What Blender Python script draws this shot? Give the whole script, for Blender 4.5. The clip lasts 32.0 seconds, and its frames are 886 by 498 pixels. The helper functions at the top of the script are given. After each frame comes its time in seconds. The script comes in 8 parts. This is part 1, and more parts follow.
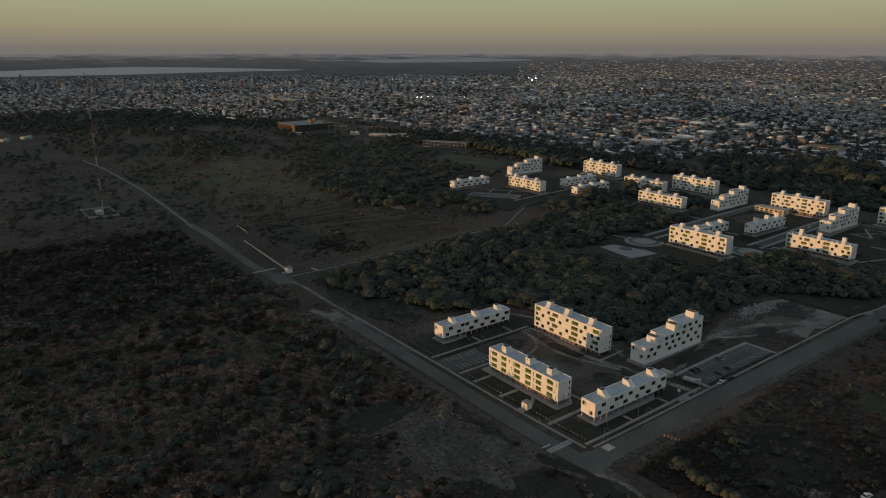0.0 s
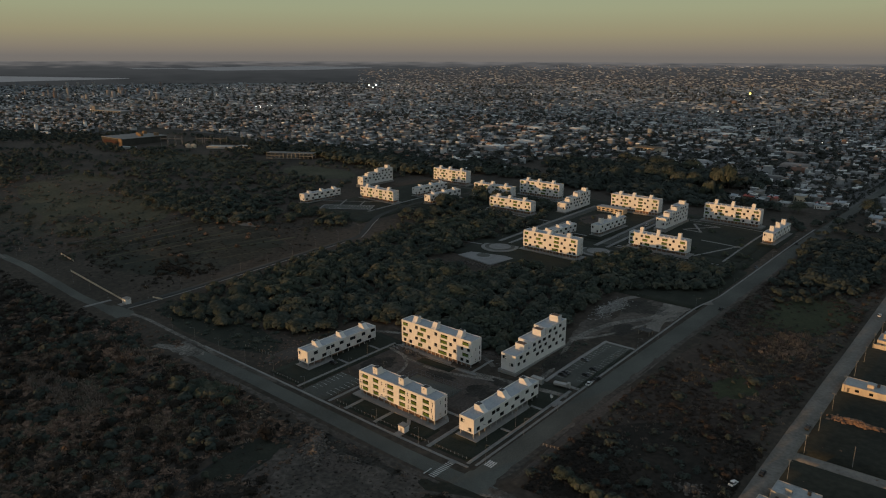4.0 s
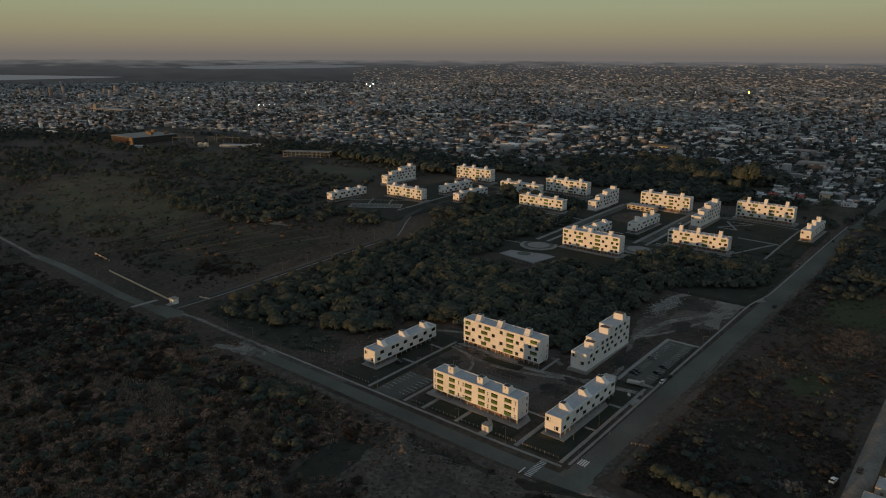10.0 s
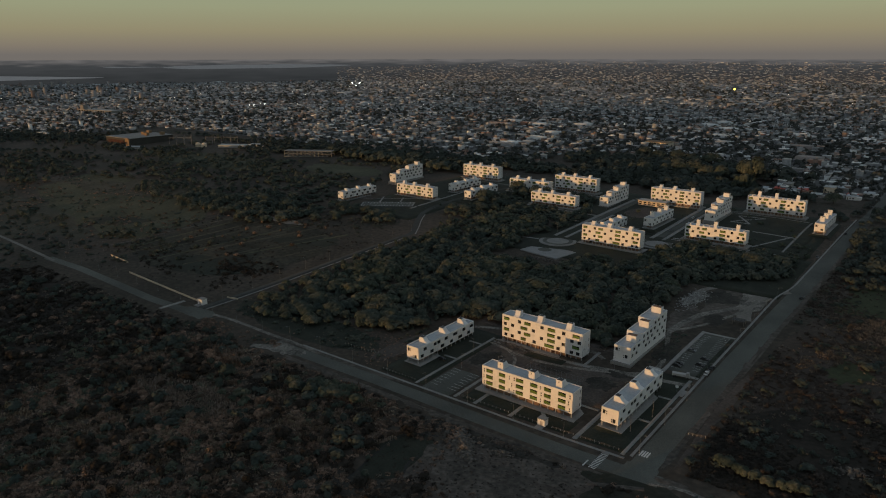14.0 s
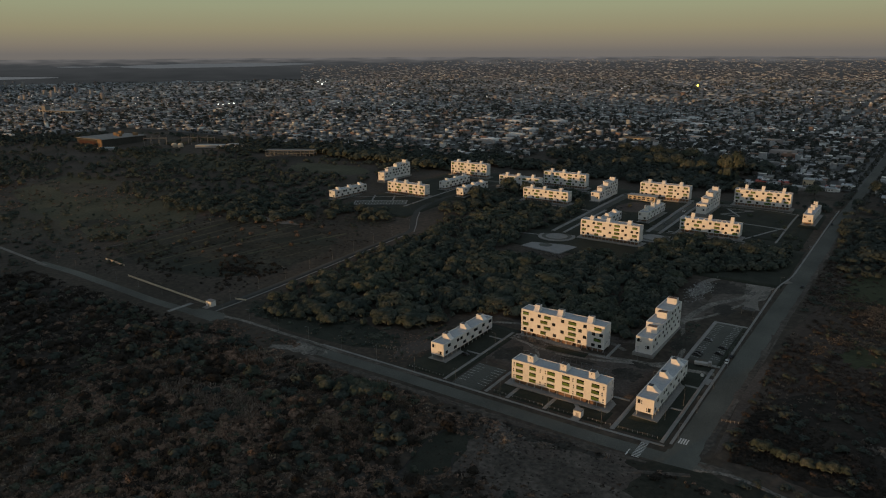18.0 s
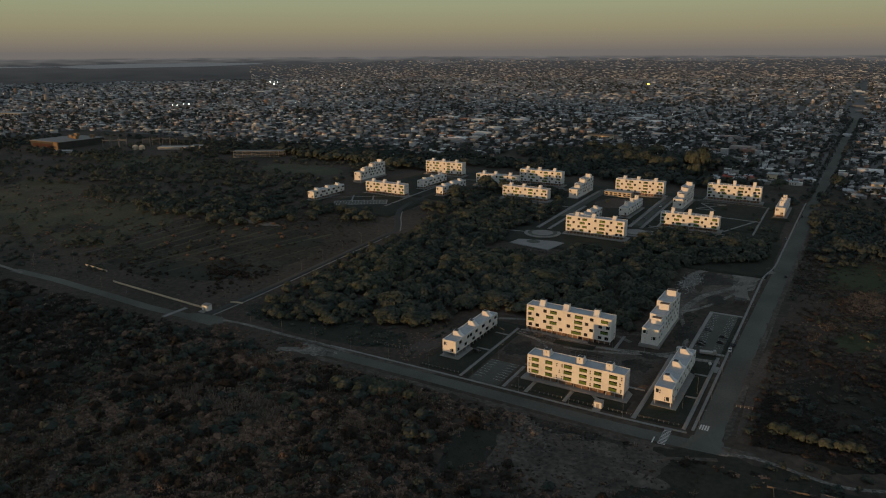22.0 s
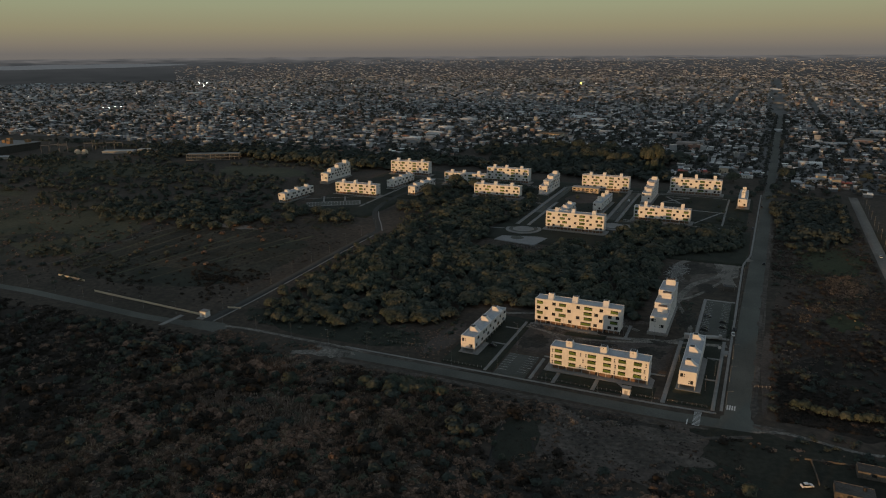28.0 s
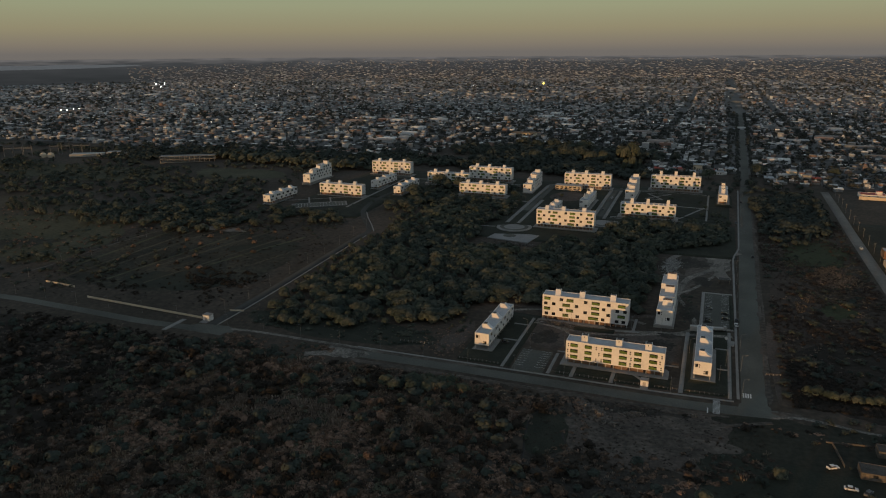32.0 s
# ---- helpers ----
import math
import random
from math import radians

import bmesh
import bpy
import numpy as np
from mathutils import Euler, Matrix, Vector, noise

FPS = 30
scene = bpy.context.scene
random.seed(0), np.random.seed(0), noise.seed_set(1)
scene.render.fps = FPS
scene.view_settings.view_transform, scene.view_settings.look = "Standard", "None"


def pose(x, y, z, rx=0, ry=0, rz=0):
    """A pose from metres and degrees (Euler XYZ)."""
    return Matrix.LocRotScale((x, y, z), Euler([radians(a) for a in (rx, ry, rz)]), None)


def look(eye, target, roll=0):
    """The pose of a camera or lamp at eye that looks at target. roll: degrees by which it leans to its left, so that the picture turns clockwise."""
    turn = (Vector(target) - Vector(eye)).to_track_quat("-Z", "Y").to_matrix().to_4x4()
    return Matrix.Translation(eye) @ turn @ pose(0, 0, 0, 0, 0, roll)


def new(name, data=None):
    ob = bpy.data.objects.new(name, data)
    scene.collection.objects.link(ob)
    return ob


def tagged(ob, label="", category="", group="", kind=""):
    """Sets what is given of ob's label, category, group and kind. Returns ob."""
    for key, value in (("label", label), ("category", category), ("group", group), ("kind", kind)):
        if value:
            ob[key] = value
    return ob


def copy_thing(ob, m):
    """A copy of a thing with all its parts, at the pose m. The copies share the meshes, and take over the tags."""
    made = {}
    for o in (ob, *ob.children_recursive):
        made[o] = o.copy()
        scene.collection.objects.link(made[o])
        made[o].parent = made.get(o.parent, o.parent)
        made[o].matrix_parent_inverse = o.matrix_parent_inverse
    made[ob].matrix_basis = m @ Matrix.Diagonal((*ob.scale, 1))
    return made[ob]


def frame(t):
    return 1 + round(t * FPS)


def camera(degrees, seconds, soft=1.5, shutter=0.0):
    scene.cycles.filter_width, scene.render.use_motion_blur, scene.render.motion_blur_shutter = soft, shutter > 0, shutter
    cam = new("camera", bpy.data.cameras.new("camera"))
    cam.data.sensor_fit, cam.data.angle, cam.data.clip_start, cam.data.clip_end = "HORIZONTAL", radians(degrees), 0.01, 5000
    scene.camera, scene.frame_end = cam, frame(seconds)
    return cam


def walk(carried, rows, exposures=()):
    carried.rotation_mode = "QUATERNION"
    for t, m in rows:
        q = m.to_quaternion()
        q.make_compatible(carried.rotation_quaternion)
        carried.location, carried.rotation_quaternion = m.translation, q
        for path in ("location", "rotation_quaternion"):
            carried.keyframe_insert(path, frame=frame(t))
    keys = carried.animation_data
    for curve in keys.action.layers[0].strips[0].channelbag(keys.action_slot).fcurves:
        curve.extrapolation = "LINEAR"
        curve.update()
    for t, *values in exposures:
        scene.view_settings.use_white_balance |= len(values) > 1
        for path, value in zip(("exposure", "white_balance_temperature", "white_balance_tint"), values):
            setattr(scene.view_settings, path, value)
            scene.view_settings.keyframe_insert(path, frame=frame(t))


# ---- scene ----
cam = camera(64.65, 32.0, soft=1.1)
PATH = [
    (0, (187.55, -200.89, 148.47), (110.43, -143.48, 120.97), 0.05),
    (0.5, (186.75, -200.25, 148.48), (120.42, -130.67, 120.94), 0.07),
    (1, (184.45, -200.22, 148.62), (121.98, -127.11, 121.18), -0.20),
    (1.5, (182.03, -199.40, 148.70), (119.61, -126.22, 121.34), -0.14),
    (2, (179.69, -198.10, 148.84), (117.26, -124.83, 121.77), -0.23),
    (2.5, (177.75, -197.02, 148.86), (115.29, -123.64, 122.15), -0.14),
    (3, (175.96, -196.39, 148.95), (113.42, -123.03, 122.35), -0.07),
    (3.5, (174.16, -196.34, 149.08), (111.58, -123.00, 122.54), 0.03),
    (5.5, (165.83, -200.20, 148.96), (103.13, -126.93, 122.48), 0.59),
    (6, (163.42, -201.76, 148.87), (100.89, -128.36, 122.38), 0.64),
    (6.5, (160.93, -203.72, 148.74), (98.98, -129.82, 122.26), 0.64),
    (7, (158.33, -205.95, 148.62), (97.08, -131.48, 122.13), 0.58),
    (7.5, (155.56, -208.22, 148.62), (94.41, -133.68, 122.09), 0.52),
    (8, (152.83, -210.59, 148.55), (91.65, -136.08, 122.01), 0.47),
    (8.5, (150.12, -212.97, 148.44), (88.88, -138.51, 121.87), 0.44),
    (9, (147.31, -215.35, 148.37), (86.00, -140.96, 121.79), 0.36),
    (9.5, (144.47, -217.74, 148.29), (83.12, -143.40, 121.65), 0.33),
    (10, (141.72, -220.12, 148.18), (80.30, -145.83, 121.54), 0.25),
    (10.5, (138.92, -222.56, 148.00), (77.44, -148.33, 121.35), 0.20),
    (11, (136.14, -225.00, 147.83), (74.62, -150.80, 121.20), 0.16),
    (11.5, (133.31, -227.45, 147.76), (71.75, -153.30, 121.07), 0.12),
    (12, (130.49, -229.87, 147.73), (69.10, -155.60, 120.99), 0.09),
    (12.5, (127.61, -232.32, 147.67), (66.63, -157.73, 120.89), 0.03),
    (13, (124.81, -234.79, 147.56), (64.30, -159.82, 120.76), 0.02),
    (13.5, (122.12, -237.30, 147.45), (62.13, -161.90, 120.68), -0.02),
    (14, (119.42, -239.84, 147.37), (60.09, -163.93, 120.57), -0.06),
    (14.5, (116.60, -242.29, 147.41), (58.16, -165.71, 120.58), -0.09),
    (16.5, (105.20, -252.04, 147.16), (48.80, -173.98, 120.21), -0.20),
    (17, (102.26, -254.29, 147.06), (46.18, -176.02, 120.08), -0.17),
    (17.5, (99.36, -256.43, 147.01), (43.73, -177.85, 119.99), -0.22),
    (18, (96.57, -258.68, 146.97), (41.56, -179.67, 119.92), -0.26),
    (18.5, (93.68, -260.99, 147.01), (39.42, -181.48, 119.92), -0.27),
    (19, (90.85, -263.26, 146.97), (37.35, -183.23, 119.89), -0.30),
    (19.5, (87.91, -265.48, 147.03), (35.07, -185.02, 119.93), -0.32),
    (20, (85.07, -267.78, 147.03), (32.92, -186.88, 119.90), -0.29),
    (20.5, (82.07, -269.99, 147.03), (30.67, -188.62, 119.90), -0.31),
    (21, (79.02, -272.18, 147.02), (28.43, -190.30, 119.89), -0.29),
    (21.5, (76.01, -274.28, 146.97), (26.22, -191.92, 119.82), -0.31),
    (22, (73.15, -276.32, 146.90), (24.07, -193.53, 119.75), -0.30),
    (22.5, (70.23, -278.25, 146.82), (21.78, -195.10, 119.65), -0.29),
    (23, (67.38, -280.17, 146.67), (19.47, -196.70, 119.53), -0.32),
    (23.5, (64.57, -282.05, 146.60), (17.25, -198.25, 119.46), -0.33),
    (24, (61.79, -283.93, 146.54), (15.08, -199.77, 119.41), -0.37),
    (24.5, (58.83, -285.79, 146.49), (12.76, -201.28, 119.37), -0.35),
    (26.5, (46.43, -293.51, 146.38), (3.49, -207.37, 119.27), -0.35),
    (27, (43.03, -295.42, 146.38), (1.05, -208.80, 119.26), -0.35),
    (27.5, (39.57, -297.26, 146.38), (-1.48, -210.21, 119.24), -0.35),
    (28, (36.18, -299.10, 146.27), (-3.97, -211.63, 119.14), -0.34),
    (28.5, (32.94, -300.83, 146.19), (-6.44, -213.00, 119.06), -0.34),
    (29, (29.85, -302.44, 146.17), (-8.86, -214.33, 119.02), -0.33),
    (29.5, (26.87, -303.95, 146.26), (-11.19, -215.56, 119.09), -0.37),
    (30, (24.00, -305.46, 146.23), (-13.40, -216.79, 119.04), -0.33),
    (30.5, (21.18, -306.92, 146.02), (-15.59, -217.97, 118.89), -0.39),
    (31, (18.24, -308.41, 145.82), (-17.81, -219.16, 118.70), -0.36),
    (31.5, (15.16, -309.91, 145.72), (-20.17, -220.37, 118.63), -0.40),
    (32, (11.92, -311.44, 145.69), (-22.81, -221.66, 118.61), -0.37),
]
walk(cam, [(t, look(e, g, r)) for t, e, g, r in PATH], exposures=[(0, 0.20), (3, 0.14), (6, 0.06), (13, 0.02), (32, 0.0)])

# ---------------------------------------------------------------- sky and sun
SUN_AZ = radians(17.0)    # the sun stands behind the walk, a little to the west of the cross street
SUN_EL = radians(1.2)
world = bpy.data.worlds.new("evening_sky")
scene.world = world
world.use_nodes = True
wn, wl = world.node_tree.nodes, world.node_tree.links
wn.clear()
w_out = wn.new("ShaderNodeOutputWorld")
w_bg = wn.new("ShaderNodeBackground")
w_sky = wn.new("ShaderNodeTexSky")
w_sky.sky_type = "NISHITA"
w_sky.sun_disc = False
w_sky.sun_elevation = SUN_EL
w_sky.sun_rotation = radians(180) + SUN_AZ
w_sky.air_density, w_sky.dust_density, w_sky.ozone_density = 1.2, 2.0, 2.0
w_gain = wn.new("ShaderNodeMix")
w_gain.data_type, w_gain.blend_type = "RGBA", "MULTIPLY"
w_gain.inputs[0].default_value = 1.0
w_gain.inputs[7].default_value = (0.5, 0.5, 0.5, 1)
w_tc = wn.new("ShaderNodeTexCoord")
w_sep = wn.new("ShaderNodeSeparateXYZ")
w_ramp = wn.new("ShaderNodeValToRGB")
cr = w_ramp.color_ramp
cr.elements[0].position, cr.elements[0].color = 0.0, (0.184, 0.168, 0.153, 1)
cr.elements[1].position, cr.elements[1].color = 1.0, (0.180, 0.222, 0.264, 1)
for p_, c_ in ((0.010, (0.240, 0.208, 0.164, 1)), (0.030, (0.305, 0.278, 0.176, 1)), (0.060, (0.319, 0.344, 0.221, 1)),
               (0.115, (0.290, 0.364, 0.262, 1)), (0.20, (0.258, 0.288, 0.266, 1)), (0.40, (0.218, 0.252, 0.274, 1))):
    e_ = cr.elements.new(p_)
    e_.color = c_
w_mix = wn.new("ShaderNodeMix")
w_mix.data_type = "RGBA"
w_mix.inputs[0].default_value = 0.88
wl.new(w_tc.outputs["Generated"], w_sep.inputs[0])
wl.new(w_sep.outputs["Z"], w_ramp.inputs[0])
wl.new(w_sky.outputs[0], w_gain.inputs[6])
wl.new(w_gain.outputs[2], w_mix.inputs[6])
wl.new(w_ramp.outputs[0], w_mix.inputs[7])
wl.new(w_mix.outputs[2], w_bg.inputs[0])
w_bg.inputs[1].default_value = 1.0
wl.new(w_bg.outputs[0], w_out.inputs[0])

sun = new("sun", bpy.data.lights.new("sun", "SUN"))
sun.data.energy, sun.data.angle, sun.data.color = 2.4, radians(0.6), (1.0, 0.54, 0.205)
sd = Vector((-math.sin(SUN_AZ) * math.cos(SUN_EL), -math.cos(SUN_AZ) * math.cos(SUN_EL), math.sin(SUN_EL)))
sun.matrix_world = look(sd * 300, (0, 0, 0))


# ---------------------------------------------------------------- terrain
def soft(v, k):
    return k * np.log1p(np.exp(np.clip(np.asarray(v, float) / k, -40, 40)))


def land(x, y):
    """Height of the ground: level by the cross street, rising gently to the north."""
    x, y = np.asarray(x, float), np.asarray(y, float)
    yy = soft(y, 25) - soft(y - 430, 60)
    h = yy * (0.0245 + 0.00004 * (soft(-x, 40) - soft(-x - 450, 80)))
    h = h - 0.010 * (soft(-x - 60, 30) - soft(-x - 400, 60)) * np.exp(-(y / 110.0) ** 2)
    h = h + 0.045 * (soft(x - 5, 12) - soft(x - 140, 20)) * np.exp(-((y - 30) / 170.0) ** 2)
    h = h + 1.3 * np.exp(-((x + 4) / 26.0) ** 2 - ((y - 80) / 42.0) ** 2) - 0.8 * np.exp(-((x + 46) / 34.0) ** 2 - ((y - 56) / 26.0) ** 2)
    h = h + 2.4 * np.exp(-((x + 18) / 46.0) ** 2 - ((y - 375) / 60.0) ** 2)
    k = np.clip((np.hypot(x, y) - 900) / 1500, 0, 1)
    k = k * k * (3 - 2 * k)
    return h * (1 - k) + 6 * k


def gz(x, y):
    return float(land(x, y))


# ---------------------------------------------------------------- materials
def material(name, colors, rough=0.9, scale=(0.05, 1.5), bump=0.3, metal=0.0, random_by="", spread=0.25, spec=0.3, contrast=1.0):
    """colors: dark to light, mixed by a broad and a fine noise; random_by: 'object' or 'island' shifts value from piece to piece."""
    m = bpy.data.materials.new(name)
    m.use_nodes = True
    n, l = m.node_tree.nodes, m.node_tree.links
    b = n["Principled BSDF"]
    b.inputs["Roughness"].default_value, b.inputs["Metallic"].default_value = rough, metal
    b.inputs["Specular IOR Level"].default_value = spec
    geo = n.new("ShaderNodeNewGeometry")
    n1, n2 = n.new("ShaderNodeTexNoise"), n.new("ShaderNodeTexNoise")
    for t_, s_, d_ in ((n1, scale[0], 4), (n2, scale[1], 6)):
        t_.inputs["Scale"].default_value, t_.inputs["Detail"].default_value = s_, d_
        l.new(geo.outputs["Position"], t_.inputs["Vector"])
    add = n.new("ShaderNodeMath")
    add.operation = "MULTIPLY_ADD"
    add.inputs[1].default_value = 0.5
    l.new(n1.outputs[0], add.inputs[0])
    half = n.new("ShaderNodeMath")
    half.operation = "MULTIPLY"
    half.inputs[1].default_value = 0.5
    l.new(n2.outputs[0], half.inputs[0])
    l.new(half.outputs[0], add.inputs[2])
    ramp = n.new("ShaderNodeValToRGB")
    els = ramp.color_ramp.elements
    k = len(colors)
    for i, c in enumerate(colors):
        p = 0.5 + (i / max(1, k - 1) - 0.5) * 0.42 / contrast
        e = els[i] if i < 2 else els.new(p)
        e.position, e.color = p, (*c, 1)
    l.new(add.outputs[0], ramp.inputs[0])
    col = ramp.outputs[0]
    if random_by:
        src = n.new("ShaderNodeObjectInfo").outputs["Random"] if random_by == "object" else geo.outputs["Random Per Island"]
        mr = n.new("ShaderNodeMapRange")
        mr.inputs[3].default_value, mr.inputs[4].default_value = 1 - spread, 1 + spread
        l.new(src, mr.inputs[0])
        mx = n.new("ShaderNodeMix")
        mx.data_type, mx.blend_type = "RGBA", "MULTIPLY"
        mx.inputs[0].default_value = 1
        l.new(col, mx.inputs[6])
        l.new(mr.outputs[0], mx.inputs[7])
        col = mx.outputs[2]
    l.new(col, b.inputs["Base Color"])
    if bump:
        bp = n.new("ShaderNodeBump")
        bp.inputs["Strength"].default_value, bp.inputs["Distance"].default_value = bump, 0.1
        l.new(n2.outputs[0], bp.inputs["Height"])
        l.new(bp.outputs[0], b.inputs["Normal"])
    return m


def palette(name, colors, rough=0.85, spread=0.2):
    """One of several paints for each separate piece of a joined mesh, with dirt."""
    m = bpy.data.materials.new(name)
    m.use_nodes = True
    n, l = m.node_tree.nodes, m.node_tree.links
    b = n["Principled BSDF"]
    b.inputs["Roughness"].default_value = rough
    geo = n.new("ShaderNodeNewGeometry")
    ramp = n.new("ShaderNodeValToRGB")
    ramp.color_ramp.interpolation = "CONSTANT"
    els = ramp.color_ramp.elements
    for i, c in enumerate(colors):
        e = els[i] if i < 2 else els.new(i / len(colors))
        e.position, e.color = i / len(colors), (*c, 1)
    l.new(geo.outputs["Random Per Island"], ramp.inputs[0])
    no = n.new("ShaderNodeTexNoise")
    no.inputs["Scale"].default_value, no.inputs["Detail"].default_value = 0.4, 5
    l.new(geo.outputs["Position"], no.inputs["Vector"])
    mr = n.new("ShaderNodeMapRange")
    mr.inputs[3].default_value, mr.inputs[4].default_value = 1 - spread * 2, 1 + spread * 2
    l.new(no.outputs[0], mr.inputs[0])
    mx = n.new("ShaderNodeMix")
    mx.data_type, mx.blend_type = "RGBA", "MULTIPLY"
    mx.inputs[0].default_value = 1
    l.new(ramp.outputs[0], mx.inputs[6])
    l.new(mr.outputs[0], mx.inputs[7])
    l.new(mx.outputs[2], b.inputs["Base Color"])
    return m


def glow(name, color, strength):
    m = bpy.data.materials.new(name)
    m.use_nodes = True
    b = m.node_tree.nodes["Principled BSDF"]
    b.inputs["Base Color"].default_value = (*color, 1)
    b.inputs["Emission Color"].default_value = (*color, 1)
    b.inputs["Emission Strength"].default_value = strength
    return m


M_GROUND = material("scrub_ground", [(0.0242, 0.022, 0.0174), (0.0397, 0.034, 0.0261), (0.0617, 0.05, 0.0397), (0.0903, 0.071, 0.0562)], 0.95, (0.018, 0.35), 0.6, contrast=1.3)
M_FIELD = material("dry_field", [(0.01648, 0.01812, 0.01287), (0.03206, 0.0319, 0.02329), (0.06076, 0.05428, 0.03936)], 0.95, (0.03, 0.35), 0.6, contrast=1.7)
M_GREEN = material("green_field", [(0.03402, 0.03688, 0.02293), (0.06124, 0.06258, 0.03822), (0.09072, 0.08492, 0.0546)], 0.95, (0.03, 0.4), 0.5, contrast=1.5)
M_LAWN = material("lawn", [(0.013, 0.017, 0.013), (0.024, 0.029, 0.021), (0.043, 0.045, 0.034)], 0.95, (0.12, 1.2), 0.4)
M_DIRT = material("bare_dirt", [(0.100, 0.094, 0.085), (0.175, 0.163, 0.146), (0.255, 0.235, 0.21)], 0.95, (0.06, 0.8), 0.5)
M_TRACK = material("trodden_track", [(0.04875, 0.048, 0.04225), (0.1381, 0.1296, 0.1156), (0.2681, 0.248, 0.2188)], 0.95, (0.14, 1.1), 0.5, contrast=1.7)
M_REDDIRT = material("reddish_dirt", [(0.03904, 0.03294, 0.02928), (0.07564, 0.06344, 0.0549), (0.1318, 0.1122, 0.09638)], 0.95, (0.08, 0.9), 0.5)
M_ASPHALT = material("worn_asphalt", [(0.0499, 0.05245, 0.04694), (0.0858, 0.09005, 0.08006), (0.1376, 0.1406, 0.1242)], 0.9, (0.03, 2.5), 0.1, contrast=1.3)
M_TAR = material("dark_tar", [(0.028, 0.029, 0.028), (0.048, 0.050, 0.048), (0.075, 0.077, 0.073)], 0.95, (0.05, 2.0), 0.1)
M_DEBRIS = material("broken_concrete", [(0.114, 0.114, 0.1102), (0.228, 0.228, 0.2185), (0.38, 0.38, 0.361)], 0.95, (0.3, 2), 0.2, random_by="island", spread=0.5)
M_CONC = material("concrete", [(0.1573, 0.1555, 0.1505), (0.2295, 0.227, 0.2193), (0.289, 0.2831, 0.272)], 0.9, (0.15, 1.4), 0.2)
M_APRON = material("apron_concrete", [(0.17, 0.167, 0.16), (0.25, 0.245, 0.235), (0.31, 0.30, 0.29)], 0.9, (0.15, 1.4), 0.2)
M_KERB = material("kerb_stone", [(0.2184, 0.2145, 0.2067), (0.3276, 0.3198, 0.3081)], 0.9, (0.2, 1.5), 0.2)
M_WHITE = material("white_render", [(0.58, 0.575, 0.565), (0.70, 0.695, 0.685), (0.76, 0.755, 0.745)], 0.85, (0.12, 0.9), 0.06)
M_ROOF = material("grey_roof_membrane", [(0.27, 0.30, 0.325), (0.38, 0.41, 0.44), (0.46, 0.49, 0.515)], 0.7, (0.15, 1.1), 0.1)
M_GLASS = material("dark_glass", [(0.012, 0.014, 0.016), (0.03, 0.033, 0.036)], 0.08, (0.3, 2), 0.0, spec=0.5, random_by="object", spread=0.6)
M_GREENP = material("green_panel", [(0.05625, 0.1, 0.0175), (0.0875, 0.1475, 0.0275), (0.1187, 0.1875, 0.04)], 0.35, (0.3, 2), 0.0, random_by="object", spread=0.3)
M_FRAME = material("dark_frame", [(0.03, 0.03, 0.03), (0.05, 0.05, 0.05)], 0.5, (0.5, 4), 0.0)
M_BRICK = material("brown_brick", [(0.12, 0.075, 0.05), (0.20, 0.125, 0.085), (0.26, 0.17, 0.12)], 0.9, (0.3, 3), 0.3)
M_COLUMN = material("column_concrete", [(0.30, 0.29, 0.28), (0.45, 0.44, 0.42)], 0.85, (0.3, 2), 0.1)
M_PAINT = material("road_paint", [(0.45, 0.45, 0.44), (0.66, 0.66, 0.64)], 0.8, (0.4, 3), 0.1)
M_STEEL = material("galvanised_steel", [(0.12, 0.126, 0.132), (0.174, 0.18, 0.186)], 0.6, (0.5, 3), 0.05)
M_DARK = material("dark_steel", [(0.03, 0.03, 0.032), (0.06, 0.06, 0.062)], 0.5, (0.5, 3), 0.05, metal=0.3)
M_POLE = material("grey_pole", [(0.17, 0.17, 0.165), (0.25, 0.25, 0.24)], 0.9, (0.6, 5), 0.1)
M_WOOD = material("weathered_wood", [(0.12, 0.10, 0.08), (0.20, 0.17, 0.14)], 0.9, (0.6, 5), 0.2)
M_TRUNK = material("bark", [(0.035, 0.028, 0.022), (0.07, 0.055, 0.042)], 0.95, (0.6, 5), 0.4)
M_LEAF = material("dark_foliage", [(0.0275, 0.04161, 0.03589), (0.04787, 0.06165, 0.04921), (0.09351, 0.09959, 0.07682)], 0.9, (0.11, 0.5), 0.0, random_by="island", spread=0.12, contrast=2.1)
M_TREE = material("town_foliage", [(0.02548, 0.03596, 0.03248), (0.04459, 0.05713, 0.04942), (0.0688, 0.07949, 0.06496)], 0.9, (0.10, 0.7), 0.0, random_by="island", spread=0.15, contrast=1.2)
M_LEAF2 = material("olive_foliage", [(0.03764, 0.05291, 0.0395), (0.0613, 0.07436, 0.05305), (0.1075, 0.1098, 0.079)], 0.9, (0.11, 0.5), 0.0, random_by="island", spread=0.12, contrast=2.1)
# Garden green lifted and blued, so the leaf colour carries some distance haze.
M_TOWNTREE = material("town_garden_foliage", [(0.03349, 0.0385, 0.03593), (0.05667, 0.06274, 0.05715), (0.08501, 0.08984, 0.08002)], 0.9, (0.05, 0.7), 0.0, random_by="island", spread=0.2)
M_SHRUB = material("dry_shrub", [(0.06665, 0.04813, 0.03486), (0.1371, 0.09326, 0.06713), (0.2316, 0.1526, 0.112)], 0.9, (0.022, 0.4), 0.0, random_by="island", spread=0.4, contrast=2.4)
M_STRAW = material("dry_grass", [(0.1232, 0.102, 0.0855), (0.2128, 0.174, 0.1463), (0.336, 0.275, 0.2356)], 0.9, (0.05, 0.6), 0.0, random_by="island", spread=0.45)
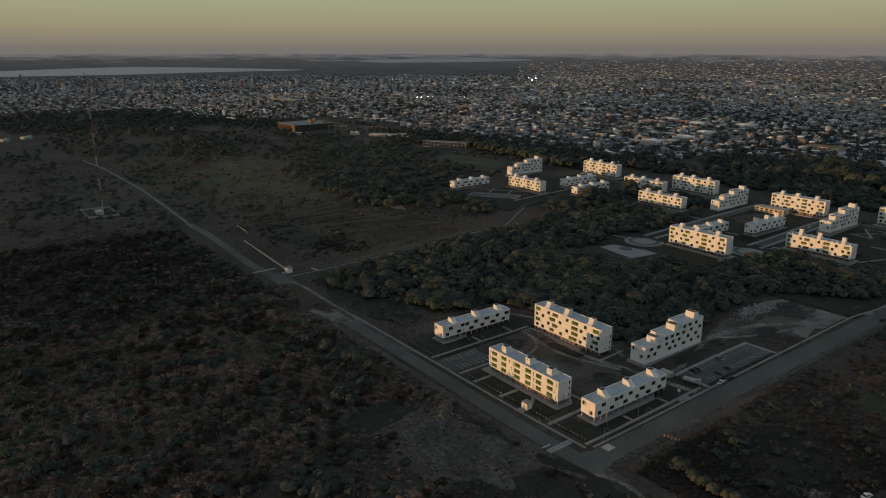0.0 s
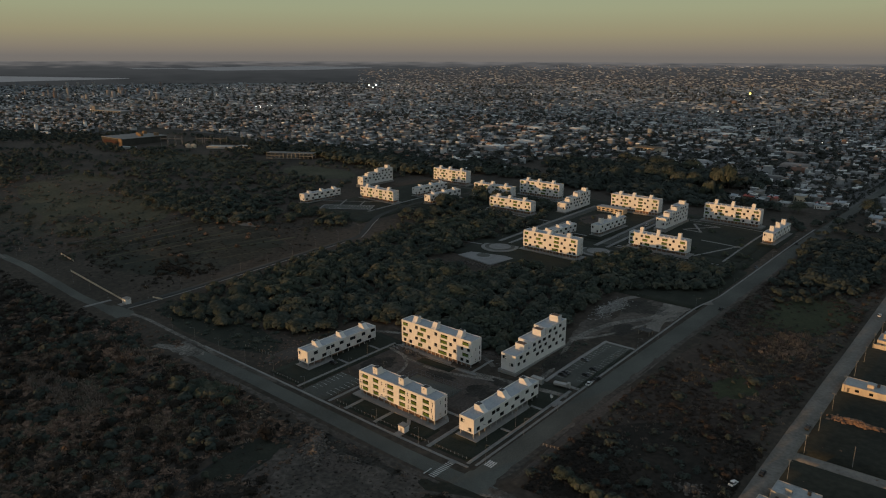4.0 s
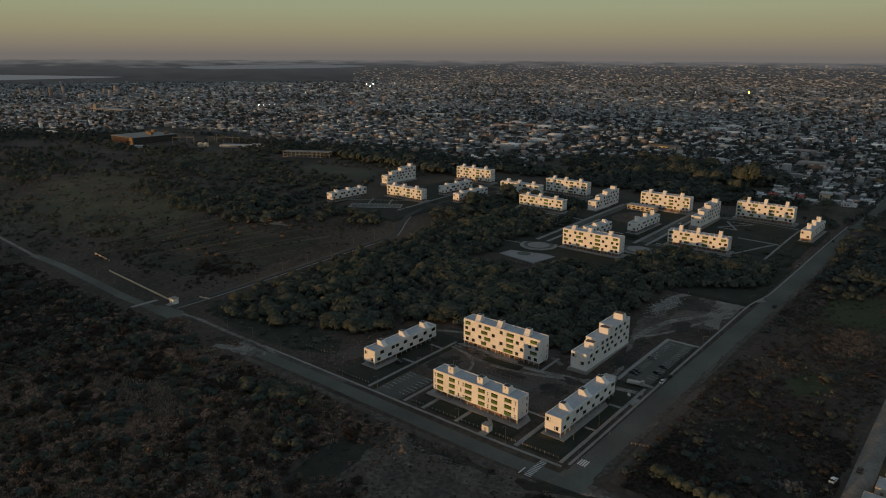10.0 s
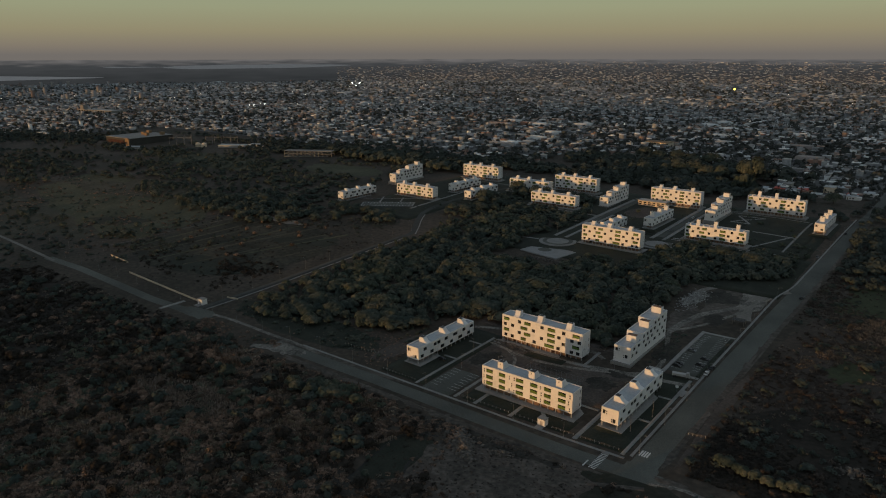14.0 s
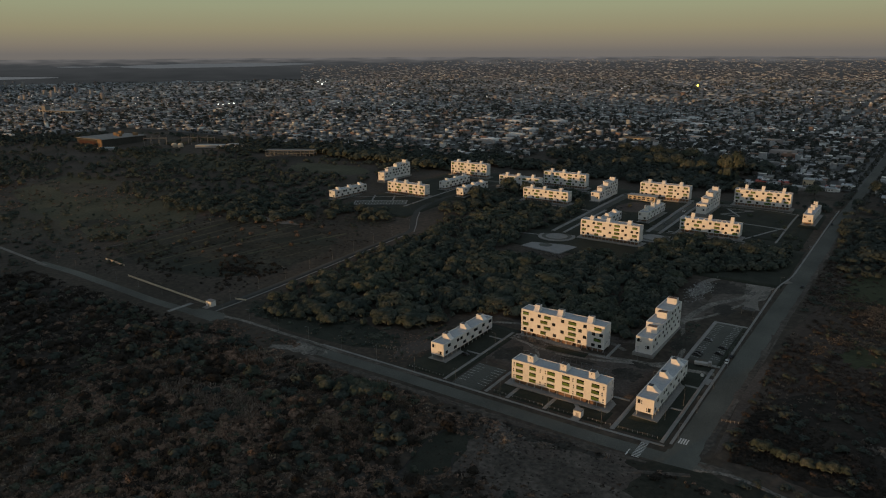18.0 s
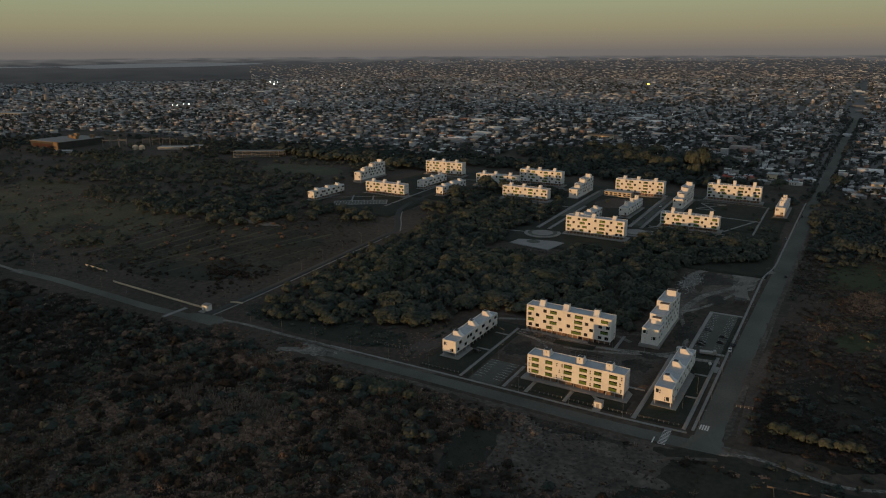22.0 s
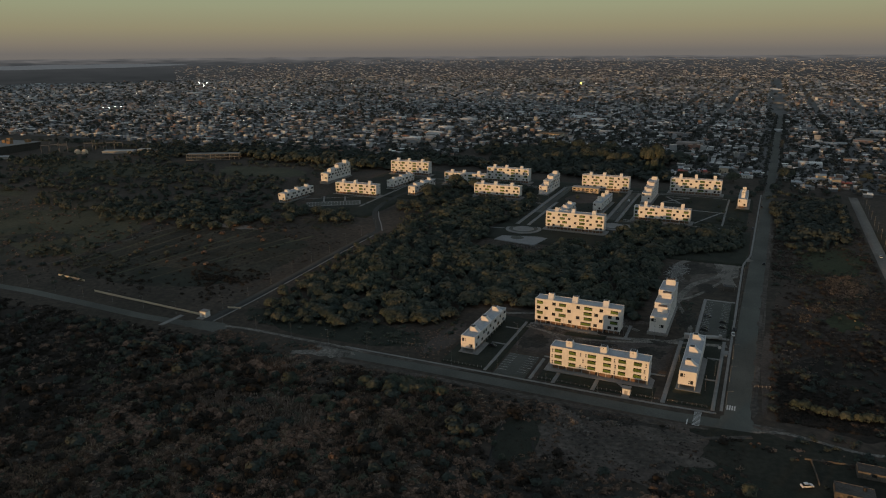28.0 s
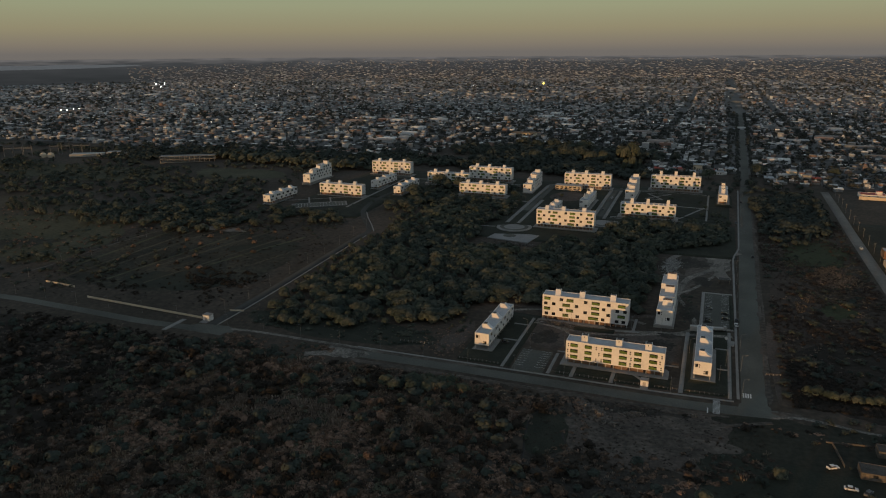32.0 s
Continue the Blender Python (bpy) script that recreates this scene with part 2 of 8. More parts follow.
M_WORN = material("worn_earth", [(0.03474, 0.0315, 0.0279), (0.07605, 0.06696, 0.05778), (0.1359, 0.1177, 0.1012)], 0.95, (0.05, 0.5), 0.5, contrast=1.5)
M_BRAMBLE = material("bramble", [(0.0283, 0.0222, 0.018), (0.0506, 0.0383, 0.03), (0.0819, 0.0593, 0.0468)], 0.9, (0.04, 0.5), 0.3, random_by="island", spread=0.35)
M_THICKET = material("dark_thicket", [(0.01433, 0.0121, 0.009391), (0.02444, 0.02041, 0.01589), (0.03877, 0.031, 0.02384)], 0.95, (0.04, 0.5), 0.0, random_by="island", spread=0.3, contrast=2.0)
# Yard and street tones, cooled with a little distance haze mixed in.
M_YARD = material("town_yards", [(0.0616, 0.06104, 0.05914), (0.1064, 0.1062, 0.1048), (0.1624, 0.1649, 0.164)], 0.9, (0.01, 0.08), 0.0)
M_WEED = material("trodden_weeds", [(0.018, 0.018, 0.015), (0.036, 0.034, 0.029), (0.066, 0.060, 0.051)], 0.95, (0.12, 0.9), 0.4, contrast=1.6)
M_MUD = material("dark_mud", [(0.008, 0.008, 0.008), (0.018, 0.017, 0.016)], 0.6, (0.2, 1.5), 0.3)
M_RUST = material("red_shrub", [(0.048, 0.04, 0.033), (0.09, 0.074, 0.06)], 0.9, (0.06, 0.6), 0.0, random_by="island", spread=0.4)
M_SEED = material("seed_heads", [(0.1105, 0.08745, 0.06395), (0.1996, 0.1584, 0.1157), (0.3119, 0.2475, 0.1827)], 0.95, (0.06, 0.6), 0.0, random_by="island", spread=0.4, contrast=1.6)
M_PLOT = material("plot_grass", [(0.01373, 0.01517, 0.01156), (0.02456, 0.02601, 0.01878), (0.03974, 0.03902, 0.0289)], 0.95, (0.05, 0.5), 0.4, contrast=1.5)
M_TURF = material("green_turf", [(0.0209, 0.02666, 0.01288), (0.03515, 0.043, 0.02024), (0.0532, 0.0602, 0.03036)], 0.95, (0.07, 0.6), 0.4, contrast=1.4)
M_RUBBLE = material("rubble", [(0.05, 0.045, 0.04), (0.10, 0.09, 0.08), (0.17, 0.155, 0.14)], 0.95, (0.3, 2), 0.3, random_by="island", spread=0.4)
M_RED = material("red_paint", [(0.35, 0.05, 0.035), (0.46, 0.08, 0.05)], 0.6, (0.5, 3), 0.05)
M_CREAM = material("cream_render", [(0.50, 0.42, 0.32), (0.64, 0.56, 0.44)], 0.85, (0.2, 1.2), 0.1)
M_PLASTER = material("grey_plaster", [(0.24, 0.235, 0.225), (0.36, 0.35, 0.335)], 0.9, (0.15, 1.2), 0.1)
M_TIN = material("tin_roof", [(0.22, 0.24, 0.25), (0.34, 0.36, 0.37), (0.44, 0.45, 0.46)], 0.5, (0.1, 1.0), 0.1, metal=0.3)


# ---------------------------------------------------------------- mesh building
class MB:
    """A mesh in the making."""

    def __init__(self):
        self.v, self.f = [], []

    def quad(self, a, b, c, d):
        i = len(self.v)
        self.v += [a, b, c, d]
        self.f.append((i, i + 1, i + 2, i + 3))
        return self

    def box(self, x0, y0, z0, x1, y1, z1, bottom=True):
        i = len(self.v)
        self.v += [(x0, y0, z0), (x1, y0, z0), (x1, y1, z0), (x0, y1, z0), (x0, y0, z1), (x1, y0, z1), (x1, y1, z1), (x0, y1, z1)]
        fs = [(4, 5, 6, 7), (0, 1, 5, 4), (1, 2, 6, 5), (2, 3, 7, 6), (3, 0, 4, 7)] + ([(3, 2, 1, 0)] if bottom else [])
        self.f += [tuple(i + k for k in q) for q in fs]
        return self

    def prism(self, base, top):
        """Two rings of equal length joined by sides, and capped."""
        i, k = len(self.v), len(base)
        self.v += list(base) + list(top)
        self.f.append(tuple(i + j for j in reversed(range(k))))
        self.f.append(tuple(i + k + j for j in range(k)))
        self.f += [(i + j, i + (j + 1) % k, i + k + (j + 1) % k, i + k + j) for j in range(k)]
        return self

    def tube(self, a, b, r0, r1, n=6):
        a, b = Vector(a), Vector(b)
        d = (b - a).normalized()
        s = d.cross(Vector((0, 0, 1)) if abs(d.z) < 0.9 else Vector((1, 0, 0))).normalized()
        u = d.cross(s)
        ring = [s * math.cos(2 * math.pi * k / n) + u * math.sin(2 * math.pi * k / n) for k in range(n)]
        return self.prism([tuple(a + q * r0) for q in reversed(ring)], [tuple(b + q * r1) for q in reversed(ring)])

    def mesh(self, name, mat):
        me = bpy.data.meshes.new(name)
        me.from_pydata(self.v, [], self.f)
        me.materials.append(mat)
        return me


def part(name, mb, mat, parent, label="", bevel=0.0):
    ob = new(name, mb.mesh(name, mat))
    ob.parent = parent
    if label:
        ob["label"] = label
    return ob


def shared(name, me, parent, x=0, y=0, z=0, rz=0.0):
    ob = new(name, me)
    ob.parent = parent
    ob.matrix_basis = pose(x, y, z, 0, 0, rz)
    return ob


def thing(name, label, category, x=0, y=0, z=0, rz=0.0, group="", kind=""):
    e = new(name)
    e.empty_display_size = 0.5
    e.matrix_basis = pose(x, y, z, 0, 0, rz)
    return tagged(e, label, category, group, kind)


def soup(name, verts, faces, mat, label="", category="", kind="stuff"):
    """One joined mesh from arrays (faces all of one size)."""
    me = bpy.data.meshes.new(name)
    verts, faces = np.asarray(verts, np.float32), np.asarray(faces, np.int32)
    nf, k = faces.shape
    me.vertices.add(len(verts))
    me.vertices.foreach_set("co", verts.ravel())
    me.loops.add(nf * k)
    me.loops.foreach_set("vertex_index", faces.ravel())
    me.polygons.add(nf)
    me.polygons.foreach_set("loop_start", np.arange(0, nf * k, k, dtype=np.int32))
    me.polygons.foreach_set("loop_total", np.full(nf, k, np.int32))
    me.materials.append(mat)
    me.update(calc_edges=True)
    ob = new(name, me)
    return tagged(ob, label, category, "", kind)


def sheet(name, xs, ys, lift, mat, label="", category="", kind="structure", parent=None):
    """A sheet over the ground on the grid lines xs, ys, with a thin edge."""
    xs, ys = np.asarray(xs, float), np.asarray(ys, float)
    X, Y = np.meshgrid(xs, ys)
    Z = land(X, Y) + lift
    nx, ny = len(xs), len(ys)
    v = np.stack([X.ravel(), Y.ravel(), Z.ravel()], 1)
    idx = np.arange(nx * ny).reshape(ny, nx)
    f = np.stack([idx[:-1, :-1], idx[:-1, 1:], idx[1:, 1:], idx[1:, :-1]], -1).reshape(-1, 4)
    # skirt
    ring = np.concatenate([idx[0, :], idx[1:, -1], idx[-1, -2::-1], idx[-2:0:-1, 0]])
    low = v[ring] - np.array([0, 0, lift + 0.25])
    j = np.arange(len(ring)) + len(v)
    sk = np.stack([ring, j, np.roll(j, -1), np.roll(ring, -1)], 1)
    ob = soup(name, np.concatenate([v, low]), np.concatenate([f, sk]), mat, label, category, kind)
    if parent:
        ob.parent = parent
        for key in ("kind", "category"):
            if key in ob:
                del ob[key]
    return ob


def steps(a, b, d=4.0):
    return np.linspace(a, b, max(2, int(abs(b - a) / d) + 1))


def ribbon(name, pts, width, lift, mat, label="", category="", kind="structure", wob=0.0):
    """A strip of ground along a smooth line of points."""
    p = np.array(pts, float)
    seg = np.r_[0, np.cumsum(np.hypot(*np.diff(p, axis=0).T))]
    s = np.linspace(0, seg[-1], max(9, int(seg[-1] / 3)))
    x, y = np.interp(s, seg, p[:, 0]), np.interp(s, seg, p[:, 1])
    for _ in range(6):
        x[1:-1], y[1:-1] = (x[:-2] + 2 * x[1:-1] + x[2:]) / 4, (y[:-2] + 2 * y[1:-1] + y[2:]) / 4
    dx, dy = np.gradient(x), np.gradient(y)
    n = np.hypot(dx, dy) + 1e-9
    rg = np.random.RandomState(int(abs(p[0, 0] * 7 + p[0, 1])) + 3)
    rows = []
    for k in (-1, -0.5, 0, 0.5, 1):
        w = width / 2 * k * (1 + (wob * np.convolve(rg.uniform(-1, 1, len(s)), np.ones(5) / 5, "same") if abs(k) == 1 else 0))
        rows.append(np.stack([x - dy / n * w, y + dx / n * w], 1))
    q = np.concatenate(rows)
    dz = np.concatenate([np.full(len(s), -0.2 if abs(k) == 1 else lift) for k in (-1, -0.5, 0, 0.5, 1)]) if wob else np.full(len(q), lift)
    v = np.c_[q, land(q[:, 0], q[:, 1]) + dz]
    idx = np.arange(len(q)).reshape(5, len(s))
    f = np.stack([idx[:-1, :-1], idx[:-1, 1:], idx[1:, 1:], idx[1:, :-1]], -1).reshape(-1, 4)
    return soup(name, v, f[:, ::-1], mat, label, category, kind)


def patch(name, cx, cy, rx, ry, lift, mat, label, category, seed, rough=0.25, rz=0.0, kind="structure"):
    """A ragged patch of ground cover, thinning to nothing at its rim."""
    rg = np.random.RandomState(seed)
    n, m = 96, max(4, int(max(rx, ry) / 3))
    a = np.linspace(0, 2 * np.pi, n, endpoint=False)
    rim = 1 + sum(rg.uniform(-1, 1) * rough / k * np.sin(k * a + rg.uniform(0, 6)) for k in range(2, 20))
    rr = np.linspace(0.02, 1, m)
    R, A = np.meshgrid(rr, a, indexing="ij")
    ux, uy = R * rim * rx * np.cos(A), R * rim * ry * np.sin(A)
    c, s = math.cos(rz), math.sin(rz)
    x, y = cx + ux * c - uy * s, cy + ux * s + uy * c
    z = land(x, y) + np.where(R > 0.98, -0.03, np.where(R > 0.9, lift * 0.4, lift))
    idx = np.arange(m * n).reshape(m, n)
    nx = np.roll(idx, -1, 1)
    f = np.stack([idx[:-1], idx[1:], nx[1:], nx[:-1]], -1).reshape(-1, 4)
    v = np.stack([x.ravel(), y.ravel(), z.ravel()], 1)
    return soup(name, v, f, mat, label, category, kind)


# ---------------------------------------------------------------- ground, far land, water
def lines(*spans):
    out = []
    for a, b, d in spans:
        out.append(np.arange(a, b, d))
    return np.concatenate(out)


gx = np.r_[lines((-4200, -1400, 140), (-1400, -944, 40), (-944, 240, 8), (240, 800, 40), (800, 4300, 140)), 4300]
gy = np.r_[lines((-4300, -900, 170), (-900, -220, 40), (-220, 436, 8), (436, 520, 21), (520, 1000, 40), (1000, 4100, 140)), 4100]
GX, GY = np.meshgrid(gx, gy)
GI = np.arange(GX.size).reshape(GX.shape)
soup("ground", np.stack([GX.ravel(), GY.ravel(), land(GX, GY).ravel()], 1),
     np.stack([GI[:-1, :-1], GI[:-1, 1:], GI[1:, 1:], GI[1:, :-1]], -1).reshape(-1, 4), M_GROUND,
     "dark scrubland with dry grass and bare soil", "ground", "structure")

CX, CY = 95.0, -245.0


def ring_strip(name, r0, z0, r1, z1, a0, a1, mat, label, category, n=96, kind="structure"):
    a = np.linspace(a0, a1, n)
    rs = np.linspace(r0, r1, 8)
    R, A = np.meshgrid(rs, a, indexing="ij")
    k = (R - r0) / (r1 - r0)
    v = np.stack([(CX - R * np.sin(A)).ravel(), (CY + R * np.cos(A)).ravel(), (z0 + (z1 - z0) * k).ravel()], 1)
    idx = np.arange(R.size).reshape(R.shape)
    f = np.stack([idx[:-1, :-1], idx[:-1, 1:], idx[1:, 1:], idx[1:, :-1]], -1).reshape(-1, 4)
    return soup(name, v, f, mat, label, category, kind)


# Emission only: land colours with haze painted in, paling with height.
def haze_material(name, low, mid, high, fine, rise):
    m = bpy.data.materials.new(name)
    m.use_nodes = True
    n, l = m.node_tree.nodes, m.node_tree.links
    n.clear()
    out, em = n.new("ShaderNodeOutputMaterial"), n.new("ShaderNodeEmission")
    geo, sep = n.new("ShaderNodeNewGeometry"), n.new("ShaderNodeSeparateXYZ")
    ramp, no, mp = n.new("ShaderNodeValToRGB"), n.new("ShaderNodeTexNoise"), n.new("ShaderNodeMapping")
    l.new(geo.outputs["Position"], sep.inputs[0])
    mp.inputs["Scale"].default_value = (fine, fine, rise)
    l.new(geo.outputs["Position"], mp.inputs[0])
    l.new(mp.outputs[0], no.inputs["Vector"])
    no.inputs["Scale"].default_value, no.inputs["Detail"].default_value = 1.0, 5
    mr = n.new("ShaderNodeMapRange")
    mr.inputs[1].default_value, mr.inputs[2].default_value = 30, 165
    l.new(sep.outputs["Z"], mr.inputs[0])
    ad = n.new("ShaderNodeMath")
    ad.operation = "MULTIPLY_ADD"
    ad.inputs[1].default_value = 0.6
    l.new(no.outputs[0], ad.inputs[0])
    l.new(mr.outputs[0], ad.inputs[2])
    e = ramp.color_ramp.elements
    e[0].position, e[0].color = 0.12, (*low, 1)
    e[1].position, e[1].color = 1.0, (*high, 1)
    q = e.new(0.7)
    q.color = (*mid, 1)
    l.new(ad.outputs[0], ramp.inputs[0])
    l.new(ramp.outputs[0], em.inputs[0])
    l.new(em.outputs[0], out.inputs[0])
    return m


# The far ring glows by itself; its fade to the horizon is painted.
M_HAZE = haze_material("painted_haze_plain", (0.026, 0.029, 0.031), (0.050, 0.053, 0.056), (0.152, 0.144, 0.142), 0.006, 0.07)
ring_strip("backdrop", 3950, 4, 4700, 117, radians(50), radians(118), M_HAZE, "self-lit backdrop of wooded plain, haze painted in towards the horizon", "horizon", 60)
ring_strip("backdrop", 3950, 4, 4700, 117, radians(-110), radians(50), M_HAZE, "self-lit backdrop of suburbs, haze painted in towards the horizon", "horizon", 100)
ring_strip("backdrop", 3950, 3, 4820, 28, radians(118), radians(250), M_HAZE, "self-lit backdrop of low plain behind the scrub, haze painted in", "horizon", 80)


def river(name, r0, r1, a0, a1, seed, label, mat=None):
    """A reach of water on the far plain, tapering at its ends."""
    rg = np.random.RandomState(seed)
    n = 120
    a = np.linspace(a0, a1, n)
    k = np.linspace(0, 1, n)
    wav = sum(rg.uniform(-1, 1) / m * np.sin(m * 5 * k + rg.uniform(0, 6)) for m in range(1, 6))
    wid = np.clip(np.minimum(k * 3.2, (1 - k) * 6), 0, 1) ** 0.6 * (0.75 + 0.25 * wav)
    mid = (r0 + r1) / 2 + 0.12 * (r1 - r0) * wav - 0.35 * (r1 - r0) * k
    rows = []
    for s in (-0.5, 0.5):
        r = mid + s * (r1 - r0) * np.maximum(wid, 0.02)
        rows.append(np.stack([CX - r * np.sin(a), CY + r * np.cos(a), 4 + (r - 3950) / 870 * 131 + 0.6], 1))
    v = np.concatenate(rows)
    idx = np.arange(2 * n).reshape(2, n)
    f = np.stack([idx[0, :-1], idx[0, 1:], idx[1, 1:], idx[1, :-1]], 1)
    return soup(name, v, f, mat or M_WATER, label, "river", "structure")


# The reaches glow by themselves: their paleness is emission, not reflected sky.
M_WATER = glow("self_lit_river", (0.064, 0.065, 0.068), 1.0)
M_WATER2 = glow("self_lit_far_water", (0.053, 0.055, 0.058), 1.0)
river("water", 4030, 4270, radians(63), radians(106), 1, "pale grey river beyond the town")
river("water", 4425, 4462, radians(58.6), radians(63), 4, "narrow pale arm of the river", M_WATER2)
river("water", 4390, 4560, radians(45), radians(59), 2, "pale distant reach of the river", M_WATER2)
river("water", 4560, 4580, radians(4), radians(12), 3, "thin self-lit strip painted as a glint of far water", M_WATER2)

# ---------------------------------------------------------------- streets
ribbon("road", [(-154, -22.8), (-95, -22.2), (-40, -22.6), (10, -23.4), (47, -23.2)], 13.0, 0.04, M_ASPHALT, "grey worn asphalt street with dusty edges", "road", wob=0.1)
patch("road", 38, -19, 7.5, 7, 0.045, M_ASPHALT, "worn asphalt where street and avenue meet", "road", 17, 0.12)
ribbon("road", [(-148, -23.5), (-156, -25), (-164, -28.5), (-172, -32)], 9, 0.035, M_TRACK, "broken asphalt end of the street", "road", wob=0.5)
patch("dirt_patch", -154, -24, 15, 6.5, 0.06, M_TRACK, "dusty pale end of the broken street", "bare earth", 147, 0.4)
ribbon("road", [(-138, -17.5), (-155, -16), (-180, -16), (-205, -15), (-222, -15.5), (-240, -19)], 4.2, 0.05, M_TRACK, "narrow pale lane joining the streets", "road", wob=0.25)
ribbon("road", [(-228, -23), (-245, -22), (-285, -23.5), (-331, -21), (-390, -18.5), (-437, -20)], 11.5, 0.04, M_ASPHALT, "grey asphalt street past the fields", "road", wob=0.12)
AVENUE = [(38.0, -18), (38.3, 40), (38.9, 100), (39.7, 150), (43.7, 350), (48.2, 590), (53.4, 900), (63, 1500)]


def avenue_x(y):
    return np.interp(y, [q[1] for q in AVENUE], [q[0] for q in AVENUE])


ribbon("road", AVENUE[:5] + [(45.6, 452)], 10.2, 0.04, M_ASPHALT, "long grey asphalt avenue beside the housing", "road")
ribbon("road", [(45.5, 448)] + AVENUE[5:], 8.5, 0.34, M_ASPHALT, "narrow asphalt avenue running on into the town", "road")
sheet("road", steps(-246.5, -240, 3.2), steps(-16, 172, 4), 0.04, M_TAR, "narrow asphalt side street beside the woods", "road")
sheet("road", steps(114.5, 122, 3.7), steps(-60, 460, 4), 0.04, M_DIRT, "pale grey street along the house plots", "road")
sheet("lawn", steps(122, 330, 8), steps(-60, 60.5, 8), 0.03, M_PLOT, "dark rough grass of the empty plots", "lawn")
sheet("lawn", steps(122, 330, 8), steps(66.5, 330, 8), 0.03, M_PLOT, "dark rough grass of the empty plots", "lawn")
sheet("road", steps(122, 420, 5), steps(60.5, 66.5, 3), 0.04, M_DIRT, "pale grey branch street between plots", "road")
sheet("pavement", steps(-150, 30, 4), steps(-16, -14.8, 1.2), 0.16, M_CONC, "dusty concrete pavement along the street", "pavement")
WALKWAY = [(31.7, -13), (31.7, 200), (33.4, 210), (35.8, 222), (37.2, 330), (38.6, 440)]
ribbon("pavement", WALKWAY, 1.2, 0.16, M_CONC, "concrete pavement along the avenue", "pavement")
sheet("pavement", steps(-240, -239.1, 0.9), steps(-13.6, 170, 4), 0.16, M_CONC, "pale concrete pavement beside the side street", "pavement")
ribbon("dirt_road", [(-425, -21), (-445, -19.5), (-520, -15.5), (-632, -11.5), (-720, -12.5), (-816, -14), (-900, -22)], 4.2, 0.10, M_DIRT, "pale dirt track through the fields", "track", wob=0.3)
ribbon("dirt_road", [(44, -26), (52, -22), (60, -23), (72, -27), (84, -30), (100, -24), (116, -18)], 3.0, 0.07, M_TRACK, "pale dirt track across the scrub", "track", wob=0.3)
ribbon("dirt_road", [(-60, 50), (-20, 48), (6, 52), (30, 56)], 6, 0.08, M_TRACK, "bare dirt track between the buildings", "track", wob=0.3)
ribbon("dirt_road", [(24, 188), (20, 172), (12, 158), (5, 150), (1, 130), (-1, 112)], 7.5, 0.09, M_TRACK, "pale dirt track round a dark island", "track", wob=0.4)
ribbon("dirt_road", [(22, 168), (21, 158), (16, 146), (12, 134), (6, 122), (0, 114)], 3.5, 0.085, M_TRACK, "pale branch of the dirt track", "track", wob=0.4)
ribbon("dirt_road", [(36, 214), (28, 207), (24, 196), (22, 180), (23, 164), (27, 150)], 12, 0.08, M_DIRT, "pale dirt track curving beside the woods", "track", wob=0.4)
ribbon("dirt_road", [(36, 214), (18, 207), (2, 204), (-8, 192), (-10, 180)], 7, 0.075, M_DIRT, "broad pale dirt track beside the wood", "track", wob=0.4)
patch("dirt_patch", 12, 172, 15, 34, 0.055, M_WORN, "broad bare ground crossed by wheel tracks", "bare earth", 211, 0.35, -0.15)
patch("dirt_patch", -2, 138, 7, 26, 0.05, M_WORN, "bare ground between the flats and the wood", "bare earth", 212, 0.4, 0.12)
patch("dirt_patch", 22, 190, 9, 26, 0.06, M_TRACK, "bare pale earth beside the avenue", "bare earth", 11, 0.3)
patch("dirt_patch", 13, 143, 7, 11, 0.10, M_WEED, "dark scrubby ground inside the bend of the track", "bare earth", 73, 0.4)
patch("dirt_patch", 5, 180, 11, 15, 0.11, M_WEED, "dark scrubby island in the bare earth", "bare earth", 74, 0.4)
patch("dirt_patch", -4, -56, 37, 24, 0.045, M_REDDIRT, "weedy worn ground round the bare earth", "bare earth", 149, 0.45)
patch("dirt_patch", -3, -58, 26, 16, 0.06, M_WORN, "bare worn earth beyond the street corner", "bare earth", 12, 0.6)
patch("dirt_patch", 10, -42, 18, 7, 0.065, M_WORN, "bare worn earth with ruts", "bare earth", 71, 0.4)
patch("dirt_patch", -20, -36, 34, 5.5, 0.05, M_WEED, "dark weedy ground beside the street", "bare earth", 72, 0.4)
ribbon("dirt_road", [(44, -30), (30, -36), (20, -41), (4, -48), (-10, -55), (-22, -66)], 4.0, 0.085, M_WORN, "faint wheel track over bare earth", "track", wob=0.6)
ribbon("dirt_road", [(22, -52), (4, -62), (-10, -66), (-24, -72)], 2.4, 0.08, M_WORN, "faint wheel track over bare earth", "track", wob=0.7)
ribbon("dirt_road", [(-44, -28), (-37, -35), (-32.5, -45), (-30.5, -58), (-29.5, -70), (-27, -78)], 2.8, 0.09, M_WORN, "faint track leaving the street", "track", wob=0.6)
patch("dirt_patch", -40, -65, 10, 22, 0.05, M_LAWN, "dark damp bare ground", "bare earth", 13, 0.2, 0.1)
patch("dirt_patch", -20, -98, 46, 20, 0.04, M_WEED, "dark rough ground with weeds", "bare earth", 143, 0.35)
for rut in ([(-36, -44), (-42, -46), (-48.5, -49), (-49, -60), (-47, -70), (-45, -82), (-42, -94)], [(-33, -60), (-34, -66), (-30, -72)]):
    ribbon("rut", rut, 1.6, 0.08, M_MUD, "dark muddy rut in damp ground", "rut", wob=0.5)
patch("dirt_patch", 50, -22, 7, 3, 0.07, M_WORN, "dusty earth at the street corner", "bare earth", 14, 0.7)
patch("dirt_patch", 48.3, 40, 2.6, 46, 0.05, M_REDDIRT, "reddish bare strip beside the avenue", "bare earth", 141, 0.35, -0.02)
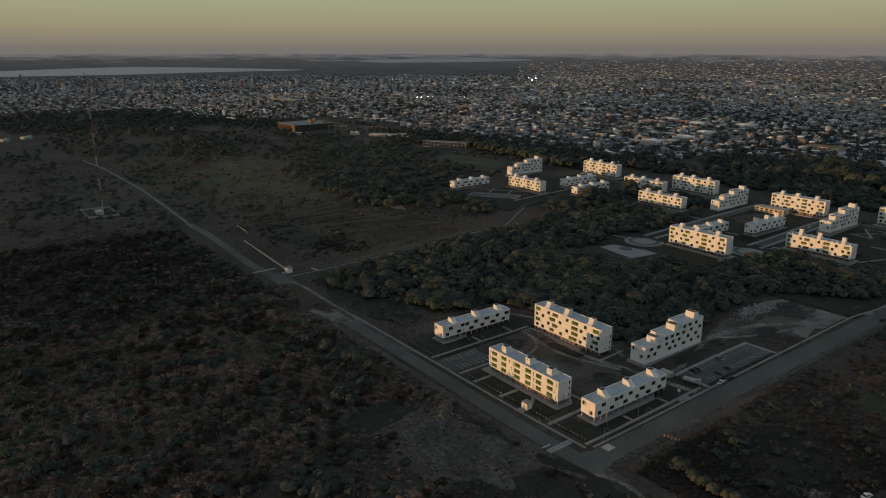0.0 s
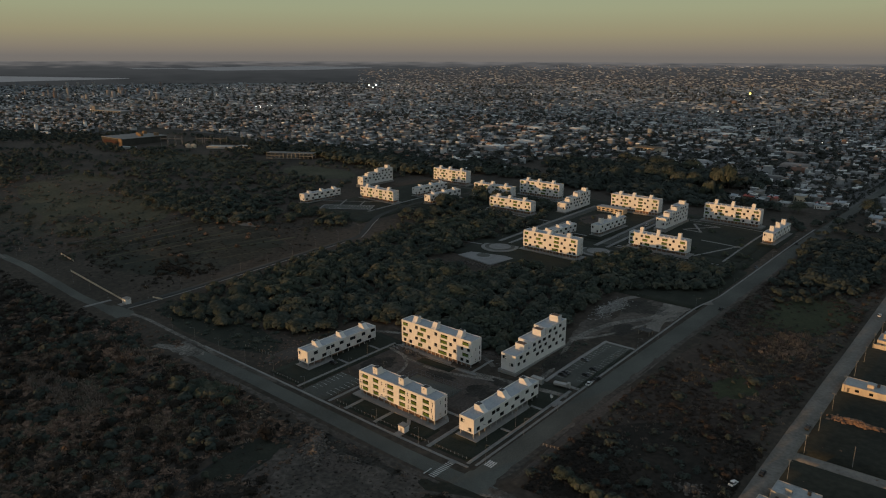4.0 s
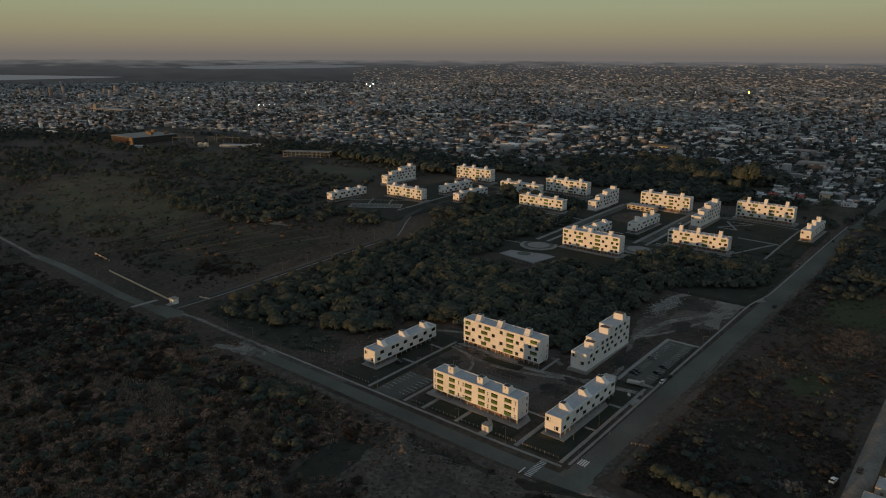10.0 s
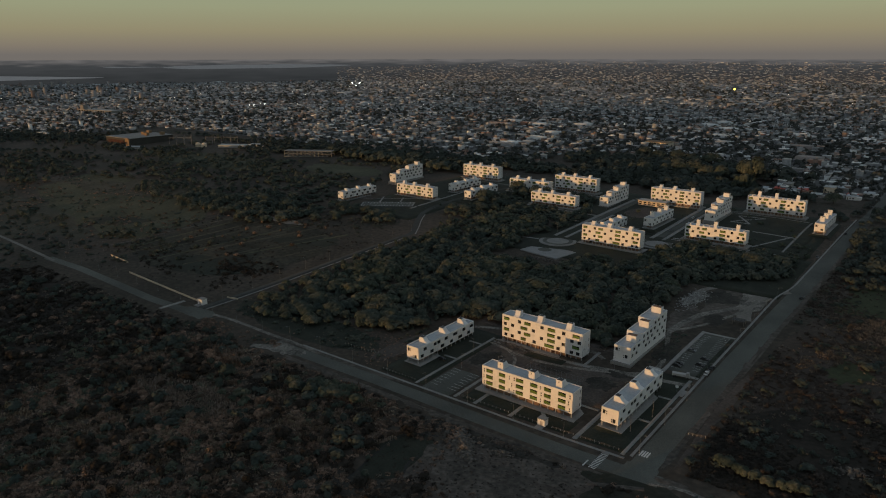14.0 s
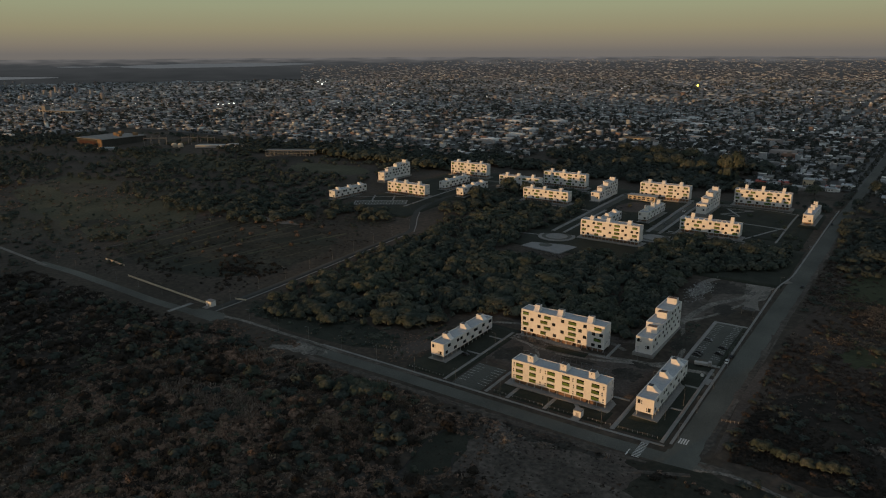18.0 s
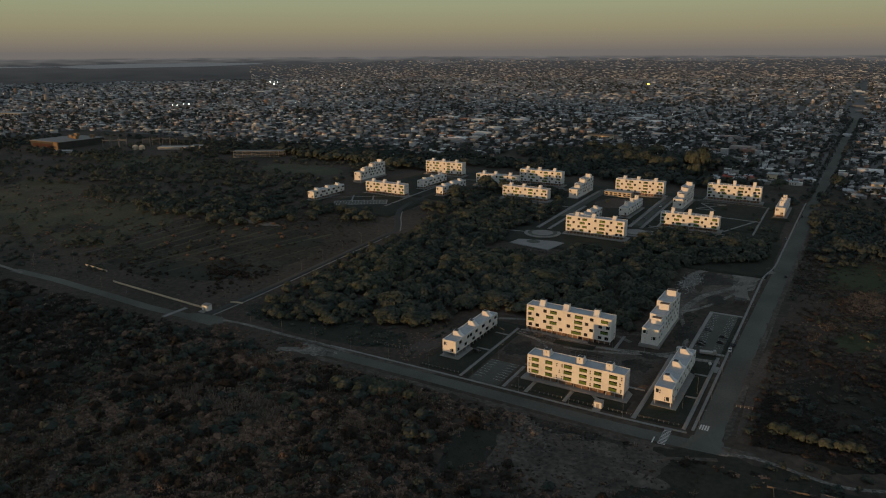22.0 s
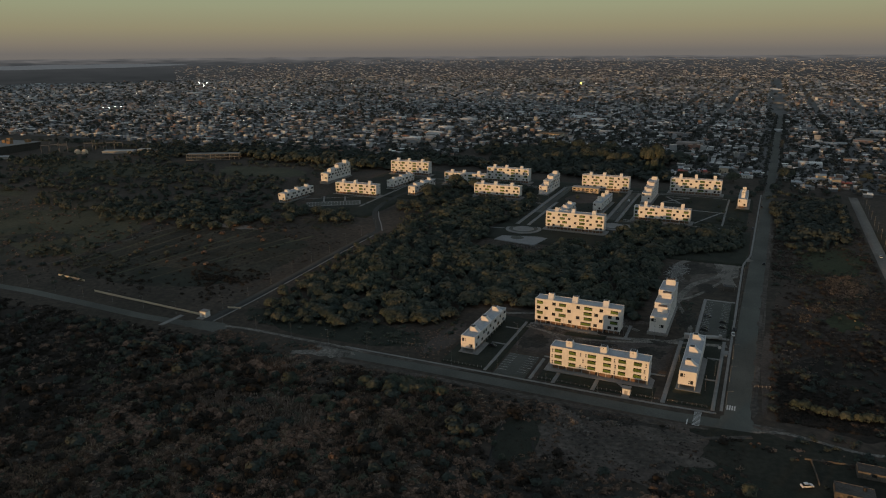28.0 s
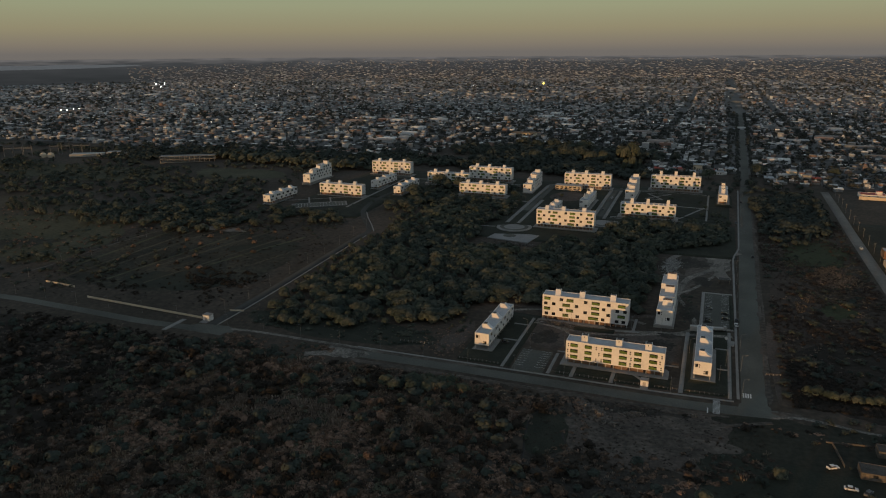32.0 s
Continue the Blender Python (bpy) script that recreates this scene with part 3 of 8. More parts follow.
patch("field", 56, -44, 40, 20, 0.035, M_PLOT, "dark short grass south of the corner", "field", 142, 0.3)
patch("dirt_patch", -120, -17, 44, 2.0, 0.05, M_WORN, "dusty verge of the street", "bare earth", 15)
patch("dirt_patch", -240, -20, 16, 7, 0.06, M_ASPHALT, "grey street junction", "road", 16)
sheet("lawn", steps(-352, 30, 7), steps(288, 425, 7), 0.03, M_LAWN, "dark rough grass between the northern flats", "lawn")
sheet("lawn", steps(-160, 34, 7), steps(196, 288, 7), 0.12, M_LAWN, "dark rough grass round the plazas", "lawn")
sheet("lawn", steps(-352, -272, 7), steps(212, 288, 7), 0.03, M_LAWN, "dark rough grass round the parking place", "lawn")
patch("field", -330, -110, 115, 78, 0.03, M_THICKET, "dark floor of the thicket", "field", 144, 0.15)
patch("lawn", -172, 4, 62, 15, 0.035, M_LAWN, "dark rough grass before the wood", "lawn", 28, 0.2)
sheet("courtyard", steps(-72, 6, 5), steps(14, 47.5, 5), 0.05, M_REDDIRT, "reddish bare courtyard earth", "bare earth")
patch("field", -345, 85, 84, 72, 0.04, M_FIELD, "dry brownish fallow field", "field", 18, 0.15)
patch("field", -318, 40, 44, 18, 0.05, M_LAWN, "dark weedy part of the fallow field", "field", 145, 0.4, 0.2)
patch("field", -300, 118, 30, 14, 0.05, M_LAWN, "dark weedy part of the fallow field", "field", 146, 0.4, 0.4)
patch("field", -580, 115, 150, 74, 0.05, M_GREEN, "dull green rough grassland", "field", 19, 0.3, -0.2)
patch("field", -500, 70, 42, 12, 0.07, M_FIELD, "pale dry weeds in the grassland", "field", 24, 0.4, 0.5)
patch("field", -365, 150, 26, 6, 0.08, M_DIRT, "bare pale earth at the field's corner", "bare earth", 25, 0.5, 0.1)
M_ROWS = material("dry_grass_rows", [(0.034, 0.0323, 0.02295), (0.0578, 0.0527, 0.0374), (0.08925, 0.0799, 0.0595)], 0.95, (0.06, 0.5), 0.4, contrast=1.4)
for k, (x0, x1, y0, y1, w) in enumerate(((-412, -396, 30, 165, 5), (-398, -378, 20, 160, 4), (-384, -360, 40, 166, 6), (-366, -338, 22, 150, 4), (-350, -318, 60, 158, 5), (-334, -300, 30, 140, 4), (-316, -284, 70, 150, 5), (-300, -272, 40, 120, 3.5))):
    ribbon("grass_row", [(x0, y0), (x0 + (x1 - x0) * 0.4, y0 + (y1 - y0) * 0.4), (x1, y1)], w, 0.09, M_ROWS if k % 3 else M_GREEN, "ragged row of dry grass in the fallow field", "field", wob=0.8)
ribbon("field_track", [(-437, 4), (-428, 40), (-424, 80), (-414, 120), (-400, 160)], 3.5, 0.07, M_WORN, "faint dirt lane beside the field", "track", wob=0.5)
ribbon("path", [(-243, 168), (-242, 182), (-254, 200), (-266, 217), (-278, 238), (-284, 262), (-286, 292), (-282, 340), (-270, 378)], 4.6, 0.10, M_TAR, "narrow asphalt way up to the parking place", "road")
ribbon("path", [(-239, 182), (-250, 200), (-262, 217), (-273, 236)], 0.9, 0.2, M_CONC, "pale kerb beside the narrow way", "kerb")
patch("field", -660, 26, 190, 40, 0.06, M_ROWS, "dry olive grass beside the track", "field", 221, 0.4, -0.05)
patch("field", -560, -62, 110, 34, 0.05, M_ROWS, "dry olive grass round the mast", "field", 222, 0.5, 0.1)
patch("field", -620, 150, 120, 30, 0.07, M_ROWS, "pale dry weeds in the grassland", "field", 223, 0.5, 0.2)
patch("field", -700, 300, 150, 36, 0.05, M_GREEN, "dull green meadow", "field", 20, 0.25)
patch("field", -490, 345, 66, 26, 0.05, M_GREEN, "dull green meadow behind the woods", "field", 21, 0.2)
patch("field", 80, 110, 28, 120, 0.03, M_BRAMBLE, "dark brown bramble thicket floor beside the avenue", "field", 26, 0.1)
patch("field", 78, -74, 66, 42, 0.03, M_LAWN, "dark bramble thicket floor south of the corner", "field", 27, 0.3)
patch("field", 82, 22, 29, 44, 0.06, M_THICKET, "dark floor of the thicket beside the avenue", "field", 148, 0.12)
patch("field", 86, 226, 24, 40, 0.05, M_TURF, "green grass between the streets", "field", 22, 0.5)
patch("field", 85, 107, 11, 15, 0.05, M_TURF, "green grass in the brown scrub", "field", 23, 0.6)
for k, (sx0, sx1, sy0, sy1) in enumerate(((-48, 4, -12.6, -1), (8, 29.5, -12.6, 62), (-97, -70, -12.6, 56))):
    sheet("lawn", steps(sx0, sx1, 4), steps(sy0, sy1, 4), 0.07, M_LAWN, "dark short lawn round the housing", "lawn")
sheet("lawn", steps(-66, 22, 5), steps(305, 395, 5), 0.09, M_LAWN, "dark lawn between the housing", "lawn")

ribbon("dirt_road", [(44.6, -8), (45.2, 37), (46, 70), (46.6, 105), (46.6, 150), (48, 210)], 1.6, 0.06, M_WORN, "dusty verge beside the avenue", "track", wob=0.6)

# ---------------------------------------------------------------- housing blocks
def facade(mb, p, u, n, length, z0, z1, holes, deep=0.28):
    """A wall skin from p along u, with reveals running in by deep behind each hole (u0, u1, za, zb)."""
    p, u, n = Vector(p), Vector(u), Vector(n)
    us = sorted({0.0, length, *[h[0] for h in holes], *[h[1] for h in holes]})
    zs = sorted({z0, z1, *[h[2] for h in holes], *[h[3] for h in holes]})

    def at(a, z, d=0.0):
        q = p + u * a - n * d
        return (q.x, q.y, z)
    for i in range(len(us) - 1):
        run = None
        for j in range(len(zs) - 1):
            a, z = (us[i] + us[i + 1]) / 2, (zs[j] + zs[j + 1]) / 2
            solid = not any(h[0] < a < h[1] and h[2] < z < h[3] for h in holes)
            if solid and run is None:
                run = zs[j]
            if run is not None and (not solid or j == len(zs) - 2):
                top = zs[j + 1] if solid else zs[j]
                mb.quad(at(us[i], run), at(us[i + 1], run), at(us[i + 1], top), at(us[i], top))
                run = None
    for a, b, c, d in [h[:4] for h in holes]:
        mb.quad(at(a, c), at(b, c), at(b, c, deep), at(a, c, deep))
        mb.quad(at(a, d, deep), at(b, d, deep), at(b, d), at(a, d))
        mb.quad(at(a, c), at(a, c, deep), at(a, d, deep), at(a, d))
        mb.quad(at(b, c, deep), at(b, c), at(b, d), at(b, d, deep))


WINDOW_MESHES = {}


def window_meshes(w, h, kind):
    key = (round(w, 2), round(h, 2), kind)
    if key not in WINDOW_MESHES:
        t = 0.07
        fr = MB()
        bars = [0.0] + ([w * j / (3 if w > 2.2 else 2) for j in range(1, 3 if w > 2.2 else 2)] if kind != "s" else []) + [w]
        us = []
        for j, u in enumerate(bars):
            us += [u, u + t] if j == 0 else [u - t, u] if j == len(bars) - 1 else [u - t / 2, u + t / 2]
        zs, yf, yb = [0, t, h - t, h], 0.0, 0.09
        grid = {}

        def vert(i, j, y):
            if (i, j, y) not in grid:
                grid[(i, j, y)] = len(fr.v)
                fr.v.append((us[i], y, zs[j]))
            return grid[(i, j, y)]
        for i in range(len(us) - 1):
            for j in range(3):
                open_cell = j == 1 and i % 2 == 1
                if not open_cell:
                    fr.f.append((vert(i, j, yf), vert(i + 1, j, yf), vert(i + 1, j + 1, yf), vert(i, j + 1, yf)))
                else:
                    for (i0, j0), (i1, j1) in (((i, j), (i + 1, j)), ((i + 1, j), (i + 1, j + 1)), ((i + 1, j + 1), (i, j + 1)), ((i, j + 1), (i, j))):
                        fr.f.append((vert(i0, j0, yf), vert(i1, j1, yf), vert(i1, j1, yb), vert(i0, j0, yb)))
        pane = MB().box(t, 0.04, t, w - t, 0.06, h - t)
        rail = None
        if kind == "g":
            rail = MB()
            pr = [(0.12, 0.10), (w - 0.12, 0.10), (w - 0.12, h * 0.60), (w * 0.62, h * 0.60), (w * 0.62, h * 0.74), (0.12, h * 0.74)]
            rail.prism([(x, -0.10, z) for x, z in pr], [(x, -0.06, z) for x, z in pr])
            rail = rail.mesh("shutter", M_GREENP)
        WINDOW_MESHES[key] = (fr.mesh("window", M_FRAME), pane.mesh("pane", M_GLASS), rail)
    return WINDOW_MESHES[key]


def add_windows(parent, p, u, n, holes, deep=0.28):
    ang = math.degrees(math.atan2(u[1], u[0]))
    for a, b, c, d, kind in holes:
        fr, pane, rail = window_meshes(b - a, d - c, kind)
        q = Vector(p) + Vector(u) * a - Vector(n) * (deep - 0.02)
        w = shared("window", fr, parent, q.x, q.y, c, ang)
        shared("pane", pane, w)
        if rail:
            r = shared("shutter", rail, w)
            r["label"] = "green glazed shutter"


def holes_from(rows, length, z0, sh):
    """rows from the lowest storey up: lists of (from, to, kind) in fractions of the length."""
    out = []
    for r, row in enumerate(rows):
        for a, b, k in row:
            lo, hi = {"g": (0.5, 2.4), "w": (0.55, 2.35), "s": (0.5, 2.2)}[k]
            spans = ((lo, 1.15), (1.45, hi)) if k == "s" else ((lo, hi),)
            for c, d in spans:
                out.append((round(a * length, 2), round(b * length, 2), round(z0 + r * sh + c, 2), round(z0 + r * sh + d, 2), k))
    return out


ROW_C = [(0.045, 0.125, "g"), (0.195, 0.270, "g"), (0.390, 0.475, "g"), (0.550, 0.630, "g"), (0.700, 0.775, "g"), (0.850, 0.930, "g")]
SLIT_C = [[(0.018, 0.032, "s"), (0.310, 0.324, "s"), (0.365, 0.379, "s"), (0.660, 0.674, "s"), (0.965, 0.979, "s")],
          [(0.012, 0.026, "s"), (0.338, 0.352, "s"), (0.665, 0.679, "s"), (0.952, 0.966, "s")],
          [(0.018, 0.032, "s"), (0.310, 0.324, "s"), (0.365, 0.379, "s"), (0.655, 0.669, "s"), (0.965, 0.979, "s")]]
FRONT_C = [sorted(ROW_C + s) for s in SLIT_C]
FRONT_B = [[(0.030, 0.072, "w"), (0.115, 0.157, "w"), (0.245, 0.315, "g"), (0.400, 0.442, "w"), (0.545, 0.665, "g"), (0.695, 0.737, "w"), (0.855, 0.897, "w"), (0.930, 0.972, "w")],
           [(0.02, 0.095, "g"), (0.205, 0.247, "w"), (0.285, 0.37, "g"), (0.490, 0.532, "w"), (0.58, 0.675, "g"), (0.755, 0.797, "w"), (0.88, 0.965, "g")],
           [(0.020, 0.062, "w"), (0.115, 0.157, "w"), (0.24, 0.33, "g"), (0.385, 0.427, "w"), (0.575, 0.67, "g"), (0.700, 0.742, "w"), (0.855, 0.897, "w"), (0.940, 0.982, "w")],
           [(0.02, 0.095, "g"), (0.205, 0.247, "w"), (0.285, 0.37, "g"), (0.490, 0.532, "w"), (0.58, 0.675, "g"), (0.755, 0.797, "w"), (0.88, 0.965, "g")]]
SIDE_A = [[(0.045, 0.085, "w"), (0.205, 0.255, "w"), (0.290, 0.298, "s"), (0.310, 0.318, "s"), (0.385, 0.440, "w"), (0.555, 0.600, "w"), (0.705, 0.770, "w"), (0.880, 0.925, "w")],
          [(0.090, 0.138, "w"), (0.262, 0.306, "w"), (0.328, 0.372, "w"), (0.455, 0.505, "w"), (0.610, 0.680, "w"), (0.735, 0.743, "s"), (0.785, 0.832, "w"), (0.925, 0.985, "w")]]
SIDE_A = [[(a - 0.006, b + 0.006, k) if k == "w" else (a, b, k) for a, b, k in row] for row in SIDE_A]
END_A = [[(0.58, 0.64, "s"), (0.67, 0.84, "w")], [(0.08, 0.24, "w"), (0.28, 0.34, "s")]]
END_C = [[(0.42, 0.50, "s"), (0.80, 0.92, "w")], [(0.80, 0.92, "w")], [(0.42, 0.50, "s"), (0.80, 0.92, "w")]]


def water_tower(parent, x0, x1, y0, y1, zr, zt, lean):
    """A tank housing on the roof: a box with one flank sweeping down to the roof edge. lean: the side it sweeps to."""
    if lean == "+x":
        pr = [(x0, zr), (x1, zr), (x1 - 0.35 * (x1 - x0), zr + 0.38 * (zt - zr)), (x0 + 0.42 * (x1 - x0), zt), (x0, zt)]
        a, b = [(x, y0, z) for x, z in pr], [(x, y1, z) for x, z in pr]
        cap = (x0 + 0.25, y0 + 0.25, x0 + 0.40 * (x1 - x0), y1 - 0.25)
        mb = MB().prism(list(reversed(a)), list(reversed(b)))
    else:
        if lean == "+y":
            pr = [(y0, zr), (y1, zr), (y1 - 0.3 * (y1 - y0), zr + 0.35 * (zt - zr)), (y0 + 0.45 * (y1 - y0), zt), (y0, zt)]
            cap = (x0 + 0.25, y0 + 0.25, x1 - 0.25, y0 + 0.42 * (y1 - y0))
        elif lean == "-y":
            pr = [(y0, zr), (y1, zr), (y1, zt), (y1 - 0.45 * (y1 - y0), zt), (y0 + 0.3 * (y1 - y0), zr + 0.35 * (zt - zr))]
            cap = (x0 + 0.25, y1 - 0.42 * (y1 - y0), x1 - 0.25, y1 - 0.25)
        else:
            pr = [(y0, zr), (y1, zr), (y1, zt), (y0, zt)]
            cap = (x0 + 0.25, y0 + 0.25, x1 - 0.25, y1 - 0.25)
        a, b = [(x0, y, z) for y, z in pr], [(x1, y, z) for y, z in pr]
        mb = MB().prism(a, b)
    t = part("tank_housing", mb, M_WHITE, parent)
    part("hatch", MB().box(cap[0], cap[1], zt + 0.003, cap[2], cap[3], zt + 0.05), M_BRICK if lean == "plain" else M_DARK, t, "flat brown hatch" if lean == "plain" else "dark recessed hatch")
    slot = MB().box((x0 + x1) / 2 - 0.25 if lean != "+x" else x0 + 0.5, y0 - 0.04, zt - 1.2, (x0 + x1) / 2 + 0.05 if lean != "+x" else x0 + 0.8, y0 + 0.02, zt - 0.45)
    if lean in ("+y", "box"):
        part("vent", slot, M_DARK, t, "dark square vent")


def block(name, label, length, depth, base, tops, sh, front=(), right=(), left=(), back=(), towers=(), along="x", stilts=True, group="housing blocks", solid=False, vents=()):
    """A bar of flats. tops: (from, to, storeys) along the length; base: height of the open or recessed ground floor.
    along 'x': the length runs along x with the front at y=0; along 'y': it runs along y with its end at y=0."""
    t = thing(name, label, "apartment building", group=group)
    LX, LY = (length, depth) if along == "x" else (depth, length)
    mg = 1.1 if solid else 2.2
    pt = 0.42
    part("plinth", MB().box(-mg if along == "x" else -0.9, -mg - 0.3 if along == "x" else -1.3, -4.5, LX + mg, LY + (mg if along == "x" else 1.1), pt), M_APRON, t, "concrete apron slab")
    if along == "y" and not solid:
        q0, q1 = [(-0.92, -1.32), (LX + mg + 0.02, -1.32), (LX + mg + 0.02, LY + 1.12), (-0.92, LY + 1.12)], [(-3.2, -4.2), (LX + mg + 2.6, -4.2), (LX + mg + 2.6, LY + 3.6), (-3.2, LY + 3.6)]
        part("bank", MB().prism([(*q, -1.5) for q in q1], [(*q, pt - 0.14) for q in q0]), M_LAWN, t, "low grassed bank round the apron")
    body = MB()
    roof_z = []
    sides = {"front": ((0, 0), (1, 0), (0, -1), LX, front), "right": ((LX, 0), (0, 1), (1, 0), LY, right),
             "back": ((LX, LY), (-1, 0), (0, 1), LX, back), "left": ((0, LY), (0, -1), (-1, 0), LY, left)}
    made = {}
    multi = len(tops) > 1
    for a, b, storeys in tops:
        zt = base + storeys * sh + 0.55
        roof_z.append(zt)
    for key, (p, u, n, ln, rows) in sides.items():
        holes = holes_from(rows, ln, base, sh)
        p3, u3, n3 = (*p, 0), (*u, 0), (*n, 0)
        long_side = (along == "x") == (key in ("front", "back"))
        if multi and long_side:
            for (a, b, storeys), zt in zip(tops, roof_z):
                if key in ("back", "left"):
                    a, b = 1 - b, 1 - a
                hs = [(h[0] - a * ln, h[1] - a * ln, *h[2:]) for h in holes if h[0] >= a * ln and h[1] <= b * ln and h[3] < zt - 0.4]
                q = Vector(p3) + Vector(u3) * (a * ln)
                facade(body, q, u3, n3, (b - a) * ln, base, zt, hs)
                made[(key, a)] = (q, u3, n3, hs)
        else:
            zt = roof_z[0] if key in ("front", "left") else roof_z[-1]
            hs = [h for h in holes if h[3] < zt - 0.4]
            facade(body, p3, u3, n3, ln, base, zt, hs)
            made[key] = (p3, u3, n3, hs)
    body.quad((0, LY, base), (LX, LY, base), (LX, 0, base), (0, 0, base))
    pr = 0.22
    roof = MB()
    for k, ((a, b, storeys), zt) in enumerate(zip(tops, roof_z)):
        x0, x1, y0, y1 = (a * LX, b * LX, 0, LY) if along == "x" else (0, LX, a * LY, b * LY)
        zr = zt - 0.42
        roof.box(x0 + pr, y0 + pr, zr - 0.25, x1 - pr, y1 - pr, zr)
        for q in ((x0, y0, x1, y0 + pr), (x0, y1 - pr, x1, y1), (x0, y0 + pr, x0 + pr, y1 - pr), (x1 - pr, y0 + pr, x1, y1 - pr)):
            body.quad((q[0], q[1], zt), (q[2], q[1], zt), (q[2], q[3], zt), (q[0], q[3], zt))
        body.quad((x0 + pr, y0 + pr, zt), (x1 - pr, y0 + pr, zt), (x1 - pr, y0 + pr, zr), (x0 + pr, y0 + pr, zr))
        body.quad((x1 - pr, y1 - pr, zt), (x0 + pr, y1 - pr, zt), (x0 + pr, y1 - pr, zr), (x1 - pr, y1 - pr, zr))
        body.quad((x1 - pr, y0 + pr, zt), (x1 - pr, y1 - pr, zt), (x1 - pr, y1 - pr, zr), (x1 - pr, y0 + pr, zr))
        body.quad((x0 + pr, y1 - pr, zt), (x0 + pr, y0 + pr, zt), (x0 + pr, y0 + pr, zr), (x0 + pr, y1 - pr, zr))
        if k + 1 < len(tops):
            lo, hi = sorted((zt, roof_z[k + 1]))
            if hi - lo > 0.01:
                if along == "y":
                    body.quad((0, y1, lo - 0.42), (LX, y1, lo - 0.42), (LX, y1, hi), (0, y1, hi))
                else:
                    body.quad((x1, LY, lo - 0.42), (x1, 0, lo - 0.42), (x1, 0, hi), (x1, LY, hi))
    wall = part("wall", body, M_WHITE, t)
    part("roof", roof, M_ROOF, t, "grey roof membrane")
    for p3, u3, n3, hs in made.values():
        add_windows(wall, p3, u3, n3, hs)
    # ground floor
    if along == "x":
        cores = [(a * LX, 0.95, b * LX, LY - 1.2) for a, b in ((0.03, 0.145), (0.175, 0.31), (0.335, 0.475), (0.51, 0.64), (0.67, 0.80), (0.83, 0.965))]
    else:
        cores = [(1.2, a * LY, LX - 2.2, b * LY) for a, b in ((0.10, 0.24), (0.38, 0.52), (0.68, 0.84))]
    for c in () if solid else cores:
        part("entrance_core", MB().box(c[0], c[1], pt, c[2], c[3], base - 0.003), M_BRICK, t, "recessed brown brick ground-floor core")
    if solid:
        part("base_wall", MB().box(0.03, 0.03, pt, LX - 0.03, LY - 0.03, base - 0.003), M_WHITE, t, "closed white ground floor")
    hw = 0.16 if stilts else 0.2
    col = MB().box(-hw, -0.16, pt, hw, 0.16, base - 0.002).mesh("column", M_COLUMN)
    step = 3.8 if stilts else 2.9
    if along == "x":
        spots = [(0.4 + i * (LX - 0.8) / round(LX / step), y) for i in range(round(LX / step) + 1) for y in (0.45, LY - 0.45)]
    else:
        spots = [(x, 0.4 + i * (LY - 0.8) / round(LY / step)) for i in range(round(LY / step) + 1) for x in (0.45, LX - 0.45)]
    for x, y in () if solid else spots:
        shared("column", col, t, x, y)
    for tw in towers:
        water_tower(t, *tw)
    for x in vents:
        part("roof_vent", MB().box(x, 0.5, roof_z[0] - 0.42, x + 0.9, 1.4, roof_z[0] + 0.75), M_WHITE, t)
    return t


SH = 2.95
LOW_H, MID_H, HIGH_H = 2.45 + 2 * SH + 0.55, 2.45 + 3 * SH + 0.55, 2.5 + 4 * SH + 0.55


def long_low(tall=False):
    d = 7.5
    tw = [(1.7, d - 0.02, y, y + 2.8, LOW_H - 0.43, LOW_H + 2.2, "+x") for y in (7.5, 23.4, 39.4)]
    if tall:
        tw = [(2.0, 5.2, y, y + 2.6, LOW_H - 0.43, LOW_H + 4.0, "box") for y in (8.0, 23.5, 38.5)]
    return block("apartment_block", "white two-storey apartment block with three tall roof towers" if tall else "white two-storey apartment block on slim columns", 46.5, d, 2.45, [(0, 1, 2)], SH,
                 front=END_A, right=SIDE_A, towers=tw, along="y", group="low housing blocks")


def long_mid(tall=False, scattered=False):
    L = 46.5 if scattered else 45.5
    tw = [(x, x + 3.0, 1.9, 8.05, MID_H - 0.43, MID_H + 2.9, "+y") for x in (6.9, 23.0, 36.4)]
    if tall:
        tw = [(x, x + 2.6, 0.02, 3.4, MID_H - 0.43, MID_H + 4.4, "-y") for x in (8.0, 21.2, 37.6)]
    elif scattered:
        tw = [(x, x + 3.0, 0.02, 4.6, MID_H - 0.43, MID_H + 3.0, "-y") for x in (6.5, 19.9, 36.5)]
    return block("apartment_block", "white three-storey apartment block with tall roof towers" if tall else "white three-storey apartment block with scattered windows" if scattered
                 else "white three-storey apartment block with green shuttered windows", L, 8.1, 2.45, [(0, 1, 3)], SH,
                 front=FRONT_B[1:] if tall or scattered else FRONT_C, right=END_C, towers=tw, group="middle housing blocks", vents=(3.4, 13.2, 17.6, 27.0, 31.0, 34.6, 43.0) if tall else ())


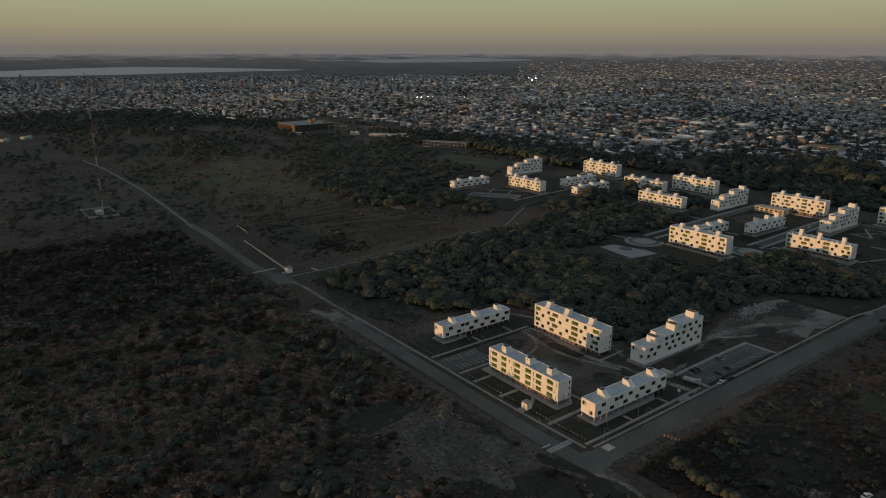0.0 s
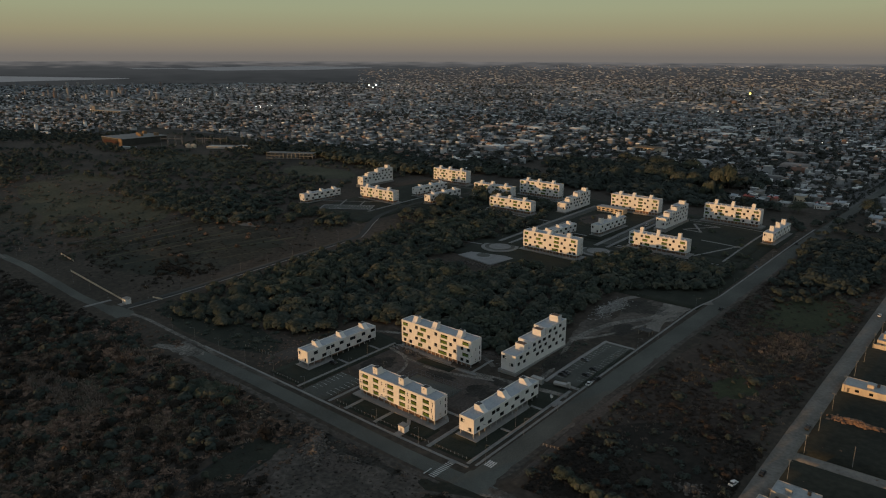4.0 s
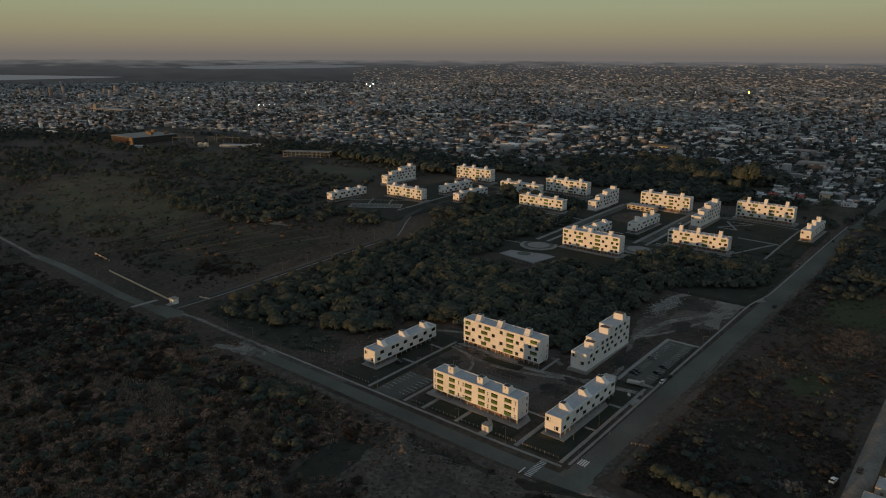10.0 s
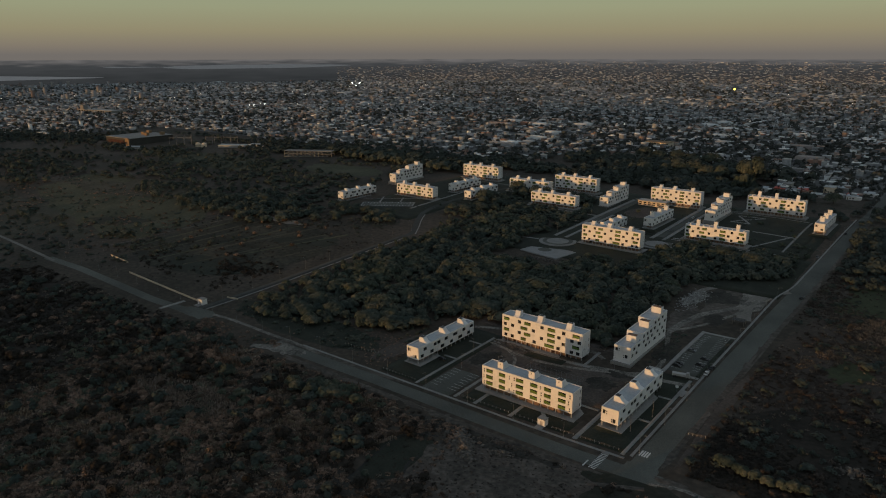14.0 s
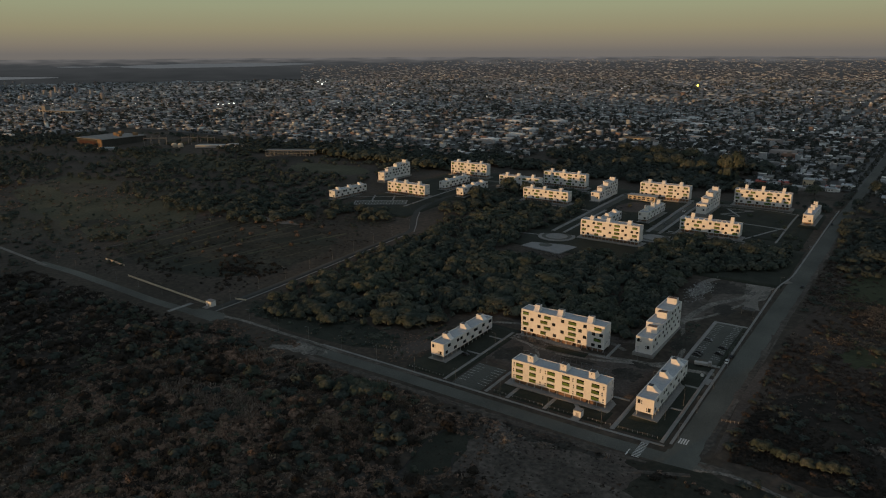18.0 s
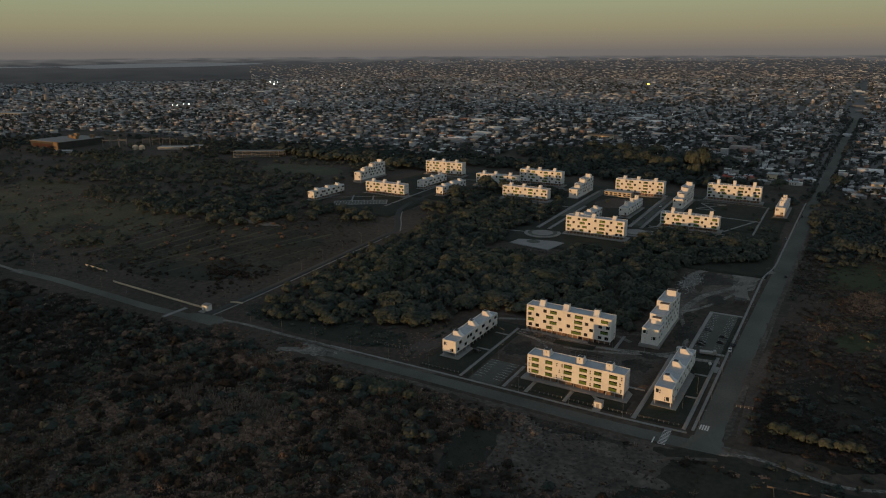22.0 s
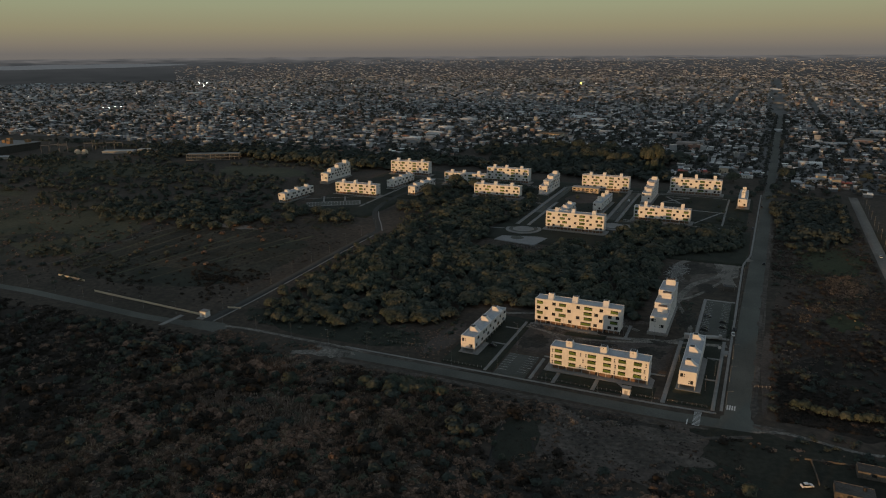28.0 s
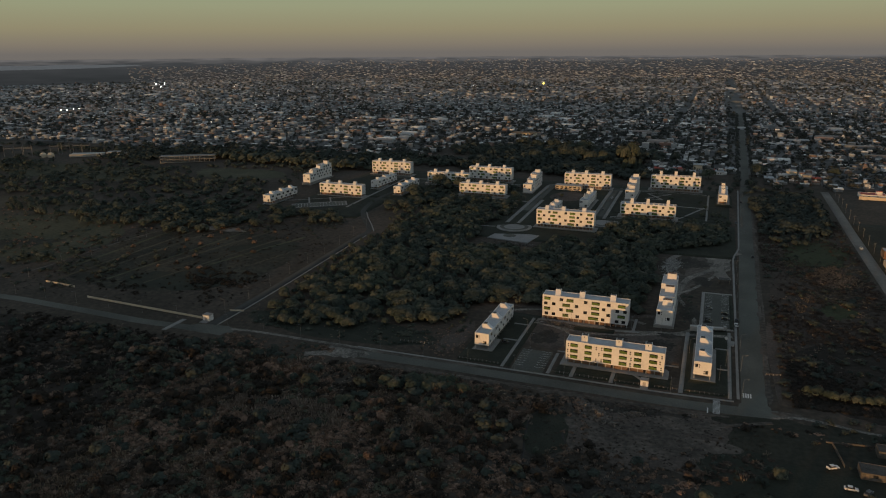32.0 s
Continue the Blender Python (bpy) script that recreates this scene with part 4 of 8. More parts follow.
def long_high(tall=False):
    L = 46.9
    tw = [(x, x + 3.0, 0.02, 4.6, HIGH_H - 0.43, HIGH_H + 3.0, "-y") for x in (6.8, 20.2, 36.8)]
    if tall:
        tw = [(x, x + 2.6, 0.02, 3.4, HIGH_H - 0.43, HIGH_H + 4.4, "-y") for x in (8.0, 22.0, 39.0)]
    return block("apartment_block", "white four-storey apartment block with tall roof towers" if tall else "white four-storey apartment block with scattered dark and green windows", L, 8.2, 2.5, [(0, 1, 4)], SH,
                 front=FRONT_B, right=END_C, towers=tw, stilts=False, group="high housing blocks", vents=(3.4, 13.6, 18.0, 28.2, 32.0, 35.4, 44.0) if tall else ())


def stepped():
    d = 8.4
    tops = [(0, 0.31, 2), (0.31, 0.61, 3), (0.61, 1, 4)]
    side = [[(0.045, 0.085, "w"), (0.150, 0.190, "w"), (0.275, 0.305, "w"), (0.395, 0.450, "w"), (0.500, 0.540, "w"), (0.640, 0.700, "w"), (0.790, 0.830, "w"), (0.920, 0.960, "w")],
            [(0.080, 0.130, "w"), (0.200, 0.255, "w"), (0.340, 0.385, "w"), (0.450, 0.495, "w"), (0.560, 0.600, "w"), (0.720, 0.765, "w"), (0.860, 0.905, "w")],
            [(0.330, 0.375, "w"), (0.430, 0.475, "w"), (0.520, 0.575, "w"), (0.630, 0.675, "w"), (0.770, 0.815, "w"), (0.925, 0.975, "w")],
            [(0.640, 0.685, "w"), (0.735, 0.780, "w"), (0.850, 0.895, "w"), (0.940, 0.985, "w")]]
    side = [[(a - 0.006, b + 0.006, k) for a, b, k in row if b + 0.006 < 0.99] for row in side]
    tw = [(2.4, 7.5, y, y + 3.4, 2.45 + k * SH + 0.12, 2.45 + k * SH + 0.55 + 2.9, "plain") for y, k in ((8.2, 2), (23.0, 3), (38.6, 4))]
    return block("apartment_block", "white apartment block stepping up in three terraces", 45.6, d, 2.45, tops, SH,
                 front=END_A, right=side, towers=tw, along="y", group="stepped housing blocks", solid=True)


def put(t, x, y, z=None, turn=0.0):
    t.matrix_basis = pose(x, y, gz(x + 4, y + 4) + 0.05 if z is None else z, 0, 0, turn)
    return t


def again(t, x, y, z=None, turn=0.0):
    return copy_thing(t, pose(x, y, gz(x + 4, y + 4) + 0.05 if z is None else z, 0, 0, turn))


low = put(long_low(), -92.4, 2.0, 0.05)
again(low, 12.7, 0.5, 1.75)
mid = put(long_mid(), -45.5, 0.0, 0.45)
high = put(long_high(), -69.5, 52.8, 0.5)
ter = put(stepped(), -8.6, 58.4, 3.4)
LOWS = [(-376.7, 228, 9.6), (-310, 319, 11.6), (-276, 300, 11.3), (-118, 258, None)]
TALL_LOWS = [(-94.3, 299.5, 10.2), (20.4, 359, 11.2)]
MIDS = [(-348.8, 283.5, 10.1), (-267.6, 367.7, None), (-217.2, 326.9, None)]
TALL_MID = (-58.2, 293.5, 8.3)
HIGHS = [(-118.4, 238.2, 7.0), (-345, 392.2, None), (-231.2, 397.3, None), (-128, 397.8, 11.0)]
TALL_HIGH = (-43.3, 406.5, 11.9)
TERS = [(-388.5, 316.5, 14.3), (-160.5, 356, 10.6), (-60.8, 347.5, 12.6)]
for x, y, z in LOWS:
    again(low, x, y, z)
tlow = put(long_low(True), *TALL_LOWS[0])
again(tlow, *TALL_LOWS[1])
wide = put(long_mid(scattered=True), *MIDS[0])
for x, y, z in MIDS[1:]:
    again(wide, x, y, z)
put(long_mid(True), *TALL_MID)
for x, y, z in HIGHS:
    again(high, x, y, z)
put(long_high(True), *TALL_HIGH)
for x, y, z in TERS:
    again(ter, x, y, z)

# ---------------------------------------------------------------- plants
RG = np.random.RandomState(5)


def crown_points(seed, radius, height, lift, count, lobes, lobe):
    """Points and outward directions on the skin of a domed crown of many rounded lobes."""
    rg = np.random.RandomState(seed)
    a = np.arange(lobes) * 2.4 + rg.uniform(0, 0.9, lobes)
    q = np.sqrt((np.arange(lobes) + 0.3) / lobes)
    lc = np.stack([q * np.cos(a), q * np.sin(a), np.sqrt(np.clip(1 - 0.92 * q * q, 0.03, 1))], 1) * np.array([radius * 0.70, radius * 0.70, height * 0.60])
    lc += rg.normal(0, 0.06 * radius, (lobes, 3))
    lc[:, 2] += lift + height * 0.05
    lr = radius * lobe * rg.uniform(0.8, 1.2, lobes)
    k = rg.randint(0, lobes, count)
    d = rg.normal(0, 1, (count, 3))
    d[:, 2] = np.abs(d[:, 2]) * 1.1 - 0.25
    d /= np.linalg.norm(d, axis=1)[:, None]
    c = lc[k] + d * (lr[k] * rg.uniform(0.90, 1.04, count))[:, None] * np.array([1, 1, 0.9])
    # leaves face out of the whole crown as well as out of their own lobe
    o = (c - np.array([0, 0, lift])) / np.array([radius, radius, height])
    o /= np.linalg.norm(o, axis=1)[:, None] + 1e-9
    return c, d * 0.6 + o * 0.8, rg


def crown_leaves(seed, radius, height, lift, count, size, lobes=12, rise=0.3):
    """A full crown of small three-cornered leaf sprays."""
    c, d, rg = crown_points(seed, radius, height, lift, count, lobes, 0.40)
    nn = d + np.array([0, 0, rise]) + rg.normal(0, 0.26, (count, 3))
    nn /= np.linalg.norm(nn, axis=1)[:, None]
    u = np.cross(nn, rg.normal(0, 1, (count, 3)))
    u /= np.linalg.norm(u, axis=1)[:, None] + 1e-9
    w = np.cross(nn, u)
    s = (size * rg.uniform(0.6, 1.4, count))[:, None]
    return np.stack([c + u * s * 0.62, c - u * s * 0.34 + w * s * 0.52, c - u * s * 0.3 - w * s * 0.55], 1).reshape(-1, 3)


def quads(nv):
    return np.arange(nv).reshape(-1, 4)


def leaf_mesh(name, v, mat, corners=3):
    me = bpy.data.meshes.new(name)
    f = quads(len(v)) if corners == 4 else np.arange(len(v)).reshape(-1, 3)
    me.from_pydata(v.tolist(), [], f.tolist())
    me.materials.append(mat)
    return me


def trunk_mesh(seed, h, r):
    rg = np.random.RandomState(seed)
    mb = MB()
    bx, by = rg.normal(0, 0.2, 2)
    mb.tube((0, 0, -0.4), (bx, by, h * 0.55), r, r * 0.65, 7)
    for k in range(5):
        a = rg.uniform(0, 6.28)
        q = rg.uniform(0.9, 1.9)
        mb.tube((bx * 0.8, by * 0.8, h * rg.uniform(0.36, 0.52)), (bx + q * math.cos(a), by + q * math.sin(a), h * rg.uniform(0.72, 0.92)), r * 0.45, r * 0.12, 5)
    return mb.mesh("trunk", M_TRUNK)


TREE_KINDS = []
for k in range(8):
    rr, hh = 2.5 + 0.22 * k, 4.6 + 0.35 * k
    TREE_KINDS.append((trunk_mesh(40 + k, hh * 0.9, 0.16 + 0.015 * k),
                       leaf_mesh("crown", crown_leaves(60 + k, rr * 1.25, hh, 0.5, 1500, 0.62, 10 + k), M_LEAF2 if k in (2, 6) else M_LEAF)))


def inside(poly, x, y):
    x, y = np.asarray(x, float), np.asarray(y, float)
    hit = np.zeros(x.shape, bool)
    j = len(poly) - 1
    for i in range(len(poly)):
        (xi, yi), (xj, yj) = poly[i], poly[j]
        hit ^= ((yi > y) != (yj > y)) & (x < (xj - xi) * (y - yi) / (yj - yi + 1e-12) + xi)
        j = i
    return hit


WOODS = [(-214, 2), (-196, -3), (-176, 2), (-152, 14), (-120, 28), (-106, 60), (-82, 70), (-18, 72), (-15, 112), (-14, 140), (-18, 165), (-15, 192), (-4, 214), (26, 228), (28, 288),
         (-62, 286), (-68, 226), (-106, 226), (-109, 172), (-150, 172), (-156, 226), (-152, 262), (-150, 306), (-172, 372), (-204, 398), (-244, 396), (-262, 368), (-274, 340), (-268, 290), (-248, 240), (-236, 200), (-228, 176), (-237, 164), (-236, 70), (-233, 40), (-222, 12)]
KEEP = [(-96, -4, -80, 52), (7, -4, 24, 52), (-50, -4, 4, 12), (-74, 46, -17, 66), (-12, 52, 5, 108)]
KEEP += [(x - 3, y - 8, x + 14, y + 50) for x, y, _ in LOWS + TALL_LOWS + TERS] + [(x - 3, y - 13, x + 51, y + 12) for x, y, _ in MIDS + HIGHS + [TALL_MID, TALL_HIGH]]
KEEP += [(-17, 148, 2, 192), (-122, 208, -66, 242), (-250, 168, -237, 190), (-260, 186, -244, 206), (-270, 202, -254, 222), (-282, 218, -264, 242), (-1010, 300, -860, 425), (-645, 360, -560, 415), (-152, 170, -100, 226), (-150, 220, -121, 246), (-84, 254, -57, 282), (-352, 226, -300, 282)]


def clear_of(x, y, margin=0.0):
    ok = np.ones(np.shape(x), bool)
    for a, b, c, d in KEEP:
        ok &= ~((x > a - margin) & (x < c + margin) & (y > b - margin) & (y < d + margin))
    return ok


def scatter(x0, y0, x1, y1, gap, rg):
    """Jittered points about gap apart."""
    xs, ys = np.arange(x0, x1, gap), np.arange(y0, y1, gap)
    X, Y = np.meshgrid(xs, ys)
    return X.ravel() + rg.uniform(-0.5, 0.5, X.size) * gap, Y.ravel() + rg.uniform(-0.5, 0.5, X.size) * gap


tx, ty = scatter(-280, -12, 30, 402, 6.0, RG)
ok = inside(WOODS, tx, ty) & clear_of(tx, ty, 2.5)
tx, ty = tx[ok], ty[ok]
keep = RG.uniform(0, 1, len(tx)) < 0.90 + 0.12 * np.sin(tx * 0.11) * np.cos(ty * 0.13)
tx, ty = tx[keep], ty[keep]
# trees at the southern edge of the wood stand as single trees, the rest as one wood
near = ty < np.where(tx < -115, 44.0, 86.0)
order = np.where(near)[0][:270]
single = np.zeros(len(tx), bool)
single[order] = True


def plant(k, x, y, s, label="dark green bushy tree at the edge of the wood", group="trees at the wood's edge"):
    t = thing("tree", label, "tree", group=group)
    t.matrix_basis = pose(x, y, gz(x, y), 0, 0, (k * 47) % 360) @ Matrix.Diagonal((s, s, s ** 0.55 * (0.82 + 0.14 * ((k * 13 % 7) / 7)), 1))
    tr, cw = TREE_KINDS[k % 8]
    shared("trunk", tr, t)
    shared("crown", cw, t)
    return t


for i in order:
    sm = 0.72 if tx[i] < -196 or ty[i] < 14 else 1.0    # smaller trees on the western and southern rim
    plant(int(i), tx[i], ty[i], float(RG.choice([0.55, 0.7, 0.85, 1.0, 1.3, 1.7]) * RG.uniform(0.9, 1.1)) * sm)

LOWPOLY = [crown_leaves(90 + k, 3.4 + 0.3 * k, 4.9 + 0.4 * k, 0.4, 560, 0.98, 9 + k) for k in range(7)]
BUSH = [crown_leaves(110 + k, 3.2 + 0.3 * k, 4.6 + 0.4 * k, 0.2, 250, 1.2, 7 + k % 3) for k in range(6)]
TINY = [crown_leaves(120 + k, 2.9 + 0.3 * k, 4.6 + 0.5 * k, 0.1, 64, 1.9, 5 + k % 2) for k in range(6)]


TRI_SETS = [LOWPOLY, BUSH, TINY]    # crowns and tufts that are made of triangles


def grove(name, xs, ys, scale, mat, label, models=LOWPOLY, category="trees", rg=RG, flat=1.0):
    out = []
    zs = land(xs, ys)
    tall = scale[0] + (scale[1] - scale[0]) * 0.45    # wide and narrow ones grow to nearly one height
    for i in range(len(xs)):
        m = models[rg.randint(len(models))]
        a, s = rg.uniform(0, 6.283), scale[0] + (scale[1] - scale[0]) * rg.uniform(0, 1) ** 1.5
        c, q = math.cos(a) * s, math.sin(a) * s
        out.append(np.stack([m[:, 0] * c - m[:, 1] * q + xs[i], m[:, 0] * q + m[:, 1] * c + ys[i], m[:, 2] * tall * (s / tall) ** 0.35 * flat * rg.uniform(0.92, 1.08) + zs[i] - 0.2], 1))
    if not out:
        return None
    v = np.concatenate(out)
    corners = 3 if any(models is q for q in TRI_SETS) else 4
    return soup(name, v, np.arange(len(v)).reshape(-1, corners), mat, label, category)


rest = ~single
tone = np.sin(tx * 0.045 + 1.0) * np.cos(ty * 0.038) + RG.normal(0, 0.5, len(tx))
north = ty > 185
for low_, mat_, mx_, txt in ((True, M_LEAF, 1.55, "dense dark green wood"), (False, M_LEAF2, 1.65, "olive green trees among the wood")):
    pick = rest & ((tone < 0.35) == low_)
    rim = pick & (tx < -222)
    grove("wood", tx[rim], ty[rim], (0.35, 1.0), mat_, txt + " along the side street", BUSH, flat=1.1)
    pick &= ~rim
    grove("wood", tx[pick & ~north], ty[pick & ~north], (0.5, mx_), mat_, txt, flat=1.05)
    grove("wood", tx[pick & north], ty[pick & north], (0.6, mx_ - 0.1), mat_, txt + " before the flats", BUSH, flat=1.0)
# a few taller crowns
for k, (x, y, s) in enumerate([(-96, 112, 2.3), (-90, 126, 2.4), (-118, 106, 2.0), (-136, 143, 2.2), (-104, 96, 1.9), (-60, 150, 1.8), (-82, 108, 1.7), (-120, 150, 1.7), (-44, 108, 1.6), (-30, 206, 1.8), (4, 258, 1.9), (16, 270, 1.8), (-20, 264, 1.7), (-170, 120, 1.7), (-190, 90, 1.6), (-150, 70, 1.5)]):
    plant((2, 6, 2, 6, 2)[k] if k < 5 else k * 3 + 1, x, y, s, "tall broad-crowned dark green tree", "tall trees in the wood")


for k, (x, y, s) in enumerate([(-262, 262, 1.5), (-254, 270, 1.7), (-246, 262, 1.6), (-250, 284, 1.5), (-240, 276, 1.7), (-232, 286, 1.5), (-258, 250, 1.4), (-354, 214, 1.3), (-346, 208, 1.4), (-362, 206, 1.4), (-338, 214, 1.2), (-370, 214, 1.1),
                               (-322, 214, 1.3), (-308, 208, 1.4), (-296, 216, 1.2), (-290, 204, 1.3),
                               (-262, 329, 1.5), (-246, 311, 1.7), (-238, 302, 1.6), (-348, 172, 1.2), (-340, 166, 1.0), (-356, 178, 1.3), (-326, 178, 1.2), (-334, 184, 1.4)]):
    plant(k * 5 + 3, x, y, s, "dark bushy tree beside the northern flats", "trees beside the northern flats")


def ellipse_grove(cx, cy, rx, ry, gap, scale, mat, label, models=LOWPOLY, seed=1, fill=0.85):
    rg = np.random.RandomState(seed)
    x, y = scatter(cx - rx, cy - ry, cx + rx, cy + ry, gap, rg)
    wob = 1 + 0.28 * np.sin(3 * np.arctan2(y - cy, x - cx) + seed) + 0.16 * np.sin(7 * np.arctan2(y - cy, x - cx) + 2 * seed)
    ok = (((x - cx) / rx) ** 2 + ((y - cy) / ry) ** 2 < wob) & (rg.uniform(0, 1, len(x)) < fill) & clear_of(x, y, 3)
    return grove("wood", x[ok], y[ok], scale, mat, label, models, rg=rg)


ellipse_grove(-540, 165, 100, 26, 9, (0.6, 1.5), M_LEAF, "dark thicket beyond the grassland", BUSH, seed=66, fill=0.6)
ellipse_grove(-440, 170, 90, 42, 7.5, (0.7, 1.8), M_LEAF, "dark wood beyond the fields", BUSH, seed=3, fill=0.6)
ellipse_grove(-308, 203, 44, 13, 8, (0.8, 1.4), M_LEAF, "dark trees north of the field", seed=4)
ellipse_grove(-650, 225, 120, 30, 12, (0.8, 1.5), M_LEAF, "dark wood beyond the fields", TINY, seed=5, fill=0.6)
ellipse_grove(-830, 130, 110, 50, 14, (0.8, 1.6), M_LEAF, "dark wood near the town", TINY, seed=6)
ellipse_grove(-880, 300, 110, 30, 11, (1.0, 1.6), M_LEAF, "row of dark trees by the school", TINY, seed=7)
ellipse_grove(-480, 425, 130, 22, 8, (1.3, 2.5), M_LEAF, "belt of dark trees behind the meadow", TINY, seed=8)
ellipse_grove(-200, 600, 130, 40, 12, (1.2, 2.4), M_LEAF, "tall dark eucalyptus grove", BUSH, seed=9, fill=0.6)
ellipse_grove(-90, 610, 60, 34, 16, (2.0, 3.0), M_TREE, "very tall dark eucalyptus trees", BUSH, seed=29, fill=0.6)
ellipse_grove(-170, 480, 70, 20, 9, (0.8, 1.4), M_LEAF, "dark trees behind the housing", BUSH, seed=10)
ellipse_grove(-320, 480, 80, 22, 8, (1.0, 1.7), M_LEAF, "dark trees behind the housing", TINY, seed=11)
ellipse_grove(78, 355, 30, 78, 6, (0.8, 1.5), M_TREE, "dense dark trees beside the avenue", BUSH, seed=12)
ellipse_grove(74, 286, 24, 44, 7, (0.6, 1.1), M_TREE, "dark scrubby trees beside the avenue", BUSH, seed=13)
ellipse_grove(-560, 110, 150, 60, 17, (0.3, 0.8), M_LEAF, "scattered bushes in the dry grassland", TINY, seed=44, fill=0.4)
ellipse_grove(-350, 110, 70, 60, 12, (0.3, 0.7), M_SHRUB, "scattered brown bushes in the fallow field", BUSH, seed=45, fill=0.35)
ellipse_grove(-560, 290, 130, 34, 10, (0.6, 1.3), M_LEAF, "dark bushes below the meadow", TINY, seed=46, fill=0.5)
ellipse_grove(-700, 40, 160, 26, 12, (0.5, 1.0), M_LEAF, "scattered dark bushes in the fields", TINY, seed=14, fill=0.5)
ellipse_grove(-430, 160, 50, 24, 11, (0.6, 1.1), M_LEAF2, "olive trees at the field's edge", BUSH, seed=15, fill=0.7)
ellipse_grove(-360, 60, 30, 44, 16, (0.4, 0.8), M_LEAF, "scattered dark bushes in the field", BUSH, seed=16, fill=0.6)

ellipse_grove(-1250, 150, 230, 80, 14, (1.2, 2.2), M_TREE, "dark wood at the edge of the town", TINY, seed=61, fill=0.75)
ellipse_grove(-1080, 20, 220, 60, 15, (1.0, 2.0), M_TREE, "dark wood beyond the mast", TINY, seed=62, fill=0.6)
ellipse_grove(-1450, -20, 200, 110, 16, (1.2, 2.2), M_TREE, "dark wood at the edge of the town", TINY, seed=63, fill=0.7)
ellipse_grove(-950, -110, 160, 60, 15, (0.7, 1.6), M_TREE, "scattered dark trees in the far fields", TINY, seed=64, fill=0.45)
ellipse_grove(-930, 180, 120, 60, 14, (0.9, 1.8), M_TREE, "dark trees below the school", TINY, seed=65, fill=0.6)
for sx0, sy0, srx, sry, mat_, sd_ in ((-230, -85, 150, 40, M_SHRUB, 51), (-120, -110, 110, 50, M_LEAF, 52), (-330, -70, 90, 30, M_LEAF, 53), (-60, -120, 90, 30, M_SHRUB, 54), (30, -100, 60, 40, M_LEAF, 55), (-180, -60, 60, 20, M_LEAF2, 56), (82, 60, 24, 90, M_TREE, 57)):
    ellipse_grove(sx0, sy0, srx, sry, 11, (0.2, 0.85), M_TREE if mat_ is M_LEAF else mat_, "rounded bushes in the scrub", BUSH, seed=sd_, fill=0.5)

# scrub
def tuft(seed, n, size):
    """A rounded bush of small three-cornered sprays."""
    rg = np.random.RandomState(seed)
    d = rg.normal(0, 1, (n, 3))
    d[:, 2] = np.abs(d[:, 2])
    d /= np.linalg.norm(d, axis=1)[:, None]
    c = d * rg.uniform(0.55, 1.0, n)[:, None] * np.array([1, 1, 0.95])
    nn = d + np.array([0, 0, 0.5]) + rg.normal(0, 0.35, (n, 3))
    nn /= np.linalg.norm(nn, axis=1)[:, None]
    u = np.cross(nn, rg.normal(0, 1, (n, 3)))
    u /= np.linalg.norm(u, axis=1)[:, None] + 1e-9
    w = np.cross(nn, u)
    s = (size * rg.uniform(0.6, 1.4, n))[:, None]
    return np.stack([c + u * s * 0.7, c - u * s * 0.3 + w * s * 0.45, c - u * s * 0.3 - w * s * 0.45], 1).reshape(-1, 3)


def blades(seed, n):
    """A stand of upright stems with drooping tips."""
    rg = np.random.RandomState(seed)
    b = np.c_[rg.normal(0, 0.55, (n, 2)), np.zeros(n)]
    h = rg.uniform(0.5, 1.35, n)[:, None]
    a = rg.uniform(0, 6.283, n)
    s = np.c_[np.cos(a), np.sin(a), np.zeros(n)] * 0.13
    tip = b + np.c_[rg.normal(0, 0.16, (n, 2)), np.ones(n)] * h
    return np.stack([tip + s * 0.9, tip - s * 0.9 + np.array([0, 0, 0.05]), b - np.array([0, 0, 0.1])], 1).reshape(-1, 3)


TUFTS = [tuft(200 + k, 25, 0.62) for k in range(8)]
SPIKES = [blades(220 + k, 24) for k in range(5)]
SHRUBS = [crown_leaves(240 + k, 1.7 + 0.12 * k, 2.4 + 0.15 * k, -0.2, 112, 0.53, 5 + k % 3) for k in range(6)]
TRI_SETS += [TUFTS, SPIKES, SHRUBS]


